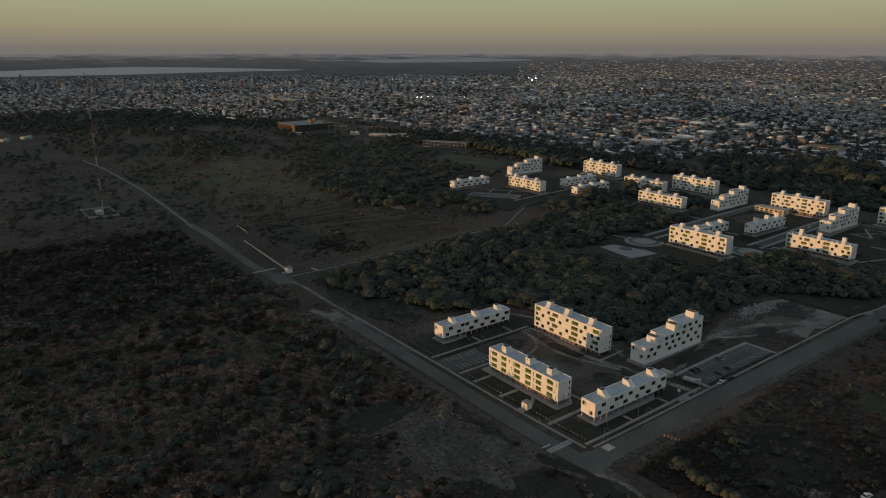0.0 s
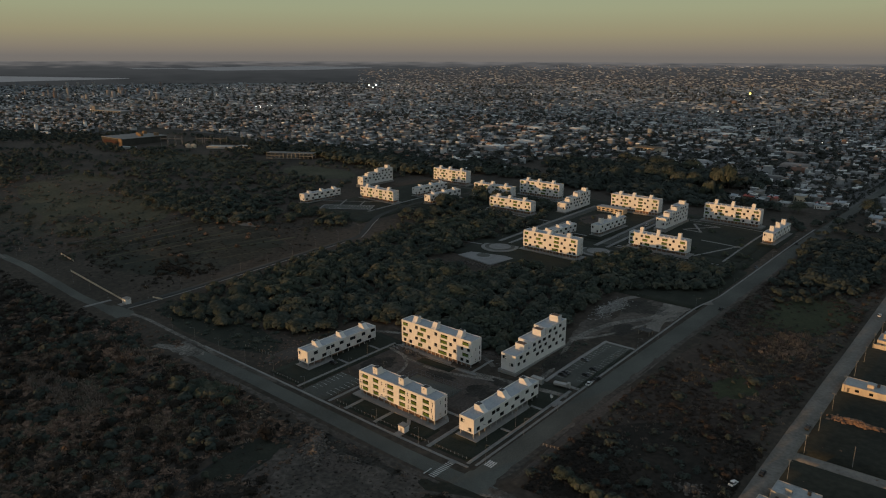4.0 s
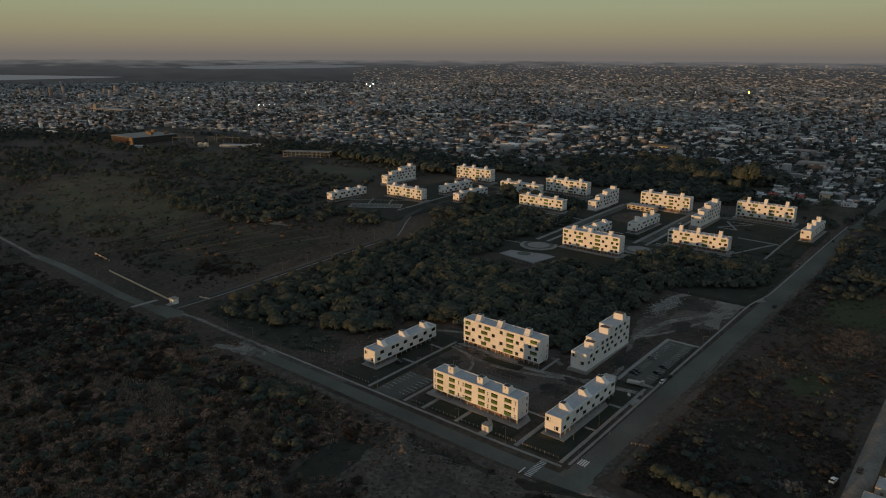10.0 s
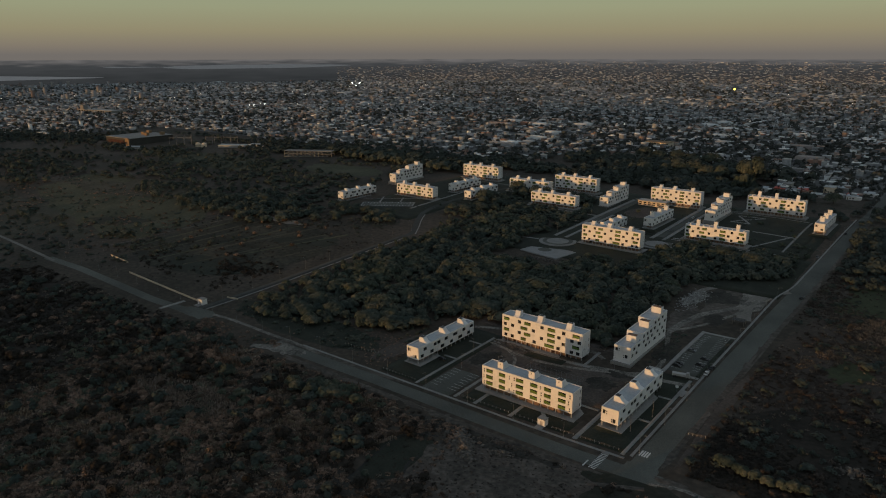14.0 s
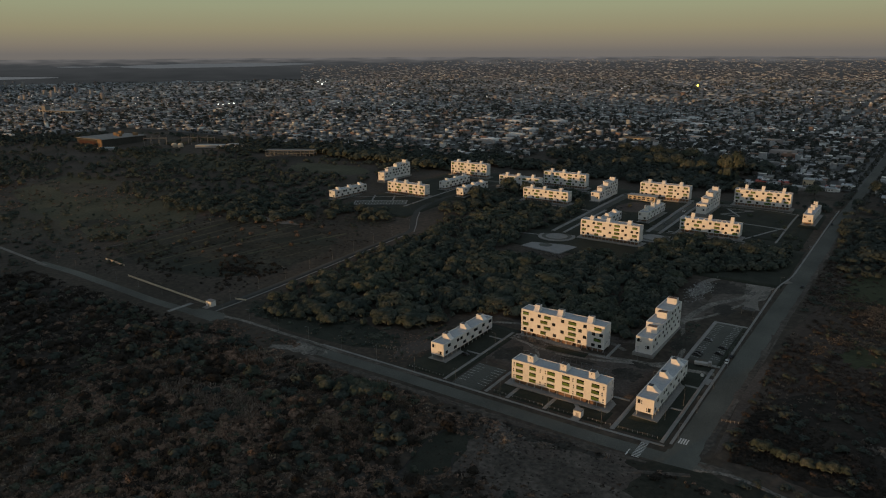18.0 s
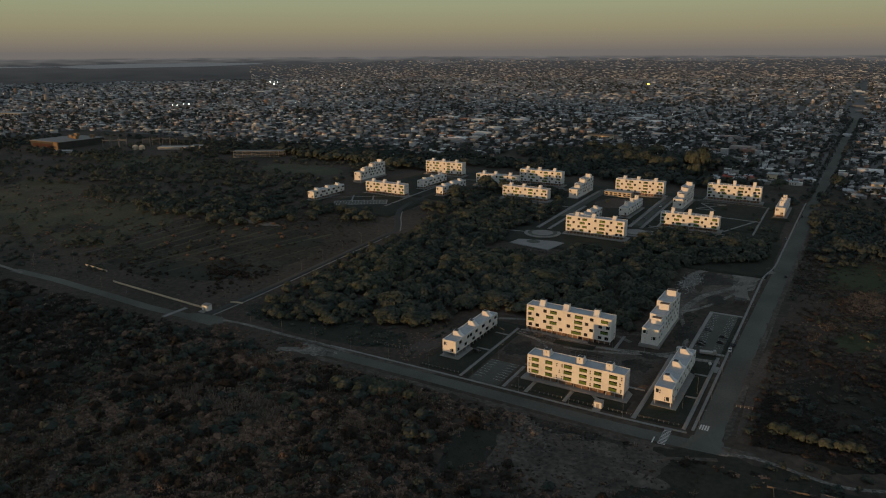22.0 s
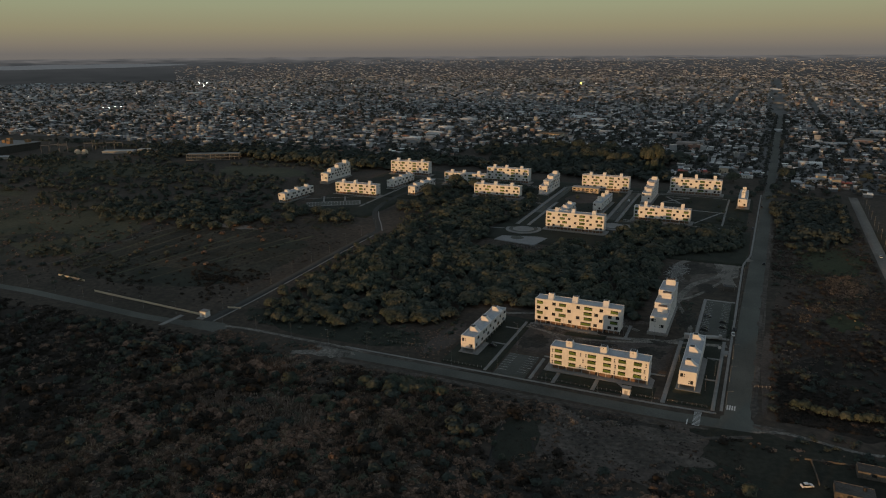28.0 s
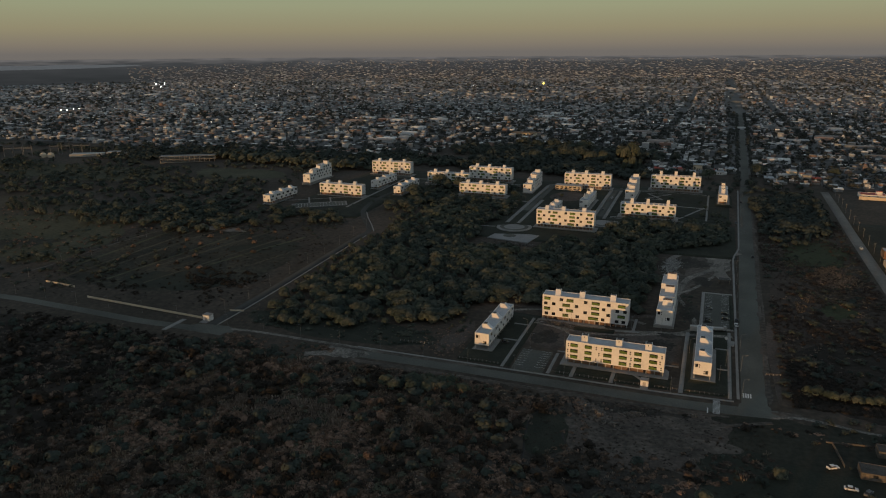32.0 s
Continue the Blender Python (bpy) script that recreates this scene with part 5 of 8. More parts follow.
def field_of(name, n, x0, y0, x1, y1, scale, mat, label, models, seed, test=None, clump=0.03, flat=0.82):
    rg = np.random.RandomState(seed)
    x, y = rg.uniform(x0, x1, n), rg.uniform(y0, y1, n)
    d = np.sin(x * clump + seed) * np.cos(y * clump * 1.3 + seed * 2) + 0.6 * np.sin(x * clump * 2.7 + y * clump * 2.1 + seed)
    ok = (d + rg.normal(0, 0.5, n) > -0.1) & ~((y > -33) & (y < -12) & (x < 50) & (x > -156)) & ~((y > -21) & (y < -12) & (x < -150) & (x > -240)) & ~((y > -30) & (y < -12) & (x < -225) & (x > -440))
    ok &= ~((x < -425) & (np.abs(y - np.interp(x, [-900, -816, -632, -520, -425], [-22, -14, -11.5, -15.5, -20.5])) < 5))
    for cx, cy, rx, ry in ((-3, -56, 34, 21), (4, -42, 40, 12), (-40, -66, 11, 24), (46, -24, 13, 9), (-165, -29, 10, 5), (60, -50, 40, 15)):
        ok &= ((x - cx) / rx) ** 2 + ((y - cy) / ry) ** 2 > 0.8 + rg.normal(0, 0.3, n)
    near_ = np.minimum(np.hypot(x - 188, y + 201), np.minimum(np.hypot(x - 125, y + 235), np.minimum(np.hypot(x - 62, y + 284), np.hypot(x - 12, y + 311))))
    ok &= ~((x > 112.5) & (x < 124)) & ((near_ > 185) | ((x < -66 + (y + 198) * 0.744) & (y > -206)))
    for cx, cy, rx, ry in ((86, 226, 22, 36), (85, 107, 10, 14)):
        ok &= ((x - cx) / rx) ** 2 + ((y - cy) / ry) ** 2 > 0.7 + rg.normal(0, 0.35, n)
    if test is not None:
        ok &= test(x, y)
    return grove(name, x[ok], y[ok], scale, mat, label, models, "scrub", rg, flat)


field_of("scrub", 12000, -420, -206, 112, -33, (0.5, 1.9), M_SHRUB, "brown and grey-green scrub bushes", TUFTS, 31, lambda x, y: x > -215)
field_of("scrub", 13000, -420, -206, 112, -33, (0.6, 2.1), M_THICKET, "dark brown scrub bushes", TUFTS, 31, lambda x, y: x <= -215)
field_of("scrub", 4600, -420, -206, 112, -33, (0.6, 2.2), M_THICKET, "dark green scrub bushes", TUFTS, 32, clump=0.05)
field_of("dry_grass", 3600, -400, -206, 60, -34, (0.7, 1.5), M_STRAW, "pale dry grass plumes", SPIKES, 33, clump=0.06)
field_of("scrub", 1300, -400, -206, 60, -34, (0.8, 2.2), M_RUST, "rust-brown dry shrubs", TUFTS, 34, clump=0.045)
field_of("scrub", 9000, -225, -200, -30, -33, (0.7, 2.0), M_SHRUB, "brown and grey-green scrub bushes", TUFTS, 70, clump=0.11)
field_of("scrub", 3600, -225, -190, -60, -36, (0.3, 0.75), M_STRAW, "pale seed heads and dry weeds", TUFTS, 75, clump=0.06)
field_of("scrub", 5200, -212, -200, -62, -36, (0.5, 1.2), M_SEED, "grey-brown seed heads over the scrub", TUFTS, 155, clump=0.05)
field_of("scrub", 1100, -192, -190, -72, -56, (0.2, 0.42), M_STRAW, "pale clumps of seed heads in the scrub", SHRUBS, 161, clump=0.07)
field_of("scrub", 2200, -205, -190, -70, -38, (0.9, 1.9), M_SEED, "tall grey-brown plumes in the scrub", SPIKES, 156, clump=0.05)
field_of("scrub", 500, -420, -150, 40, -36, (0.3, 0.8), M_THICKET, "rounded dark bushes in the scrub", BUSH, 76, clump=0.05)
field_of("scrub", 700, -760, -150, -420, 30, (0.3, 0.9), M_TREE, "rounded dark bushes in the far scrub", BUSH, 79, clump=0.03)
field_of("scrub", 1500, -300, -206, -60, -36, (0.5, 1.5), M_LEAF2, "rounded olive shrubs in the scrub", SHRUBS, 84, clump=0.07)
field_of("scrub", 1700, -420, -206, -40, -36, (0.5, 1.7), M_THICKET, "rounded dark shrubs in the scrub", SHRUBS, 85, clump=0.045)
field_of("scrub", 900, -300, -206, 20, -36, (0.5, 1.3), M_SHRUB, "rounded grey-brown shrubs in the scrub", SHRUBS, 86, clump=0.06)
field_of("scrub", 380, -300, -206, 10, -42, (0.45, 1.0), M_TREE, "large rounded dull green bushes in the scrub", BUSH, 150, clump=0.05, flat=1.05)
field_of("scrub", 620, -420, -206, -20, -42, (0.45, 1.05), M_THICKET, "large rounded dark bushes in the scrub", BUSH, 151, clump=0.04, flat=1.05)
field_of("scrub", 1500, -240, -206, -30, -42, (1.0, 2.4), M_SHRUB, "tall grey-brown stems and plumes", SPIKES, 152, clump=0.07)
field_of("scrub", 500, 50, -12, 112, 330, (0.5, 1.4), M_BRAMBLE, "rounded brown shrubs beside the avenue", SHRUBS, 87, clump=0.06)
field_of("scrub", 620, 50, -60, 112, 330, (0.5, 1.6), M_TREE, "rounded dark shrubs beside the avenue", SHRUBS, 88, clump=0.06)
field_of("scrub", 5200, 50, 55, 113, 330, (0.6, 1.7), M_BRAMBLE, "brown scrub beside the avenue", TUFTS, 35)
field_of("scrub", 5600, 53, -14, 113, 64, (0.6, 1.7), M_THICKET, "dark thicket beside the avenue", TUFTS, 153)
field_of("scrub", 1500, 64, 100, 108, 205, (0.5, 1.1), M_SEED, "pale brown plumes beside the avenue", SPIKES, 154, clump=0.09)
field_of("dry_grass", 900, 52, 20, 112, 250, (0.5, 1.0), M_STRAW, "pale dry grass beside the avenue", SPIKES, 36, clump=0.06)
field_of("scrub", 350, 52, 50, 113, 330, (0.6, 1.5), M_RUST, "rust-brown shrubs beside the avenue", TUFTS, 37)
field_of("scrub", 2400, -900, -170, -420, 150, (0.9, 2.4), M_SHRUB, "brown and grey-green scrub bushes", TUFTS, 38)
field_of("scrub", 1500, -900, -170, -420, 150, (0.9, 2.6), M_TREE, "dark green scrub bushes", TUFTS, 39)
field_of("scrub", 1300, -420, -8, -252, 200, (0.4, 1.2), M_THICKET, "low dark bushes in the fallow field", TUFTS, 40)
field_of("scrub", 260, -380, 10, -262, 70, (0.5, 1.3), M_THICKET, "rounded dark bushes in the fallow field", SHRUBS, 157, clump=0.05)
field_of("scrub", 150, -425, -2, -372, 60, (0.5, 1.6), M_LEAF, "dark bushes at the corner of the field", SHRUBS, 158, clump=0.06)
field_of("scrub", 420, -232, -34, -160, -20, (0.6, 1.8), M_SHRUB, "brown scrub beside the lane", TUFTS, 47)
field_of("scrub", 200, -232, -34, -165, -20, (0.6, 2.0), M_LEAF, "dark scrub beside the lane", TUFTS, 48)
field_of("scrub", 420, -236, -8, -104, 40, (0.35, 1.2), M_LEAF, "low grey-green shrubs before the wood", SHRUBS, 105, clump=0.09)
field_of("scrub", 500, -236, -8, -104, 30, (0.3, 0.9), M_SHRUB, "low dry weeds before the wood", TUFTS, 106, clump=0.09)


def west_country(x, y):
    meadow = ((x + 490) / 62) ** 2 + ((y - 345) / 24) ** 2 < 1
    grass = ((x + 590) / 150) ** 2 + ((y - 115) / 66) ** 2 < 1
    return ~meadow & ~grass & clear_of(x, y, 6) & ~((x > -430) & (y < 175)) & ~((y < 30) & (x > -700))


field_of("wood", 2100, -1000, 10, -385, 450, (0.4, 1.4), M_LEAF, "dark thickets and trees of the open country", TINY, 101, west_country, clump=0.016)
field_of("wood", 900, -700, 120, -385, 450, (0.4, 1.5), M_LEAF, "grey-green trees of the open country", BUSH, 102, west_country, clump=0.02)
field_of("scrub", 500, -425, 20, -250, 170, (0.25, 0.8), M_THICKET, "low dark bushes in the fallow field", SHRUBS, 103, clump=0.05)
field_of("scrub", 260, -350, 150, -272, 215, (0.4, 1.2), M_TREE, "dark bushes below the parking place", SHRUBS, 104, clump=0.06)
field_of("scrub", 500, -160, -12, -98, 24, (0.4, 1.0), M_SHRUB, "low brown bushes behind the pavement", TUFTS, 41)
field_of("scrub", 1500, 22, -120, 112, -38, (0.6, 1.7), M_BRAMBLE, "low dark brown scrub south of the corner", TUFTS, 142, clump=0.05)
field_of("scrub", 260, 22, -120, 112, -40, (0.4, 1.0), M_TREE, "rounded dark shrubs south of the corner", SHRUBS, 143, clump=0.05)
field_of("scrub", 500, 60, -120, 170, -33, (0.7, 1.8), M_LEAF, "dark bushes south of the corner", TUFTS, 42)
field_of("scrub", 500, 124, -60, 330, 330, (0.3, 0.8), M_SHRUB, "low dry weeds on the empty plots", TUFTS, 43)
for cx_, cy_, rx_, ry_, q_, sc_, mat_ in ((-95, -43, 13, 5, 22, (0.5, 0.85), M_LEAF2), (-128, -74, 9, 6, 9, (0.35, 0.7), M_LEAF2), (-118, -68, 8, 5, 6, (0.3, 0.6), M_SHRUB), (-176, -58, 16, 6, 14, (0.4, 0.75), M_SHRUB),
                                          (-205, -58, 14, 8, 9, (0.4, 0.8), M_TREE), (-232, -46, 12, 7, 9, (0.4, 0.9), M_TREE), (-255, -62, 18, 10, 12, (0.4, 0.9), M_TREE), (-150, -98, 14, 6, 8, (0.3, 0.65), M_SHRUB),
                                          (-200, -36, 26, 6, 16, (0.3, 0.7), M_TREE), (-300, -48, 30, 9, 18, (0.4, 0.9), M_TREE), (-360, -60, 36, 14, 18, (0.4, 0.9), M_TREE)):
    rg = np.random.RandomState(int(-cx_ * 3 - cy_))
    r_, a_ = np.sqrt(rg.uniform(0, 1, q_)), rg.uniform(0, 6.283, q_)
    grove("scrub", cx_ + rx_ * r_ * np.cos(a_), cy_ + ry_ * r_ * np.sin(a_), sc_, mat_, "tall thicket standing out of the scrub", LOWPOLY, "scrub", rg)
for cx_, cy_, rx_, ry_, sc_, mat_, mods, sd_, tx_ in ((-168, -47, 15, 5, (1.6, 3.0), M_STRAW, SPIKES, 91, "tall pale reed plumes in the scrub"), (-172, -52, 18, 8, (1.4, 3.0), M_SHRUB, SPIKES, 92, "tall brown reeds and shrubs"),
                                                (-94, -43, 12, 8, (1.4, 3.0), M_SHRUB, SPIKES, 93, "tall brown shrubs beside the street"), (-96, -42, 10, 6, (1.4, 2.6), M_STRAW, SPIKES, 94, "tall pale reed plumes in the scrub"),
                                                (-150, -86, 34, 10, (1.2, 2.4), M_STRAW, SPIKES, 95, "pale reed plumes in the scrub"), (-130, -92, 40, 14, (0.8, 2.0), M_SHRUB, TUFTS, 96, "rust-brown shrubs in the scrub"),
                                                (90, 172, 12, 24, (0.8, 1.5), M_STRAW, SPIKES, 97, "pale dry grass beside the street"), (-290, 46, 20, 6, (1.0, 2.2), M_THICKET, TUFTS, 98, "row of brown bushes in the field"),
                                                (-60, -60, 14, 5, (0.8, 1.6), M_STRAW, SPIKES, 99, "pale dry grass at the damp ground")):
    rg = np.random.RandomState(sd_)
    q_ = int(rx_ * ry_ * 0.8)
    r_, a_ = np.sqrt(rg.uniform(0, 1, q_)), rg.uniform(0, 6.283, q_)
    grove("scrub", cx_ + rx_ * r_ * np.cos(a_), cy_ + ry_ * r_ * np.sin(a_), sc_, mat_, tx_, mods, "scrub", rg)
for k, (x, y, s) in enumerate([(59.5, 0.6, 0.62), (63, -0.8, 0.75), (66.5, -1.6, 0.6), (69, -3.2, 0.72), (73, -3.6, 0.6), (77.5, -4.6, 0.78), (82, -4.2, 0.62), (85.5, -3.6, 0.72), (89, -3, 0.66), (-92, -46, 0.9), (-98, -49, 1.0), (-104, -50, 1.0), (-108, -46, 0.9),
                               (-112, -52, 0.95), (-118, -49, 0.8), (-62, -72, 0.5), (-46, -74, 0.4), (-40, -82, 0.45), (20, -92, 0.9), (30, -98, 0.8), (12, -104, 0.9), (40, -90, 0.8), (44, -70, 0.6), (-150, -62, 0.9), (-160, -60, 0.8)]):
    t = plant((2, 5, 1)[k % 3] if k < 9 else k, x, y, s, "olive green roadside bush in a row" if k < 9 else "bushy shrub in the scrub", "bushes in the scrub")

# ---------------------------------------------------------------- the town
BOXF = np.array([(4, 5, 6, 7), (0, 1, 5, 4), (1, 2, 6, 5), (2, 3, 7, 6), (3, 0, 4, 7)])


def boxes(name, x, y, w, d, h, z0, mat, label, category="houses"):
    n = len(x)
    sx, sy, sz = np.array([-1, 1, 1, -1] * 2) / 2, np.array([-1, -1, 1, 1] * 2) / 2, np.array([0] * 4 + [1] * 4)
    v = np.stack([x[:, None] + w[:, None] * sx, y[:, None] + d[:, None] * sy, z0[:, None] + h[:, None] * sz - 0.4 * (1 - sz)], -1).reshape(-1, 3)
    f = (np.arange(n)[:, None, None] * 8 + BOXF[None]).reshape(-1, 4)
    return soup(name, v, f, mat, label, category)


# The town's many paints, each shifted cooler to hold some distance haze.
M_TOWN = palette("town_paint", [(0.317, 0.331, 0.341), (0.174, 0.187, 0.204), (0.27, 0.238, 0.213), (0.634, 0.663, 0.684), (0.206, 0.221, 0.24), (0.238, 0.162, 0.133), (0.285, 0.303, 0.315), (0.143, 0.15, 0.163), (0.301, 0.272, 0.25), (0.475, 0.476, 0.481)], 0.85)
M_TOWNROOF = palette("town_roofs", [(0.342, 0.356, 0.378), (0.178, 0.186, 0.194), (0.491, 0.505, 0.527), (0.238, 0.127, 0.0891), (0.223, 0.226, 0.23), (0.832, 0.832, 0.832), (0.133, 0.131, 0.133), (0.402, 0.402, 0.402), (0.653, 0.669, 0.683), (0.297, 0.194, 0.149), (0.253, 0.255, 0.26), (0.127, 0.119, 0.116)], 0.5)
# Far house paints greyed and cooled: distance haze is put into these colours.
M_FAR_HAZED = palette("hazed_far_paint", [(0.266, 0.286, 0.303), (0.16, 0.175, 0.19), (0.346, 0.375, 0.402), (0.213, 0.2, 0.19), (0.585, 0.615, 0.637), (0.146, 0.161, 0.175), (0.253, 0.229, 0.22), (0.426, 0.443, 0.455)], 0.8)
M_TOWER = palette("tower_paint", [(0.2125, 0.2175, 0.2355), (0.1598, 0.1636, 0.1785), (0.255, 0.2393, 0.23), (0.17, 0.1357, 0.127), (0.2873, 0.288, 0.299)], 0.85)
PITCH = 104.0


def in_town(x, y):
    west = np.where(x > -1500, 440 + (x + 640) * 0.28, 200 + (x + 1500) * 0.96)
    edge = np.where(x > 60, 470, np.where(x > -62, 535, np.where(x > -330, 640, np.where(x > -640, 470, west))))
    return (y > edge) & ~((x > -1120) & (x < -560) & (y < 480))


def town_lots(rg, x0, x1, y0, y1, lot):
    out = []
    for bx in np.arange(math.floor(x0 / PITCH) * PITCH, x1, PITCH):
        for by in np.arange(math.floor(y0 / PITCH) * PITCH, y1, PITCH):
            lo, hi = 6.5, PITCH - 6.5
            for s in np.arange(lo + lot / 2, hi - lot / 3, lot):
                for k in range(4):
                    dd = rg.uniform(6, 10)
                    px, py = ((s, lo + dd), (s, hi - dd), (lo + dd, s), (hi - dd, s))[k]
                    if k > 1 and (s < 26 or s > PITCH - 26):
                        continue
                    out.append((bx + 40 + px + rg.uniform(-1, 1), by + py + rg.uniform(-1, 1), k))
            for _ in range(int(5 * 11 / lot)):
                out.append((bx + 40 + rg.uniform(30, 74), by + rg.uniform(30, 74), 0))
    o = np.array(out)
    return o[:, 0], o[:, 1], o[:, 2]


YX, YY = np.meshgrid(np.arange(-3900, 960, 60.0), np.arange(-420, 3960, 60.0))
YI = np.arange(YX.size).reshape(YX.shape)
YF = np.stack([YI[:-1, :-1], YI[:-1, 1:], YI[1:, 1:], YI[1:, :-1]], -1).reshape(-1, 4)
inner = (in_town(YX, YY) & (np.hypot(YX - 95, YY + 245) < 3990)).ravel()
YF = YF[inner[YF].all(1)]
soup("town_ground", np.stack([YX.ravel(), YY.ravel(), land(YX, YY).ravel() + 0.25], 1), YF, M_YARD, "pale streets and yards of the town", "ground", "structure")
rg = np.random.RandomState(77)
hx, hy, hk = town_lots(rg, -4000, 900, -500, 3900, 10.5)
az = np.arctan2(-(hx - 100), hy + 250)
rr = np.hypot(hx - 100, hy + 250)
ok = in_town(hx, hy) & (np.abs(hx - avenue_x(hy)) > 12.5) & (az < radians(97)) & (az > radians(-18)) & (rr < 3950) & (rg.uniform(0, 1, len(hx)) < 0.86)
hx, hy, hk, rr = hx[ok], hy[ok], hk[ok], rr[ok]
far_keep = (rr < 2100) | (rg.uniform(0, 1, len(hx)) < 0.8)
hx, hy, hk, rr = hx[far_keep], hy[far_keep], hk[far_keep], rr[far_keep]
near_house = np.argsort(hy + 0.22 * np.abs(hx - 20))[:290]
mask = np.zeros(len(hx), bool)
mask[near_house] = True
fx, fy, frr = hx[~mask], hy[~mask], rr[~mask]
n = len(fx)
w, d = rg.uniform(3.5, 9.5, n), rg.uniform(4, 9.5, n)
h = np.where(rg.uniform(0, 1, n) < 0.22, rg.uniform(4.8, 6.4, n), rg.uniform(2.4, 3.4, n))
h = np.where(rg.uniform(0, 1, n) < 0.006, rg.uniform(7, 12, n), h)
z0 = land(fx, fy)
# Houses past this distance take the palette with haze in its colours.
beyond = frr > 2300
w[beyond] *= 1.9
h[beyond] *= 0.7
boxes("town_houses", fx[beyond], fy[beyond], w[beyond], d[beyond], h[beyond], z0[beyond], M_FAR_HAZED, "far low houses of the town, distance haze put into their paints")
boxes("town_houses", fx[~beyond], fy[~beyond], w[~beyond], d[~beyond], h[~beyond], z0[~beyond], M_TOWN, "low houses of the town in many pale and dull paints")
nb = ~beyond
boxes("town_roofs", fx[nb], fy[nb], w[nb] + 0.5, d[nb] + 0.5, np.full(nb.sum(), 0.35), (z0 + h)[nb] + 0.01, M_TOWNROOF, "grey, white and reddish flat roofs of the town", "roofs")
pick = (rg.uniform(0, 1, n) < 0.3) & nb
boxes("town_tanks", fx[pick] + rg.uniform(-2, 2, pick.sum()), fy[pick] + rg.uniform(-2, 2, pick.sum()), rg.uniform(1.4, 4, pick.sum()), rg.uniform(1.4, 4, pick.sum()), rg.uniform(1.2, 2.8, pick.sum()),
      (z0 + h)[pick] + 0.3, M_TOWN, "roof rooms and water tanks of the town", "roof rooms")
# the furthest quarters, on the rising plain
n = 6400
a_, r_ = radians(1) * rg.uniform(-18, 46, n), 3960 + 640 * rg.uniform(0, 1, n) ** 1.7
ok = r_ < 4600 - np.clip(np.degrees(a_) - 30, 0, 40) * 14
a_, r_ = a_[ok], r_[ok]
n = len(a_)
boxes("far_houses", CX - r_ * np.sin(a_), CY + r_ * np.cos(a_), rg.uniform(5, 18, n), rg.uniform(4, 8, n), rg.uniform(0.7, 1.4, n), 4 + (r_ - 3950) / 870 * 131, M_FAR_HAZED, "pale specks of the furthest houses")
# larger sheds and downtown towers
n = 46
sx_, sy_ = rg.uniform(-700, 300, n), rg.uniform(600, 1150, n)
ok = in_town(sx_, sy_) & (np.abs(sx_ - avenue_x(sy_)) > 30)
sx_, sy_ = sx_[ok], sy_[ok]
n = len(sx_)
boxes("town_sheds", sx_, sy_, rg.uniform(14, 40, n), rg.uniform(10, 22, n), rg.uniform(4, 6, n), land(sx_, sy_), M_TOWNROOF, "broad pale and grey workshop roofs in the near town", "sheds")
n = 420
sx_, sy_ = rg.uniform(-3200, 800, n), rg.uniform(760, 3600, n)
ok = in_town(sx_, sy_)
sx_, sy_ = sx_[ok], sy_[ok]
n = len(sx_)
boxes("town_sheds", sx_, sy_, rg.uniform(12, 34, n), rg.uniform(10, 26, n), rg.uniform(4, 6.5, n), land(sx_, sy_), M_FAR_HAZED, "large pale sheds and workshops in the town", "sheds")
n = 170
a_, r_ = radians(1) * rg.uniform(60, 93, n), rg.uniform(2500, 3850, n)
bx_, by_ = 100 - r_ * np.sin(a_), -250 + r_ * np.cos(a_)
boxes("downtown_towers", bx_, by_, rg.uniform(6, 13, n), rg.uniform(6, 12, n), rg.uniform(10, 32, n) * rg.uniform(0.6, 1.0, n), land(bx_, by_), M_TOWER, "apartment towers of the distant centre", "towers")
n = 14
bx_, by_ = rg.uniform(-3000, 0, n), rg.uniform(1500, 3500, n)
boxes("downtown_towers", bx_, by_, rg.uniform(9, 14, n), rg.uniform(9, 14, n), rg.uniform(8, 14, n), land(bx_, by_), M_TOWER, "scattered taller buildings of the town", "towers")
# town trees
n = 44000
qx, qy = rg.uniform(-3900, 850, n), rg.uniform(-400, 3800, n)
rq = np.hypot(qx - 100, qy + 250)
aq = np.arctan2(-(qx - 100), qy + 250)
ok = in_town(qx, qy) & (rq < 3950) & (aq < radians(97)) & (aq > radians(-18)) & (rg.uniform(0, 1, n) < np.clip(1150 / rq, 0.16, 1) * (0.75 + 0.5 * np.sin(qx * 0.006) * np.cos(qy * 0.005)))
ok &= np.abs(qx - avenue_x(qy)) > 12
MICRO = [crown_leaves(140 + k, 3.2 + 0.4 * k, 5.0 + 0.7 * k, 0.1, 16, 3.4, 4) for k in range(5)]
MIDI = [crown_leaves(150 + k, 2.8 + 0.3 * k, 4.8 + 0.5 * k, 0.1, 34, 2.3, 5) for k in range(6)]
TRI_SETS += [MICRO, MIDI]
nearq = rq < 1500
grove("town_trees", qx[ok & nearq], qy[ok & nearq], (0.7, 1.5), M_TOWNTREE, "dark street and garden trees of the town", MIDI)
n = 13000
mx_, my_ = rg.uniform(-1700, 700, n), rg.uniform(150, 1500, n)
ok2 = in_town(mx_, my_) & (np.hypot(mx_ - 100, my_ + 250) < 1750) & (np.abs(mx_ - avenue_x(my_)) > 12)
grove("town_trees", mx_[ok2], my_[ok2], (0.45, 1.05), M_TOWNTREE, "small dark trees in the gardens of the town", MICRO)
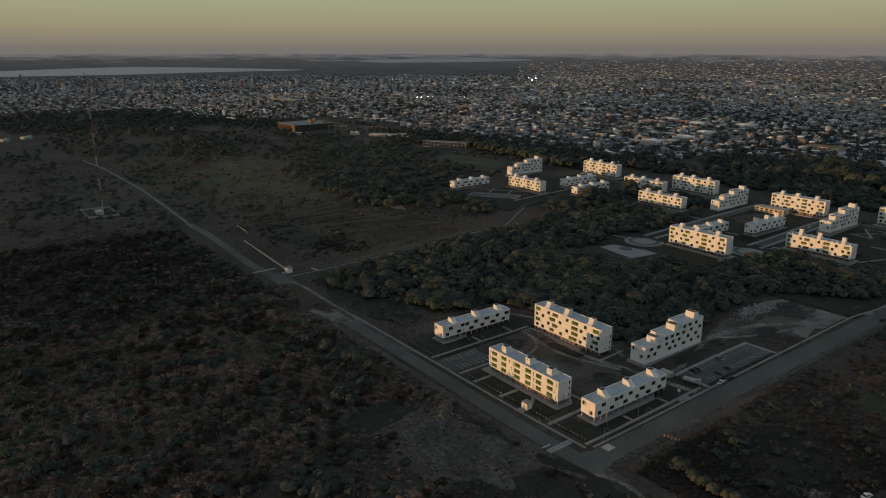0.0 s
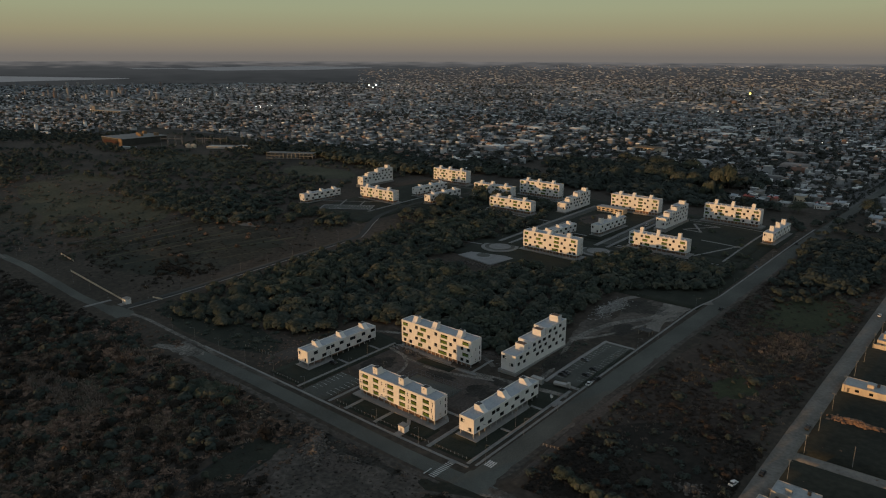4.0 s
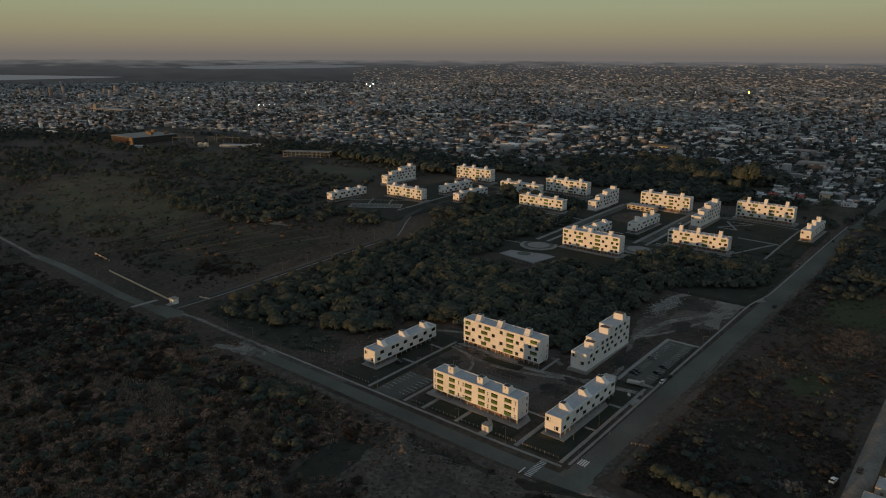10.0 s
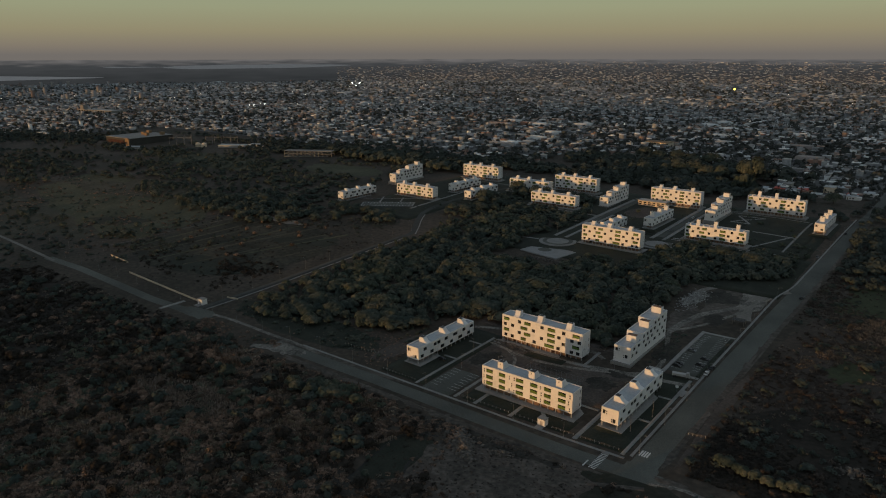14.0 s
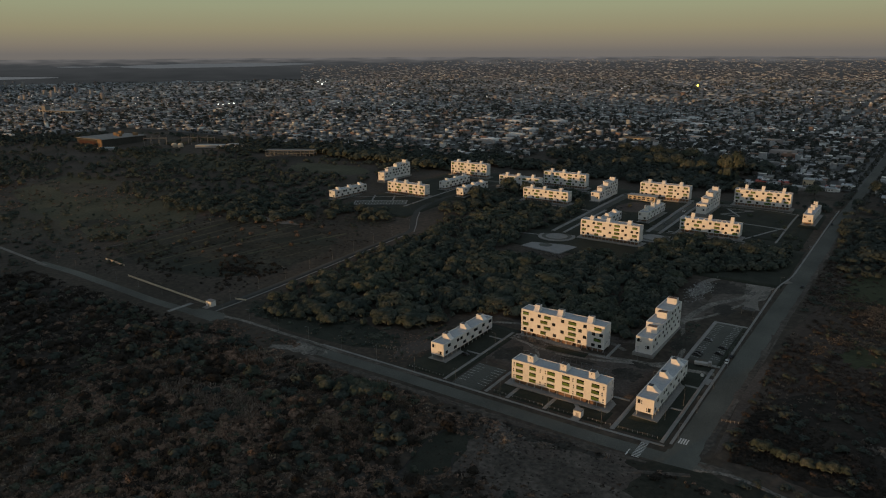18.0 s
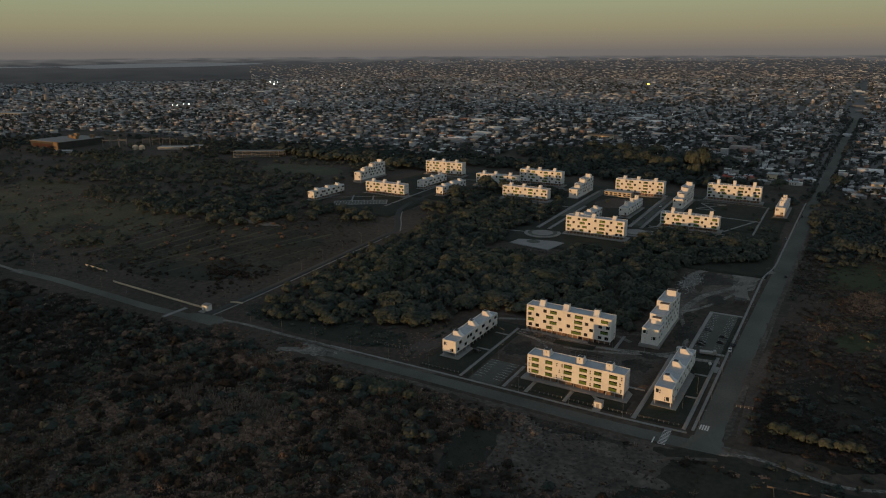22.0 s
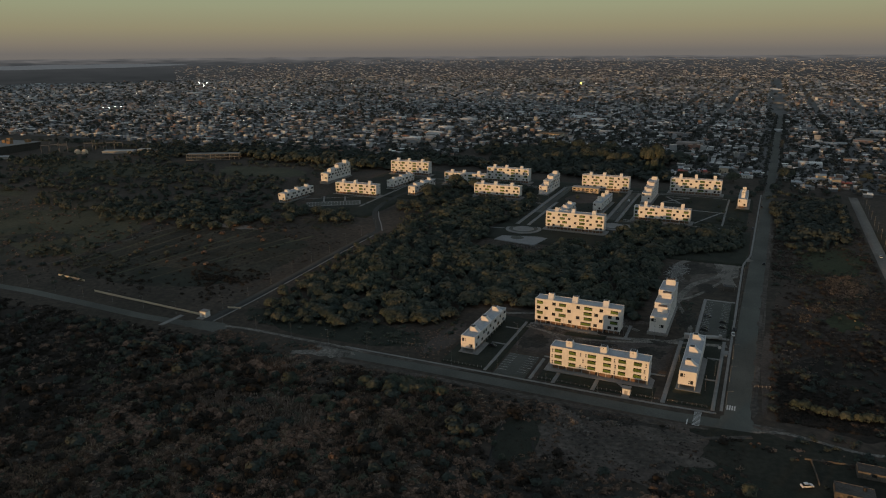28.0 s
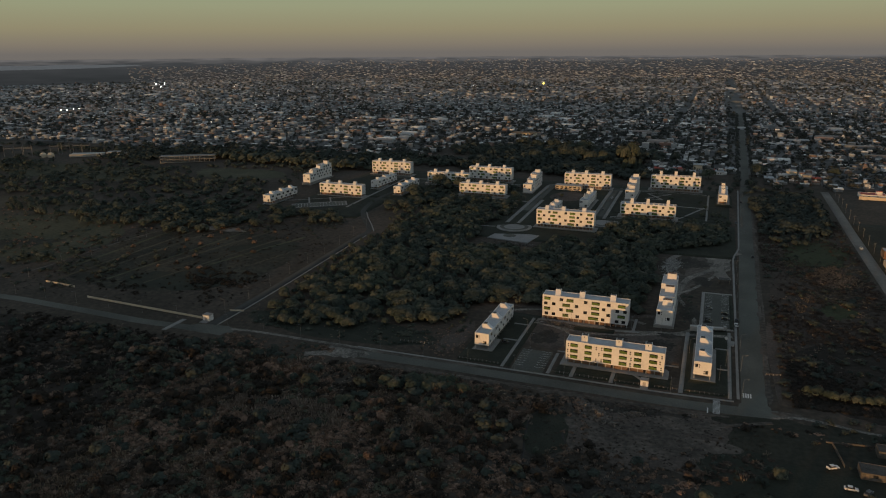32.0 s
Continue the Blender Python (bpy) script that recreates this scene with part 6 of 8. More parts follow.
grove("town_trees", qx[ok & ~nearq], qy[ok & ~nearq], (0.8, 1.7), M_TOWNTREE, "dark trees among the distant houses", MICRO)


n = 2600
qx, qy = rg.uniform(-420, 420, n), rg.uniform(470, 1000, n)
ok = in_town(qx, qy) & (np.abs(qx - avenue_x(qy)) > 12)
grove("town_trees", qx[ok], qy[ok], (0.5, 1.3), M_TOWNTREE, "dark garden trees among the near houses", MIDI)
ellipse_grove(-195, 565, 120, 62, 11, (1.3, 2.6), M_TREE, "deep belt of dark trees before the town", BUSH, seed=69, fill=0.7)
n = 190
ay_ = np.repeat(np.linspace(462, 1480, n // 2), 2) + rg.uniform(-4, 4, n)
ax_ = avenue_x(ay_) + np.tile([-8.0, 8.0], n // 2) + rg.uniform(-1.5, 1.5, n)
grove("town_trees", ax_, ay_, (0.6, 1.2), M_TOWNTREE, "dark street trees lining the avenue in the town", MIDI)
ellipse_grove(60, 440, 60, 34, 9, (0.6, 1.3), M_TREE, "dark trees between the flats and the houses", BUSH, seed=80, fill=0.5)
ellipse_grove(-150, 495, 150, 40, 9, (1.0, 2.2), M_TREE, "dense dark trees behind the flats", BUSH, seed=67, fill=0.8)
for k, (x, y, s, h) in enumerate(((-87, 566, 2.5, 5.0), (-94, 574, 2.0, 3.8), (-79, 572, 2.1, 4.2), (-128, 556, 3.0, 3.3), (-143, 562, 3.2, 3.4), (-158, 556, 2.8, 3.0), (-114, 562, 2.6, 3.0), (-190, 530, 2.6, 2.6), (-206, 536, 2.4, 2.6), (-172, 548, 2.4, 2.4),
                                  (-248, 352, 1.9, 2.2), (-238, 346, 2.0, 2.3), (-226, 351, 1.9, 2.1), (-214, 349, 1.7, 1.9), (-260, 316, 1.7, 1.9), (-257, 304, 1.8, 2.0), (-250, 296, 1.8, 1.9))):
    t = thing("tree", "tall dark green tree beside the northern flats", "tree", group="tall trees by the northern flats")
    t.matrix_basis = pose(x, y, gz(x, y), 0, 0, k * 67) @ Matrix.Diagonal((s, s, h, 1))
    tr, cw = TREE_KINDS[(k * 3) % 8]
    shared("trunk", tr, t)
    shared("crown", cw, t)


n = 2600
qx = rg.uniform(-1600, -330, n)
qy = np.where(qx > -640, 470, 440 + (qx + 640) * 0.28) + rg.normal(0, 34, n)
ok = clear_of(qx, qy, 4) & ~((qx > -880) & (qx < -730) & (qy < 420)) & ~((qx > -640) & (qy < 440))
grove("wood", qx[ok], qy[ok], (0.6, 1.6), M_TREE, "dark trees along the edge of the town", MIDI)
for x, y, w_, d_ in ((-1222, -49, 18, 9), (-1195, -85, 14, 8), (-1148, 139, 16, 9), (-1144, 178, 18, 9)):
    t = thing("shed", "low white shed at the edge of the town", "shed", x, y, gz(x, y), -50, group="sheds at the edge of the town")
    part("wall", MB().box(0, 0, -2, w_, d_, 3.6), M_COLUMN, t)
    part("roof", MB().prism([(-0.5, -0.5, 3.603), (w_ + 0.5, -0.5, 3.603), (w_ + 0.5, d_ + 0.5, 3.603), (-0.5, d_ + 0.5, 3.603)], [(-0.5, d_ / 2 - 0.2, 5.2), (w_ + 0.5, d_ / 2 - 0.2, 5.2), (w_ + 0.5, d_ / 2 + 0.2, 5.2), (-0.5, d_ / 2 + 0.2, 5.2)]), M_TIN, t)


def house_kind(k):
    """A small flat-roofed house: walls, roof slab, side room, tank, door, two windows."""
    rg = np.random.RandomState(300 + k)
    w, d, h = rg.uniform(8, 11), rg.uniform(8, 12), (3.2, 3.4, 6.2, 3.1, 3.3, 6.0)[k]
    wall_m = (M_PLASTER, M_WHITE, M_CREAM, M_BRICK, M_PLASTER, M_PLASTER)[k]
    roof_m = (M_TIN, M_ROOF, M_TIN, M_RED, M_ROOF, M_APRON)[k]
    t = thing("house", ("grey rendered house with a tin roof", "white rendered house with a grey flat roof", "two-storey cream house with a tin roof", "brown brick house with a red roof",
                        "pale rendered house with a flat roof", "two-storey grey house with a concrete roof")[k], "house", group="houses of the near town")
    walls = MB()
    hs = [(0.8, 1.7, -0.0, 2.1), (w - 3.6, w - 2.2, 1.0, 2.2), (w - 6.0, w - 4.8, 1.0, 2.2)]
    facade(walls, (0, 0, 0), (1, 0, 0), (0, -1, 0), w, -0.6, h, [(a, b, max(c, -0.55), e) for a, b, c, e in hs], 0.2)
    walls.box(0, 0.21, -0.6, w, d, h)
    ww = part("wall", walls, wall_m, t)
    part("door", MB().box(hs[0][0], 0.12, 0, hs[0][1], 0.17, 2.1), M_WOOD, ww)
    for a, b, c, e in hs[1:]:
        part("window", MB().box(a, 0.12, c, b, 0.16, e), M_GLASS, ww)
    part("roof", MB().prism([(-0.4, -0.5, h + 0.003), (w + 0.4, -0.5, h + 0.003), (w + 0.4, d + 0.3, h + 0.003), (-0.4, d + 0.3, h + 0.003)],
                            [(-0.4, -0.5, h + 0.15), (w + 0.4, -0.5, h + 0.15), (w + 0.4, d + 0.3, h + 0.6), (-0.4, d + 0.3, h + 0.6)]), roof_m, t)
    part("side_room", MB().box(w + 0.003, 1.5, -0.6, w + 3.6, d - 2, 2.7), wall_m, t)
    part("water_tank", MB().tube((w * 0.3, d * 0.6, h + 0.3), (w * 0.3, d * 0.6, h + 1.7), 0.6, 0.6, 10), M_DARK if k % 2 else M_COLUMN, t)
    return t


KINDS = [house_kind(k) for k in range(6)]
used = set()
for i in near_house:
    k = int(rg.randint(6))
    x, y = float(hx[i]), float(hy[i])
    m = pose(x - 5, y - 5, gz(x, y), 0, 0, float(rg.choice([0, 0, 0, 90, -90, 4])))
    if k not in used:
        used.add(k)
        KINDS[k].matrix_basis = m
    else:
        copy_thing(KINDS[k], m)

for k, x, y, a in ((1, -64, 520, 0), (3, -50, 530, 4), (0, -38, 522, 0), (3, -30, 538, 0), (1, -20, 546, 90), (2, -8, 552, 0), (4, -2, 574, 0), (1, 16, 530, 0), (3, 24, 540, 90), (1, 27, 556, 0),
                   (4, 66, 506, 0), (1, 82, 532, 0), (2, 90, 540, 0), (3, 96, 488, 0), (1, 110, 562, 4), (0, 74, 486, 0), (3, 122, 520, 90), (5, 104, 520, 0), (0, -14, 520, 0), (5, -46, 548, 0)):
    copy_thing(KINDS[k], pose(x, y, gz(x, y), 0, 0, a))

# great trees before the town
for k, (x, y, s, q) in enumerate(((-72, 500, 2.0, 4.4), (-66, 506, 1.6, 3.4), (-80, 506, 1.5, 3.0), (-215, 636, 3.0, 2.6), (-194, 648, 3.2, 2.8), (-172, 636, 2.8, 2.4), (-152, 652, 3.0, 2.5), (-238, 650, 2.8, 2.3), (-130, 630, 2.6, 2.2), (-250, 560, 2.4, 2.0),
                                  (-180, 520, 2.2, 1.8), (-130, 500, 2.2, 1.7), (-100, 520, 2.0, 1.8), (-210, 505, 2.2, 1.7), (10, 500, 1.8, 1.7), (62, 540, 2.0, 1.9), (50, 470, 1.6, 1.5), (140, 560, 2.2, 2.0))):
    t = plant(k, x, y, 1.0, "very large dark broad-crowned tree before the town", "great trees before the town")
    t.matrix_basis = pose(x, y, gz(x, y), 0, 0, k * 71) @ Matrix.Diagonal((s, s, q, 1))

# ---------------------------------------------------------------- paths, parking, courts
for x0, x1, y0, y1 in ((-41.2, -39.4, -13.5, -2), (-23, -21.2, -13.5, -2), (7.2, 9.2, -13.5, 55), (27.6, 29.2, -13.5, 61), (21.8, 27.6, 14.6, 16), (21.8, 27.6, 38, 39.4), (-82, -72.8, 18, 19.4), (-82, -72.8, 40, 41.4),
                       (-74.4, -72.8, -13.5, 52), (-52, -50.4, -13.5, 10), (-52, 6, 12, 13.4), (-72, -16, 47.6, 49.2), (-20, -18.4, 49, 66)):
    sheet("path", steps(x0, x1, 3), steps(y0, y1, 3), 0.12, M_CONC, "narrow concrete footpath across the lawns", "path")
ribbon("path", [(-6, -11.5), (-9, -6), (-13, -1.9)], 1.6, 0.13, M_CONC, "diagonal concrete footpath", "path")
sheet("parking", steps(-69, -53.5, 4), steps(-15.9, 10, 4), 0.10, M_ASPHALT, "small asphalt parking place with marked bays", "parking place")
sheet("parking", steps(15.3, 28.8, 4), steps(66, 120, 4), 0.12, M_ASPHALT, "asphalt parking place with marked bays beside the avenue", "parking place")
FAR_PARK = pose(-351, 238.5, 0, 0, 0, 32)


def marking_corners(x0, y0, x1, y1, lift):
    z = [gz(x, y) + lift for x, y in ((x0, y0), (x1, y0), (x1, y1), (x0, y1))]
    return [(x0, y0, z[0]), (x1, y0, z[1]), (x1, y1, z[2]), (x0, y1, z[3])]


def markings(name, rects, lift, label):
    v = np.array([p for r in rects for p in marking_corners(*r, lift)])
    return soup(name, v, quads(len(v)), M_PAINT, label, "road marking", "structure")


markings("bay_marking", [(-68.8, y, -64.2, y + 0.16) for y in np.arange(-9, 10, 2.6)] + [(-58.6, y, -53.8, y + 0.16) for y in np.arange(-9, 10, 2.6)], 0.12, "white painted bay lines")
markings("bay_marking", [(15.6, y, 19.4, y + 0.16) for y in np.arange(70, 119, 2.6)] + [(24.4, y, 28.6, y + 0.16) for y in np.arange(72, 119, 2.6)], 0.14, "white painted bay lines")


def slab_on(m, x0, y0, x1, y1, lift, mat, name, label, category, n=8):
    """A strip laid on the ground, turned by the pose m."""
    X, Y = np.meshgrid(np.linspace(x0, x1, n), np.linspace(y0, y1, 3))
    q = [m @ Vector((a, b, 0)) for a, b in zip(X.ravel(), Y.ravel())]
    v = np.array([(p.x, p.y, gz(p.x, p.y) + lift) for p in q])
    k = np.arange(3 * n).reshape(3, n)
    return soup(name, v, np.stack([k[:-1, :-1], k[:-1, 1:], k[1:, 1:], k[1:, :-1]], -1).reshape(-1, 4), mat, label, category, "structure")


slab_on(FAR_PARK, 0, -14, 48, 0, 0.30, M_ASPHALT, "parking", "asphalt parking place by the northern flats", "parking place")
for a, b, c, d in ((0, 0, 48, 1.5), (0, -15, 48, -13.6), (-1.5, -15, 0, 1.5), (48, -15, 49.5, 1.5), (-20, 16, 60, 17.4), (14, 1.5, 15.6, 24), (34, 1.5, 35.6, 20)):
    slab_on(FAR_PARK, a, b, c, d, 0.36, M_CONC, "kerb" if c - a > 40 or d - b > 15.5 and a < 0 else "path", "pale concrete kerb and path round the parking place", "kerb")
for x in np.arange(1.5, 47, 2.9):
    slab_on(FAR_PARK, x, -5.2, x + 0.25, -0.2, 0.33, M_PAINT, "bay_marking", "white painted bay line", "road marking", 2)
    slab_on(FAR_PARK, x, -13.4, x + 0.25, -8.6, 0.33, M_PAINT, "bay_marking", "white painted bay line", "road marking", 2)
markings("zebra_crossing", [(x, -10.6, x + 0.6, -6.4) for x in np.arange(33.6, 37.4, 0.95)], 0.06, "white zebra stripes across the avenue")
markings("zebra_crossing", [(21.6, y, 24.5, y + 0.42) for y in np.arange(-28.2, -17.6, 1.05)], 0.07, "worn white zebra stripes across the street")
sheet("ramp", steps(21.6, 24.4, 1.4), steps(-17, -14.8, 1.1), 0.18, M_CONC, "pale concrete ramp at the corner", "ramp")
markings("stop_line", [(19.4, -28.6, 19.9, -24.0)], 0.06, "white stop line")
sheet("planting_strip", steps(28.9, 30.5, 1.6), steps(66, 120, 4), 0.2, M_LAWN, "dark planted strip between parking place and avenue", "planting strip")
def among_flats(x, y):
    return clear_of(x, y, 1.0) & ~((x > -148) & (x < -132) & (y > 240)) & ~((x > -83) & (x < -67) & (y > 278)) & (np.hypot(x + 135, y - 231) > 16) & (np.hypot(x + 70, y - 268) > 16)


field_of("hedge", 900, -350, 200, 32, 420, (0.3, 0.9), M_TREE, "low bushes and weeds among the northern flats", SHRUBS, 159, among_flats, clump=0.05)
field_of("hedge", 110, -300, 250, 32, 425, (0.35, 0.8), M_LEAF2, "small trees among the northern flats", BUSH, 160, among_flats, clump=0.04, flat=1.0)
field_of("hedge", 150, 28.6, 64, 31, 104, (0.5, 1.0), M_LEAF, "dark low bushes in the planted strip", TUFTS, 81)
field_of("hedge", 120, 2.5, 66, 8.5, 112, (0.5, 1.3), M_LEAF, "dark low bushes beside the stepped flats", TUFTS, 82)
field_of("hedge", 260, -70, 15, 4, 46, (0.25, 0.6), M_SHRUB, "low weeds on the courtyard earth", TUFTS, 83)
for x0, x1, y0, y1 in ((13.4, 30.6, 120, 121.9), (13.4, 15.25, 62, 120), (23.5, 30.6, 63.6, 65.4)):
    sheet("kerb", steps(x0, x1, 3), steps(y0, y1, 3), 0.22, M_KERB, "pale concrete kerb of the parking place", "kerb")
sheet("ramp", steps(-265, -262, 1.5), steps(-30, -13, 3), 0.10, M_CONC, "pale concrete strip across the street", "ramp")


def disc(name, cx, cy, r, lift, mat, label, category, squash=1.0):
    a = np.linspace(0, 2 * np.pi, 40, endpoint=False)
    mb = MB()
    z = gz(cx, cy)
    base = [(cx + r * math.cos(q), cy + r * squash * math.sin(q), z - 0.6) for q in a]
    mb.prism(base, [(x, y, z + lift) for x, y, _ in base])
    ob = new(name, mb.mesh(name, mat))
    return tagged(ob, label, category, "", "structure")


M_PALE = material("pale_concrete", [(0.1794, 0.1833, 0.1833), (0.2418, 0.2457, 0.2457), (0.2886, 0.2886, 0.2847)], 0.85, (0.15, 1.2), 0.15)
court = new("sports_court", MB().box(-17, -12, -1.0, 17, 12, 0.12).mesh("sports_court", M_PALE))
court.matrix_basis = pose(-128, 203.5, gz(-128, 203) + 0.25, 0, 0, -9)
tagged(court, "pale concrete sports court", "court", "", "structure")
disc("court_circle", -131.5, 205, 5.2, 0.42, M_ASPHALT, "dark painted circle on the court", "court", 0.9)
for cx, cy in ((-135, 231), (-70, 268)):
    disc("plaza", cx, cy, 14.5, 0.30, M_CONC, "round concrete plaza", "plaza")
    disc("plaza_ring", cx, cy, 11.8, 0.34, M_ASPHALT, "dark paved ring of the plaza", "plaza")
    disc("plaza_core", cx, cy, 8.6, 0.38, M_CONC, "pale paved centre of the plaza", "plaza")
for x0, x1, y0, y1 in ((-143, -136.5, 244, 405), (-78, -71.5, 281, 400), (-343, -160, 382, 388), (-146, -20, 402, 407)):
    sheet("road", steps(x0, x1, 3.3), steps(y0, y1, 4), 0.05, M_ASPHALT, "narrow asphalt street between the northern flats", "road")
for x0, x1, y0, y1 in ((-146.4, -143, 244, 400), (-136.5, -133.6, 244, 332), (-81.4, -78, 281, 398), (-71.5, -68.6, 281, 398), (-300, -297.6, 246, 380), (-345, -300, 286, 288), (-218, -146, 320, 322.4), (-222, -170, 390, 392.4), (-66, 12, 290, 292), (-20, 11, 340, 342), (-268, -222, 360, 362.4), (-112, -80, 300, 302), (-258, -190, 316, 317.6), (-200, -150, 294, 295.6), (11, 12.6, 300, 400), (-52, 10, 398, 399.6), (-66, -6, 286, 287.4)):
    sheet("path", steps(x0, x1, 3), steps(y0, y1, 4), 0.13, M_CONC, "pale concrete footpath among the flats", "path")
for pts in ([(-44, 388), (-28, 362)], [(-44, 364), (-22, 388)], [(-44, 388), (-22, 388)], [(-44, 364), (-28, 362)], [(-10, 300), (12, 350)], [(-150, 228), (-176, 224), (-190, 214)]):
    ribbon("path", pts, 1.8, 0.14, M_CONC, "slanting concrete footpath", "path")
patch("dirt_patch", -116, 356, 17, 24, 0.07, M_REDDIRT, "reddish bare earth in the court of the flats", "bare earth", 61, 0.1)
patch("dirt_patch", -106, 14, 7, 22, 0.05, M_REDDIRT, "trodden earth behind the flats", "bare earth", 62, 0.2)
ribbon("dirt_road", [(-72, 46), (-60, 44), (-44, 40), (-24, 43), (-10, 47), (4, 52), (12, 60), (10, 78), (4, 96), (-2, 114), (2, 134)], 4.0, 0.085, M_TRACK, "pale trodden track winding round the flats", "track", wob=0.6)
ribbon("dirt_road", [(-48, 14), (-46, 26), (-50, 38), (-62, 45)], 3.0, 0.075, M_TRACK, "faint wheel track over the courtyard", "track", wob=0.7)
ribbon("dirt_road", [(-100, 52), (-88, 60), (-74, 66), (-52, 68), (-26, 68), (-14, 60)], 4.0, 0.08, M_TRACK, "pale trodden track behind the flats", "track", wob=0.6)
sheet("lawn", steps(-50, -28.5, 4), steps(43, 48.6, 2.8), 0.16, M_LAWN, "dark planted bed before the flats", "lawn")
for cx_, cy_, rx_, ry_, sd_ in ((-62, 28, 9, 12, 301), (-30, 38, 12, 4, 302), (-4, 36, 8, 9, 303), (-14, 16, 8, 3, 304), (8, 84, 5, 16, 305), (-2, 48, 6, 4, 306)):
    patch("dirt_patch", cx_, cy_, rx_, ry_, 0.09, M_WEED, "dark weedy patch in the courtyard earth", "bare earth", sd_, 0.5)
patch("dirt_patch", -60, 70, 50, 6, 0.05, M_REDDIRT, "trodden earth behind the flats", "bare earth", 63, 0.3)
for a, b, w in (((-148, -29.6), (28, -29.8), 2.6), ((43.4, -8), (49.8, 430), 2.6)):
    ribbon("verge", [a, ((a[0] + b[0]) / 2, (a[1] + b[1]) / 2), b], w, 0.055, M_WORN, "dusty ragged verge of the street", "verge", wob=0.95)
for k in range(26):
    vx, vy = ((-140 + k * 13, -30.6) if k < 13 else (avenue_x(-6 + (k - 13) * 24) + 6.0, -6 + (k - 13) * 24))
    patch("dirt_patch", vx, vy, *((6, 2.2) if k < 13 else (1.8, 9)), 0.06, M_WORN if k % 3 else M_REDDIRT, "worn earth at the edge of the asphalt", "bare earth", 400 + k, 0.6)


# ---------------------------------------------------------------- lamps, fences, small buildings
def street_lamp(h=7.6, arms=1, reach=1.7):
    t = thing("street_lamp", "slim grey street lamp with a bent arm" if arms == 1 else "grey street lamp with two arms", "street lamp", group="street lamps")
    part("foot", MB().tube((0, 0, -0.5), (0, 0, 0.35), 0.16, 0.14, 8), M_CONC, t)
    part("pole", MB().tube((0, 0, 0.3), (0, 0, h), 0.07, 0.045, 8), M_STEEL, t)
    for s in (1, -1)[:arms]:
        part("arm", MB().tube((0, 0, h - 0.05), (0, -s * reach, h + 0.35), 0.05, 0.04, 6), M_STEEL, t)
        hd = part("lamp_head", MB().prism([(-0.16, -s * (reach - 0.1), h + 0.3), (0.16, -s * (reach - 0.1), h + 0.3), (0.13, -s * (reach + 0.7), h + 0.42), (-0.13, -s * (reach + 0.7), h + 0.42)],
                                          [(-0.14, -s * (reach - 0.1), h + 0.45), (0.14, -s * (reach - 0.1), h + 0.45), (0.1, -s * (reach + 0.7), h + 0.5), (-0.1, -s * (reach + 0.7), h + 0.5)]), M_STEEL, t)
    return t


lamp = street_lamp()
first = True
for x, y, r in [(x, -14.4, 0) for x in np.arange(-232, 20, 23.6)] + [(np.interp(y, [q[1] for q in WALKWAY], [q[0] for q in WALKWAY]) + 1.6, y, 90) for y in np.arange(-9, 440, 25.5)] + [(x, -12.5, 0) for x in np.arange(-425, -262, 26)] \
        + [(-248.2, y, -90) for y in np.arange(4, 190, 23)] + [(x, 2.0, 0) for x in np.arange(-790, -430, 34)] + [(-437, -6, 90), (-421, 15, 90), (-422, 43, 90), (-418, 66, 90), (-417, 91, 90), (-409, 113, 90), (-408, 137, 90)] + [(-20, 48, 180), (-52, 47, 180), (-66, 12, 90), (10, 30, 90), (26.8, 20, -90), (24, 4, 0), (-72, 30, -90), (-50, 20, 90), (-5, 52, 0), (14, 60, 0)] \
        + [(-146, y, -90) for y in np.arange(250, 400, 30)] + [(-69, y, 90) for y in np.arange(285, 400, 28)] + [(x, 400.6, 180) for x in np.arange(-330, -150, 36)]:
    m = pose(float(x), float(y), gz(x, y), 0, 0, r)
    if first:
        lamp.matrix_basis, first = m, False
    else:
        copy_thing(lamp, m)


def utility_pole():
    t = thing("utility_pole", "thin pale grey utility pole beside the street", "utility pole", group="utility poles")
    part("pole", MB().tube((0, 0, -0.5), (0, 0, 8.2), 0.11, 0.07, 8), M_POLE, t)
    part("crossarm", MB().box(-0.8, -0.05, 7.5, 0.8, 0.05, 7.62), M_POLE, t)
    return t


up = utility_pole()
up.matrix_basis = pose(124.2, -20, gz(124.2, -20))
for y in np.arange(3, 440, 21.5):
    copy_thing(up, pose(124.2, float(y), gz(124.2, y)))
for x in np.arange(140, 330, 26):
    copy_thing(up, pose(float(x), 68.5, gz(x, 68.5), 0, 0, 90))


M_FADED = material("faded_red_paint", [(0.16, 0.055, 0.045), (0.24, 0.085, 0.068)], 0.7, (0.5, 3), 0.05)


def fence(x0, y0, x1, y1, gap, h, label):
    ln, a = math.hypot(x1 - x0, y1 - y0), math.degrees(math.atan2(y1 - y0, x1 - x0))
    z0, z1 = gz(x0, y0), gz(x1, y1)
    t = thing("fence", label, "fence", x0, y0, z0, a)
    n = max(2, int(ln / gap) + 1)
    post = MB().box(-0.08, -0.08, -0.5, 0.08, 0.08, h).mesh("post", M_COLUMN)
    for i in range(n):
        shared("post", post, t, ln * i / (n - 1), 0, (z1 - z0) * i / (n - 1))
    for z in (h * 0.45, h * 0.85):
        part("rail", MB().prism([(0, -0.12, z), (ln, -0.12, z + z1 - z0), (ln, -0.08, z + z1 - z0), (0, -0.08, z)],
                                [(0, -0.12, z + 0.12), (ln, -0.12, z + 0.12 + z1 - z0), (ln, -0.08, z + 0.12 + z1 - z0), (0, -0.08, z + 0.12)]), M_RUBBLE, t)
    return t


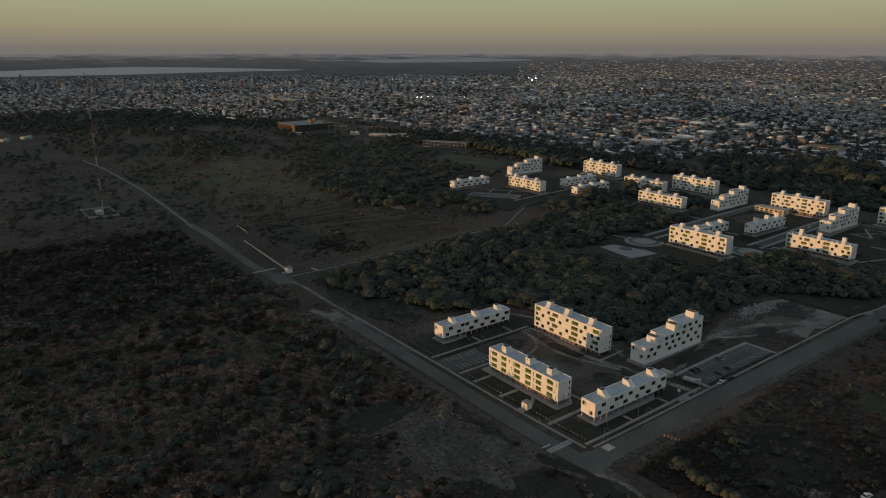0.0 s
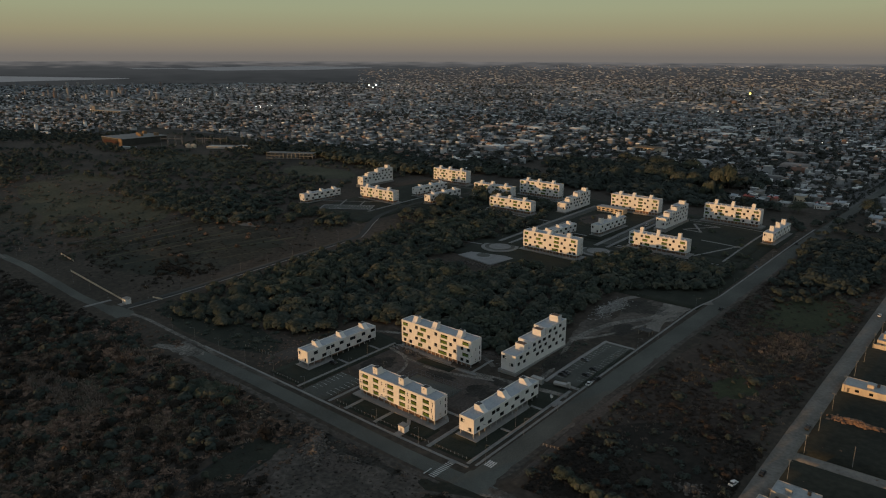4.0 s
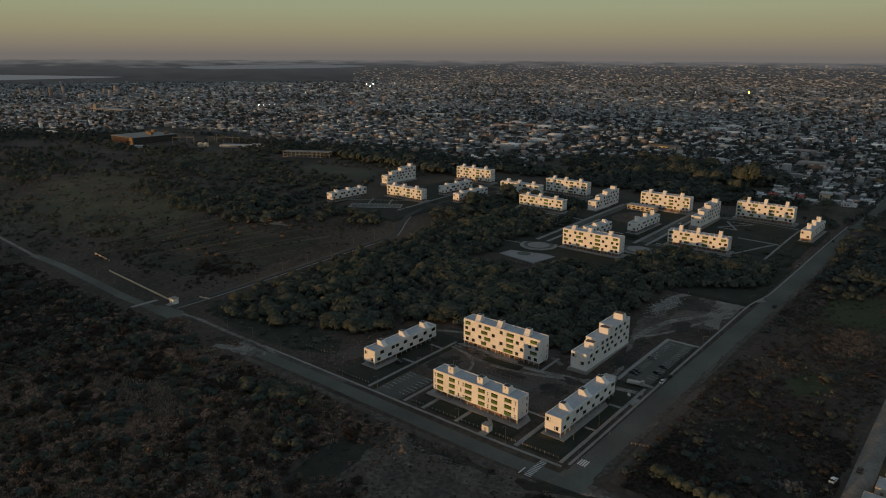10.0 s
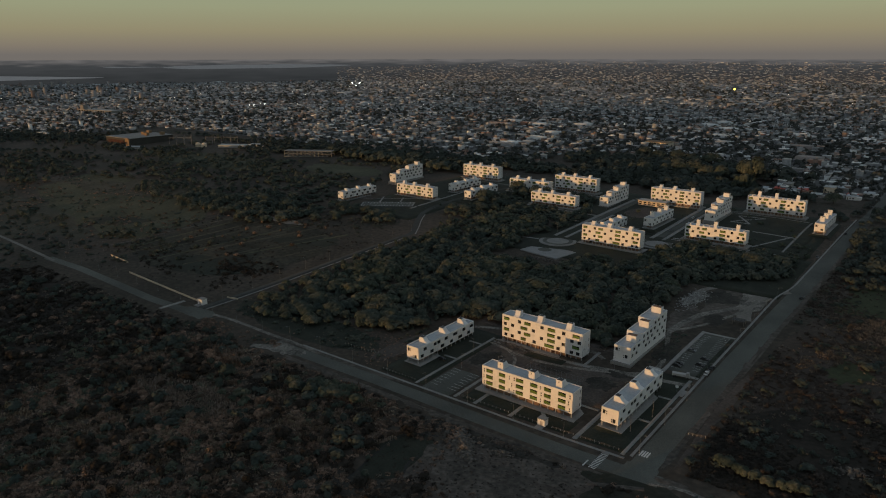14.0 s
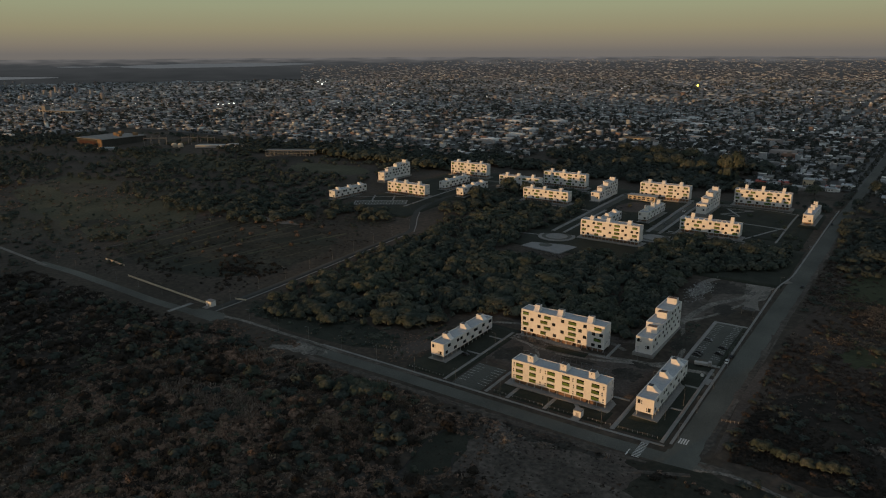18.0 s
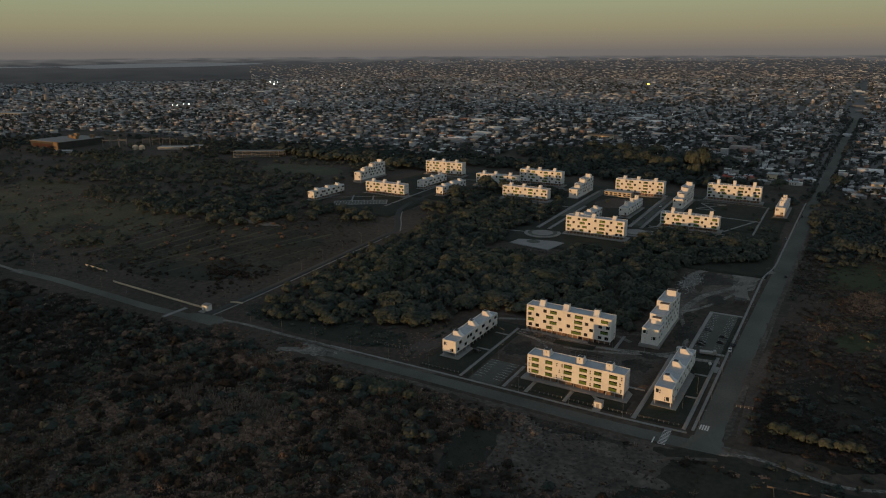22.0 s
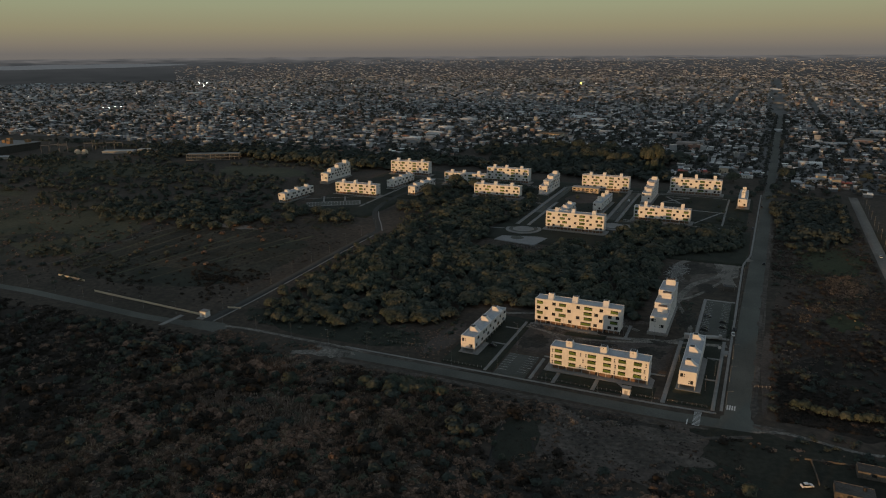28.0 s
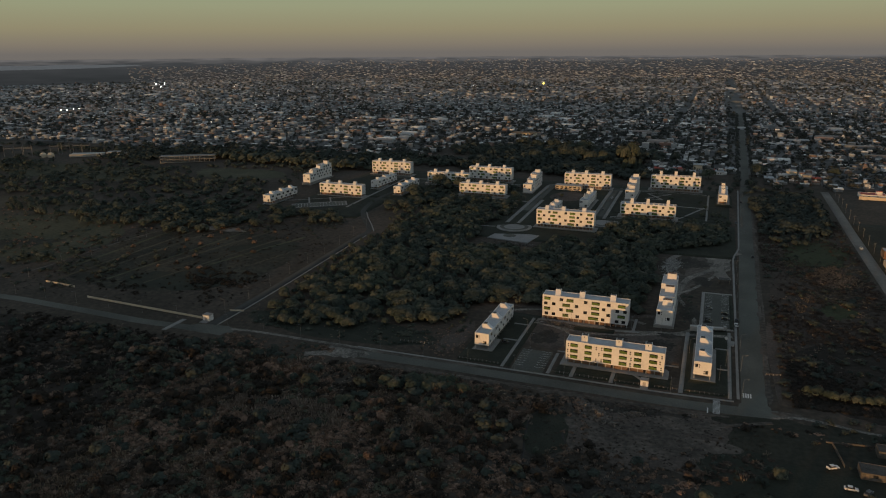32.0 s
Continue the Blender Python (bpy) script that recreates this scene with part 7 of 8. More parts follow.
for f in ((-50, -11.2, -42, -11.2), (-38.6, -11.2, -24, -11.2), (-20.4, -11.2, -10, -11.2), (-3, -11.2, 6.6, -11.2), (10, -11.2, 26, -11.2), (-96, -11.2, -76, -11.2)):
    fence(*f, 1.9, 0.9, "low weathered wooden fence along the lawn")
fence(-132, -2, -110, 0, 2.2, 1.2, "reddish low wooden fence by the flats")
fence(43.8, 14.4, 50, 15.4, 1.5, 1.0, "low wooden barrier beside the avenue")


def low_wall(x0, y0, x1, y1, h, mat, label):
    ln, a = math.hypot(x1 - x0, y1 - y0), math.degrees(math.atan2(y1 - y0, x1 - x0))
    z0, z1 = gz(x0, y0), gz(x1, y1)
    t = thing("boundary_wall", label, "wall", x0, y0, z0, a)
    n = max(1, int(ln / 4))
    for i in range(n):
        za, zb = (z1 - z0) * i / n, (z1 - z0) * (i + 1) / n
        part("panel", MB().prism([(ln * i / n + 0.14, -0.08, za - 0.4), (ln * (i + 1) / n - 0.14, -0.08, zb - 0.4), (ln * (i + 1) / n - 0.14, 0.08, zb - 0.4), (ln * i / n + 0.14, 0.08, za - 0.4)],
                                 [(ln * i / n + 0.14, -0.08, za + h), (ln * (i + 1) / n - 0.14, -0.08, zb + h), (ln * (i + 1) / n - 0.14, 0.08, zb + h), (ln * i / n + 0.14, 0.08, za + h)]), mat, t)
        part("pier", MB().box(ln * i / n - 0.14, -0.14, za - 0.5, ln * i / n + 0.137, 0.14, za + h + 0.12), mat, t)
    return t


low_wall(-348, -3, -254, -9, 1.25, M_CREAM, "long low cream wall beside the street")
low_wall(-400, 11, -372, 9, 1.3, M_CREAM, "short low cream wall in the field")
low_wall(-246, 6, -238, 8, 1.0, M_CREAM, "short low cream wall")


def kiosk(x, y, w, d, h, label):
    t = thing("substation_kiosk", label, "kiosk", x, y, gz(x, y))
    wl_ = MB()
    facade(wl_, (-w / 2, -d / 2, 0), (1, 0, 0), (0, -1, 0), w, -0.4, h, [(w * 0.3, w * 0.7, 0.12, 2.1)], 0.15)
    wl_.box(-w / 2, -d / 2 + 0.16, -0.4, w / 2, d / 2, h)
    part("wall", wl_, M_WHITE, t)
    part("door", MB().box(-w * 0.2, -d / 2 + 0.08, 0.12, w * 0.2, -d / 2 + 0.13, 2.1), M_COLUMN, t, "pale grey metal door")
    part("roof", MB().prism([(-w / 2 - 0.2, -d / 2 - 0.2, h + 0.002), (w / 2 + 0.2, -d / 2 - 0.2, h + 0.002), (w / 2 + 0.2, d / 2 + 0.2, h + 0.002), (-w / 2 - 0.2, d / 2 + 0.2, h + 0.002)],
                            [(-w / 2 - 0.1, -d / 2 - 0.1, h + 0.22), (w / 2 + 0.1, -d / 2 - 0.1, h + 0.22), (w / 2 + 0.1, d / 2 + 0.1, h + 0.3), (-w / 2 - 0.1, d / 2 + 0.1, h + 0.3)]), M_CONC, t)
    part("apron", MB().box(-w / 2, -d / 2 - 3.2, -0.3, w / 2, -d / 2 - 0.005, 0.17), M_CONC, t)
    return t


kiosk(-7.4, -11.0, 3.4, 2.8, 2.9, "small white substation kiosk on a concrete apron")
kiosk(-249.5, -9.5, 4.6, 3.6, 3.4, "small white kiosk beside the side street")

# the radio mast
mast = thing("radio_mast", "tall red and white lattice radio mast with stays", "mast", -533, -71, gz(-533, -71))
for k in range(12):
    z0, z1 = k * 10.8, (k + 1) * 10.8
    sec = MB()
    for i in range(3):
        a0 = i * 2.0944
        p, q = (0.75 * math.cos(a0), 0.75 * math.sin(a0)), (0.75 * math.cos(a0 + 2.0944), 0.75 * math.sin(a0 + 2.0944))
        sec.tube((*p, z0), (*p, z1 - 0.01), 0.09, 0.09, 5)
        for j in range(5):
            za = z0 + j * 2.16
            sec.tube((*p, za), (*q, za + 2.1), 0.04, 0.04, 4)
    part("mast_section", sec, M_FADED if k % 2 else M_COLUMN, mast)
for i in range(3):
    a0 = i * 2.0944 + 0.5
    for z, r in ((45, 24), (86, 40), (124, 52)):
        part("stay", MB().tube((0.7 * math.cos(a0), 0.7 * math.sin(a0), z), (r * math.cos(a0), r * math.sin(a0), 0.2), 0.03, 0.03, 4), M_STEEL, mast)
for x0, y0, x1, y1 in ((-548, -88, -508, -88), (-508, -88, -508, -62), (-508, -62, -548, -62), (-548, -62, -548, -88)):
    low_wall(x0, y0, x1, y1, 1.6, M_COLUMN, "pale boundary wall round the mast")
hut = thing("equipment_hut", "small pale hut at the foot of the mast", "hut", -524, -76, gz(-524, -76))
part("wall", MB().box(-5, -3, -0.4, 5, 3, 3.0), M_COLUMN, hut)
part("roof", MB().box(-5.3, -3.3, 3.003, 5.3, 3.3, 3.25), M_TIN, hut)
part("door", MB().box(-1, -3.06, 0.1, 0.1, -3.002, 2.1), M_DARK, hut)


# ---------------------------------------------------------------- vehicles
def wheel(t, x, y):
    w = part("wheel", MB().tube((x, y - 0.1, 0.32), (x, y + 0.1, 0.32), 0.32, 0.32, 12), M_DARK, t)
    part("rim", MB().tube((x, y + (0.105 if y > 0 else -0.105), 0.32), (x, y + (0.12 if y > 0 else -0.12), 0.32), 0.2, 0.18, 8), M_STEEL, w)


CAR_PAINT = {"white": M_WHITE, "grey": M_STEEL, "dark": M_DARK, "red": M_RED}


def car(colour, label):
    t = thing("car", label, "car", group="parked cars")
    m = CAR_PAINT[colour]
    b = MB()
    pr = [(-2.1, 0.3), (2.1, 0.3), (2.15, 0.7), (1.25, 0.92), (-1.9, 0.95), (-2.15, 0.75)]
    b.prism([(x, -0.82, z) for x, z in pr], [(x, 0.82, z) for x, z in pr])
    part("body", b, m, t)
    c = MB()
    pr = [(-1.75, 0.953), (1.05, 0.93), (0.35, 1.42), (-1.2, 1.45)]
    c.prism([(x, -0.70, z) for x, z in pr], [(x, 0.70, z) for x, z in pr])
    part("glazing", c, M_GLASS, t)
    part("roof", MB().box(-1.15, -0.68, 1.44, 0.32, 0.68, 1.49), m, t)
    for x in (-1.3, 1.3):
        for y in (-0.78, 0.78):
            wheel(t, x, y)
    for y in (-0.6, 0.6):
        part("headlight", MB().box(2.05, y - 0.16, 0.62, 2.14, y + 0.16, 0.76), M_PAINT, t)
    return t


CARS = {c: car(c, l) for c, l in (("white", "small white car parked by the street"), ("grey", "small silver-grey car parked by the street"), ("dark", "small dark car parked by the street"))}
placed = set()
for c, x, y, a in (("white", 110.6, 31.5, 80), ("dark", 116.5, 44, 90), ("dark", 120.5, 88, 90), ("dark", 26.6, 78.4, 0), ("dark", 26.4, 86.2, 0), ("dark", 32.4, 78.5, 82), ("white", 32.0, 71.5, 95), ("dark", 18.0, 74.4, 0), ("grey", 17.8, 92.6, 0), ("dark", 17.8, 71.8, 0),
                   ("dark", 44.5, 205, 90), ("grey", 35.0, 300, 90), ("white", 62, -58, 30), ("white", 66, -70, 0), ("grey", 71, -71, 60), ("dark", -79.5, 13.5, 15), ("white", -130, 390, 0), ("grey", -75, 310, 90), ("white", -74, 360, 90),
                   ("dark", 40, 380, 90), ("white", 37, 470, 90), ("grey", 42, 500, 90), ("white", 118, 250, 90)):
    m = pose(x, y, gz(x, y) + 0.14, 0, 0, a)
    if c not in placed:
        placed.add(c)
        CARS[c].matrix_basis = m
    else:
        copy_thing(CARS[c], m)

# ball court in the yard
sheet("ball_court", steps(-39, -11, 4), steps(19.5, 31.5, 4), 0.14, M_ASPHALT, "grey ball court in the courtyard", "court")


def court_frame(x, y, n, gap, turn):
    t = thing("court_fence", "tall thin grey fence posts with cross rails", "fence", x, y, gz(x, y) + 0.1, turn)
    pm = MB().tube((0, 0, -0.4), (0, 0, 3.2), 0.06, 0.05, 6).mesh("post", M_STEEL)
    for i in range(n):
        shared("post", pm, t, i * gap)
    for z in (1.1, 3.1):
        part("rail", MB().tube((0, 0, z), ((n - 1) * gap, 0, z), 0.035, 0.035, 5), M_STEEL, t)


court_frame(-39, 19.4, 11, 2.8, 0)
court_frame(-39, 31.6, 11, 2.8, 0)
court_frame(-39, 19.4, 5, 3.05, 90)
court_frame(-11, 19.4, 5, 3.05, 90)

# a timber shelter beside the avenue
shelter = thing("timber_shelter", "dark timber shelter on bare earth beside the avenue", "shelter", 26, 143.5, gz(26, 143.5))
for x, y in ((-3, -2), (3, -2), (-3, 2), (3, 2)):
    part("post", MB().box(x - 0.12, y - 0.12, -0.4, x + 0.12, y + 0.12, 2.6), M_WOOD, shelter)
for i in range(9):
    part("roof_slat", MB().box(-3.4, -2.4 + i * 0.56, 2.603, 3.4, -2.0 + i * 0.56, 2.72), M_DARK, shelter)

# a lorry and a site container by the near block
lorry = thing("lorry", "pale flatbed lorry on the building site", "lorry", 23.5, 62, gz(23.5, 62) + 0.1, 12)
part("cab", MB().prism([(2.2, -1.1, 0.5), (4.0, -1.1, 0.5), (4.0, 1.1, 0.5), (2.2, 1.1, 0.5)], [(2.2, -1.05, 2.7), (3.5, -1.05, 2.7), (3.5, 1.05, 2.7), (2.2, 1.05, 2.7)]), M_PLASTER, lorry)
part("bed", MB().box(-4.0, -1.2, 0.9, 2.1, 1.2, 1.9), M_COLUMN, lorry)
for x in (-3, -1.8, 3.1):
    for y in (-1.0, 1.0):
        part("wheel", MB().tube((x, y - 0.15, 0.45), (x, y + 0.15, 0.45), 0.45, 0.45, 12), M_DARK, lorry)
box_ = thing("site_container", "pale grey site container on bare earth", "container", 12, 59, gz(12, 59) + 0.05)
part("shell", MB().box(-3, -1.2, 0, 3, 1.2, 2.5), M_COLUMN, box_)
part("door", MB().box(3.003, -1.1, 0.1, 3.05, 1.1, 2.4), M_TIN, box_)


# ---------------------------------------------------------------- rubble and stones
def heap(name, cx, cy, rx, ry, n, size, mat, label, seed, turn=0.0, mound=0.0):
    rg = np.random.RandomState(seed)
    x, y = cx + rg.normal(0, 0.45, n) * rx, cy + rg.normal(0, 0.45, n) * ry
    e = np.exp(-(((x - cx) / rx) ** 2 + ((y - cy) / ry) ** 2) * 2)
    w, d, h = size * rg.uniform(0.4, 1.4, n), size * rg.uniform(0.4, 1.4, n), size * rg.uniform(0.3, 0.9, n) * (0.5 + 1.2 * e)
    if turn:
        ca, sa = math.cos(radians(turn)), math.sin(radians(turn))
        x, y = cx + (x - cx) * ca - (y - cy) * sa, cy + (x - cx) * sa + (y - cy) * ca
    return boxes(name, x, y, w, d, h + mound * e, land(x, y), mat, label, "rubble")


rg = np.random.RandomState(163)
wx_, wy_ = rg.uniform(-45, 42, 1500), rg.uniform(-86, -31, 1500)
grove("scrub", wx_, wy_, (0.3, 0.95), M_THICKET, "low dark weeds on the bare earth", TUFTS, "scrub", rg, 0.7)
heap("rubble_heap", -24, -43.5, 11, 4.2, 420, 1.1, M_RUBBLE, "long heap of broken rubble and earth", 1, -48, 0.5)
heap("rubble_heap", -10.5, -33.5, 6, 1.8, 150, 0.8, M_REDDIRT, "reddish earth heap with rubble", 2)
heap("rubble_heap", -7.5, 170, 6, 18, 760, 0.62, M_DEBRIS, "scattered pale rubble beside the track", 3)
heap("rubble_heap", -9, -40, 4.5, 2.2, 110, 0.8, M_RUBBLE, "dark heap of rubble and weeds", 9, 20, 0.5)
heap("rubble_heap", -60, 48.5, 11, 3.2, 260, 0.75, M_RUBBLE, "building rubble in front of the flats", 4)
heap("rubble_heap", -40, 71, 26, 1.8, 160, 0.7, M_RUBBLE, "pale rubble behind the flats", 5)
heap("rubble_heap", -118, 184, 26, 3.5, 200, 0.8, M_RUBBLE, "pale rubble beside the sports court", 6)
heap("brick_stack", 134, 104, 10, 2.5, 160, 1.2, M_BRICK, "stacks of red bricks on an empty plot", 7)
heap("rubble_heap", 100, 20, 5, 4, 100, 0.8, M_RUBBLE, "pale rubble at the roadside", 8)


# ---------------------------------------------------------------- houses on the eastern plots
def plot_house(x, y, w, d, h, label, rooms=(), roof=M_TIN, wall=M_CREAM, turn=0.0):
    """A low house behind a cream yard wall, with a parapet, tank and rooms."""
    t = thing("plot_house", label, "house", x, y, gz(x + w / 2, y + d / 2) + 0.02, turn, group="houses on the eastern plots")
    b = MB()
    hs = [(w * 0.12, w * 0.12 + 1.0, 0.0, 2.1), (w * 0.3, w * 0.3 + 1.6, 1.0, 2.2), (w * 0.62, w * 0.62 + 1.6, 1.0, 2.2)]
    facade(b, (0, 0, 0), (1, 0, 0), (0, -1, 0), w, -1.0, h, hs, 0.2)
    b.box(0, 0.21, -1.0, w, d, h - 0.25)
    for q in ((0, 0.212, 0.2, d), (w - 0.2, 0.212, w, d), (0.2, d - 0.2, w - 0.2, d)):
        b.box(q[0], q[1], h - 0.25, q[2], q[3], h)
    ww = part("wall", b, wall, t)
    part("door", MB().box(hs[0][0], 0.1, 0, hs[0][1], 0.15, 2.1), M_WOOD, ww)
    for a, b_, c, e in hs[1:]:
        part("window", MB().box(a, 0.1, c, b_, 0.14, e), M_GLASS, ww)
    part("roof", MB().box(0.25, 0.25, h - 0.24, w - 0.25, d - 0.25, h - 0.16), roof, t)
    for k, (a, c, e, g_, top) in enumerate(rooms):
        r = part("upper_room", MB().box(a, c, h - 0.15, e, g_, top), wall, t)
        part("room_roof", MB().box(a - 0.2, c - 0.2, top + 0.002, e + 0.2, g_ + 0.2, top + 0.15), roof, r)
    part("water_tank", MB().tube((w * 0.75, d * 0.7, h - 0.16), (w * 0.75, d * 0.7, h + 1.2), 0.6, 0.6, 12), M_DARK, t)
    return t


plot_house(120.5, 17, 17, 9, 3.4, "low cream house with a grey tin roof", rooms=[(2, 3, 5, 6, 4.6)])
plot_house(123, 30, 14, 8, 3.6, "low grey house with a tin roof and red tank room", rooms=[(4, 2, 6, 4, 4.9)], wall=M_COLUMN)
low_wall(120, 14.5, 150, 14.5, 2.0, M_CREAM, "cream yard wall in front of the house")
low_wall(138, 15, 138, 40, 1.8, M_BRICK, "brick yard wall beside the house")
plot_house(123, 133, 17, 10, 3.3, "low cream house with a pale tin roof", rooms=[(9, 3, 11.5, 6, 4.8)])
plot_house(144, 140, 12, 11, 5.6, "two-storey pale house with flat roof", rooms=[(5, 3, 9, 8, 8.2)], wall=M_COLUMN, roof=M_CONC)
plot_house(136, 158, 12, 10, 4.0, "grey flat-roofed house on a plot", roof=M_CONC, wall=M_COLUMN)
plot_house(125, 200, 16, 12, 3.6, "low cream house with brick rooms", rooms=[(2, 4, 6, 9, 6.0)])
plot_house(146, 206, 14, 12, 3.4, "pale house with a dark roof", roof=M_ROOF, wall=M_WHITE)
plot_house(128, 228, 12, 10, 5.4, "two-storey brown brick house on a plot", wall=M_BRICK)
low_wall(124, 197, 162, 197, 2.2, M_CREAM, "cream yard wall along the plot")
plot_house(146, 440, 22, 14, 3.6, "white house with a red tiled roof", roof=M_RED, wall=M_WHITE, rooms=[(14, 5, 19, 10, 6)])
low_wall(144, 433, 190, 433, 3.0, M_CREAM, "high cream yard wall lit by the sun")
plot_house(70, -62, 12, 7, 2.6, "shabby low shed with a dark tin roof", wall=M_RUBBLE, roof=M_RUBBLE)
plot_house(78, -46, 14, 6, 2.5, "shabby low shed beside a yard", wall=M_RUBBLE, roof=M_REDDIRT)
low_wall(62, -40, 86, -38, 0.7, M_RUBBLE, "rough brick yard wall")
low_wall(64, -41, 66, -56, 1.2, M_RUBBLE, "rough grey yard wall")


# ---------------------------------------------------------------- larger buildings far off
def long_hall(x, y, w, d, h, label, wall, roof, bays, tower=None, turn=0.0):
    t = thing("large_building", label, "building", x, y, gz(x, y), turn)
    b = MB()
    gap = w / bays
    hs = [(gap * k + gap * 0.2, gap * k + gap * 0.8, h * 0.18, h * 0.42) for k in range(bays)] + [(gap * k + gap * 0.2, gap * k + gap * 0.8, h * 0.56, h * 0.84) for k in range(bays)]
    facade(b, (0, 0, 0), (1, 0, 0), (0, -1, 0), w, -2.0, h, hs, 0.4)
    b.box(0, 0.41, -2.0, w, d, h)
    ww = part("wall", b, wall, t)
    for a, c, e, g_ in hs:
        part("window", MB().box(a, 0.25, e, c, 0.3, g_), M_GLASS, ww)
    part("roof", MB().box(-0.6, -0.6, h + 0.003, w + 0.6, d + 0.6, h + 0.5), roof, t)
    if tower:
        part("tower", MB().box(tower[0], tower[1], h + 0.5, tower[2], tower[3], tower[4]), wall, t)
    return t


M_OCHRE = material("ochre_render", [(0.17, 0.115, 0.07), (0.25, 0.17, 0.105)], 0.85, (0.1, 0.8), 0.1)
M_DRAB = material("drab_concrete", [(0.035, 0.034, 0.032), (0.055, 0.053, 0.049), (0.075, 0.072, 0.066)], 0.85, (0.1, 0.8), 0.1)
M_DULLRED = material("dull_red_panel", [(0.035, 0.016, 0.014), (0.06, 0.026, 0.022)], 0.8, (0.2, 1.5), 0.1)
plant_ = thing("industrial_building", "broad flat-roofed brown industrial hall with ochre rooftop huts", "building", -980, 307, gz(-940, 340) + 1, 2)
part("hall", MB().box(0, 0, -6, 66, 74, 9), M_DRAB, plant_)
part("roof", MB().box(-0.8, -0.8, 9.003, 66.8, 74.8, 9.6), M_CONC, plant_)
part("front_panel", MB().box(6, -0.4, 1, 50, -0.003, 6), M_DULLRED, plant_, "dull red front panel")
part("corner_block", MB().box(58, -2.5, -2, 67.5, -0.82, 10), M_OCHRE, plant_, "ochre corner block")
for hx_, hy_ in ((26, 44), (44, 38), (52, 60), (12, 62)):
    part("roof_hut", MB().box(hx_, hy_, 9.603, hx_ + 7, hy_ + 5, 14), M_OCHRE, plant_, "ochre rooftop hut")
for k in range(9):
    part("buttress", MB().box(-1.4 + 0.0 * k, 2 + k * 8, -3, -0.003, 4 + k * 8, 8.5), M_COLUMN, plant_)
for k, (x, y) in enumerate(((-815, 362), (-806, 366))):
    tank = thing("storage_tank", "pale rounded storage tank lit by the sun", "tank", x, y, gz(x, y), group="storage tanks")
    sh = MB()
    for a, b, r0, r1 in ((-1, 3.5, 4.2, 4.2), (3.5, 5.2, 4.2, 3.2), (5.2, 6.2, 3.2, 1.2)):
        sh.tube((0, 0, a), (0, 0, b), r0, r1, 16)
    part("shell", sh, M_CREAM, tank)
for k, (x, y) in enumerate(((-866, 352), (-858, 360), (-850, 368), (-842, 362), (-822, 386), (-808, 392), (-796, 400), (-784, 404))):
    gan = thing("substation_gantry", "grey steel substation gantry with two posts", "gantry", x, y, gz(x, y), 40, group="substation gantries")
    for q in (-5, 5):
        part("post", MB().tube((q, 0, -1), (q, 0, 13 + k % 3), 0.35, 0.22, 6), M_STEEL, gan)
    part("beam", MB().box(-5.2, -0.25, 10.5, 5.2, 0.25, 11.2), M_STEEL, gan)
for x, y, w_, d_ in ((-895, 290, 26, 12), (-780, 372, 40, 16), (-745, 400, 34, 14)):
    shed_ = thing("shed", "low pale shed with a flat roof by the industrial hall", "shed", x, y, gz(x, y), 30, group="sheds by the hall")
    part("wall", MB().box(0, 0, -2, w_, d_, 3.4), M_COLUMN, shed_)
    part("roof", MB().box(-0.4, -0.4, 3.403, w_ + 0.4, d_ + 0.4, 3.7), M_TIN, shed_)
long_hall(-1640, 575, 120, 30, 9, "long dull hall with a square tower", M_POLE, M_TOWNROOF, 12, (6, 2, 18, 14, 19), 10)
long_hall(-290, 775, 36, 22, 6, "low hall with a bright orange roof", M_CREAM, M_OCHRE, 6, None, 0)
long_hall(-134, 383, 26, 9, 4.2, "low cream community hall with wide eaves", M_CREAM, M_COLUMN, 6)
pav = thing("open_pavilion", "unfinished two-storey concrete frame by the meadow", "building", -628, 370, gz(-600, 385) + 0.2, 30)
for z in (3.6, 7.2):
    part("slab", MB().box(0, 0, z, 66, 14, z + 0.4), M_POLE, pav)
part("floor", MB().box(0, 0, -2, 66, 14, 0.2), M_CONC, pav)
pc = MB().box(-0.25, -0.25, 0.2, 0.25, 0.25, 3.598).mesh("column", M_POLE)
pd = MB().box(-0.25, -0.25, 4.002, 0.25, 0.25, 7.198).mesh("column", M_POLE)
for i in range(12):
    for y in (0.6, 13.4):
        shared("column", pc, pav, 0.6 + i * 5.89, y)
        shared("column", pd, pav, 0.6 + i * 5.89, y)

# lights that burn in the town
M_FLOOD = glow("floodlight", (0.95, 1.0, 0.95), 9.0)
M_YELLOW = glow("yellow_light", (1.0, 0.85, 0.1), 5.0)


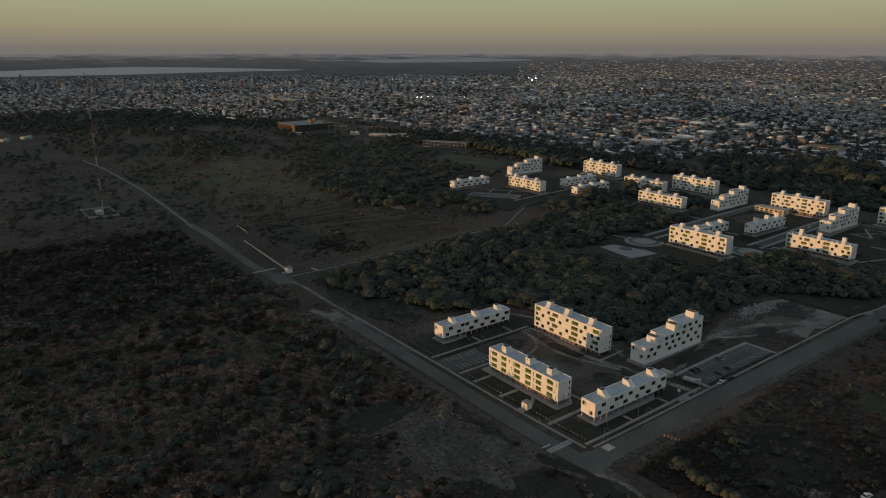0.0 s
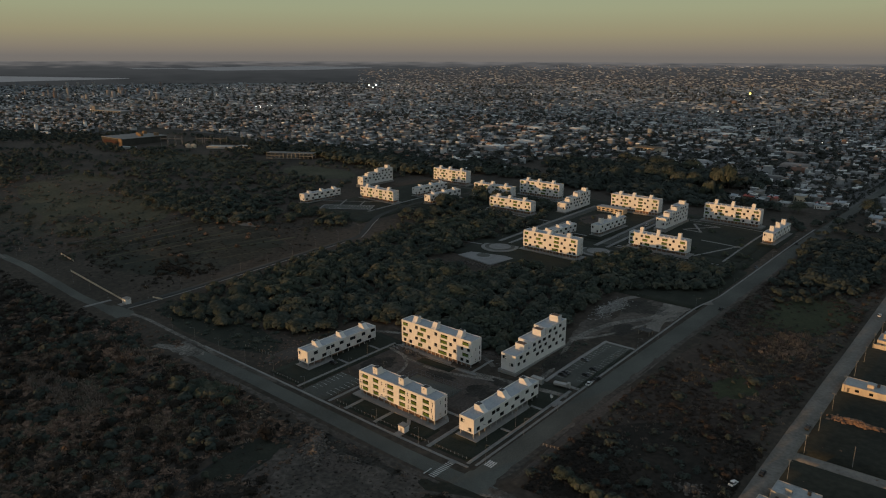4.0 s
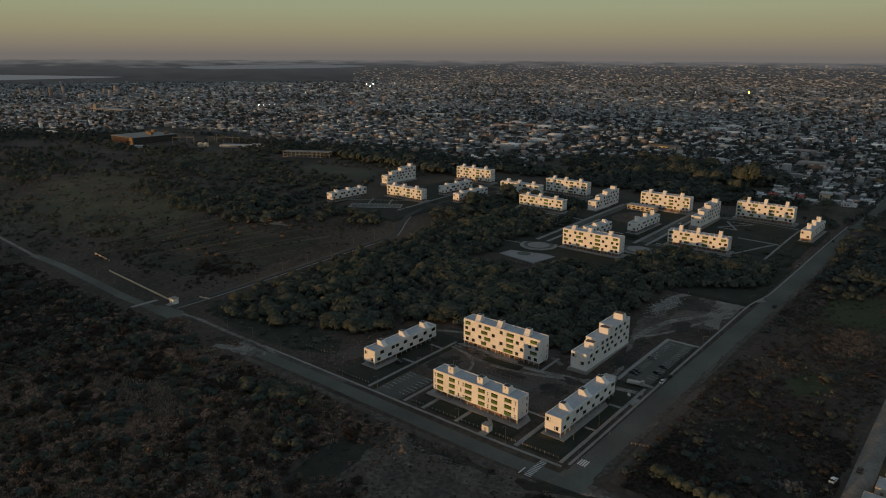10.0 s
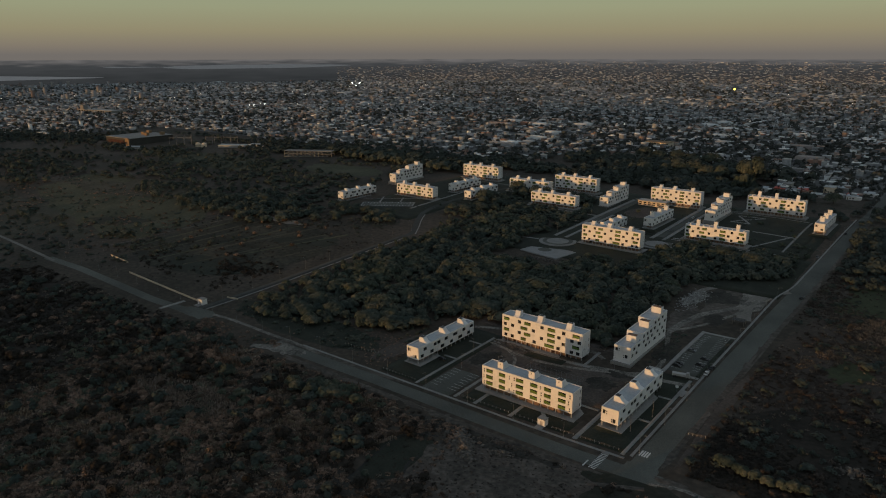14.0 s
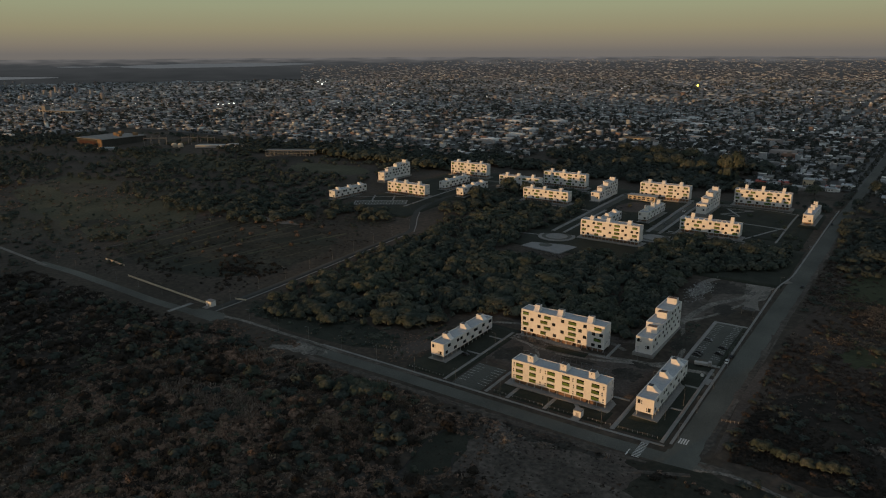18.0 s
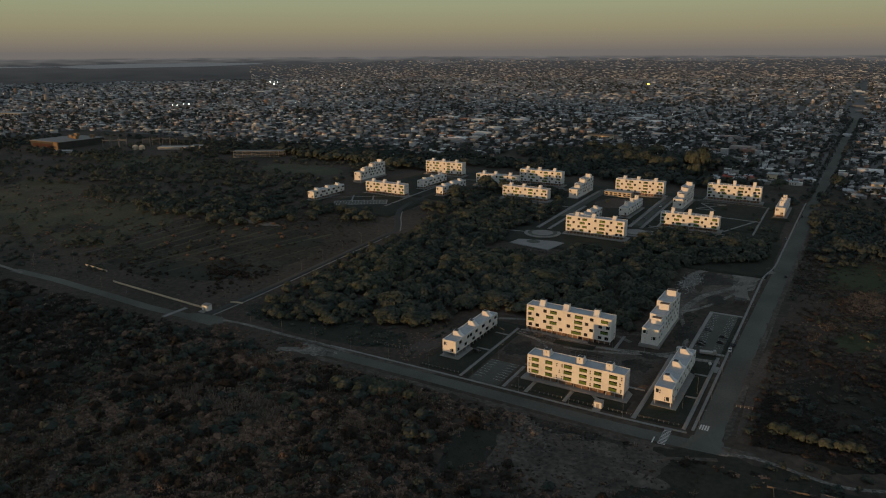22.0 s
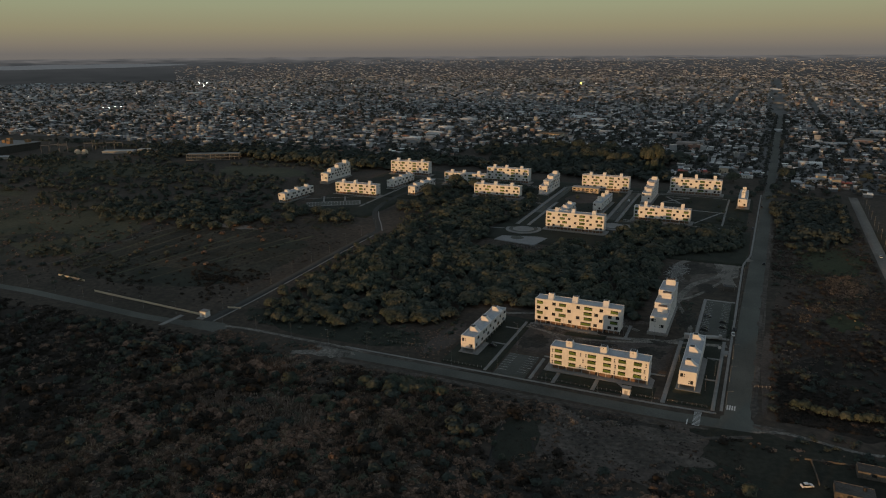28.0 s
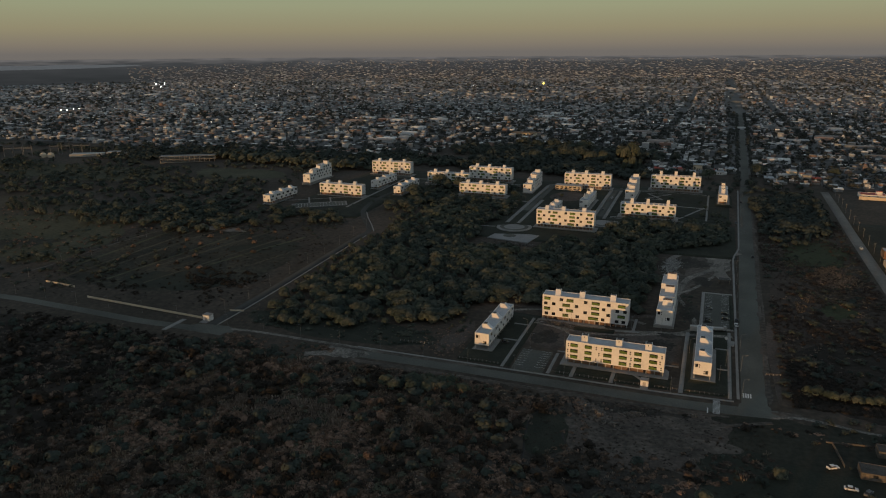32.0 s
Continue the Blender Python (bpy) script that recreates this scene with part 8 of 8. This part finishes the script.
def flood_mast(x, y, h, r, mat, label):
    t = thing("floodlight_mast", label, "floodlight", x, y, gz(x, y), group="floodlights in the town")
    part("pole", MB().tube((0, 0, -1), (0, 0, h), 0.4, 0.25, 8), M_STEEL, t)
    part("lamp_panel", MB().prism([(-r, -0.5, h - r), (r, -0.5, h - r), (r, 0.4, h - r), (-r, 0.4, h - r)], [(-r * 0.8, -0.3, h + r), (r * 0.8, -0.3, h + r), (r * 0.8, 0.4, h + r), (-r * 0.8, 0.4, h + r)]), mat, t)


for x, y, h in ((-2077, 1943, 24), (-2054, 1963, 24), (-2062, 1950, 14)):
    flood_mast(x, y, h, 1.6, M_FLOOD, "burning stadium floodlight in the town")
for k in range(4):
    flood_mast(-1340 + (0, 9, -6, 4)[k], 852 + (0, 7, 38, 45)[k], 15, 0.8, M_FLOOD, "burning sports-ground floodlight in the town")
flood_mast(-562, 2155, 34, 2.6, M_YELLOW, "bright yellow warning light in the town")
rg = np.random.RandomState(99)
n = 80
lx, ly = rg.uniform(-2600, 500, n), rg.uniform(500, 2800, n)
ok = in_town(lx, ly)
lx, ly = lx[ok], ly[ok]
sz = np.full(len(lx), 0.35) + 0.0003 * np.hypot(lx, ly)
boxes("town_lights", lx, ly, sz, sz, sz, land(lx, ly) + 8.2, glow("street_light", (1.0, 0.95, 0.85), 2.0), "small white street lights of the town", "street lights")

# a white round sign and a notice board on posts beside the eastern lawn
sign = thing("round_sign", "white round sign on a thin post", "sign", 26.9, 47.4, gz(26.9, 47.4))
part("post", MB().tube((0, 0, -0.3), (0, 0, 2.4), 0.05, 0.05, 6), M_STEEL, sign)
part("plate", MB().tube((0, -0.12, 2.6), (0, -0.05, 2.6), 0.8, 0.8, 20), M_WHITE, sign)
slab_ = new("paving_slab", MB().box(-1.3, -3.2, -0.4, 1.3, 3.2, 0.2).mesh("paving_slab", M_CONC))
slab_.matrix_basis = pose(29.6, 47, gz(29.6, 47), 0, 0, -4)
tagged(slab_, "pale concrete slab beside the pavement", "slab", "", "structure")
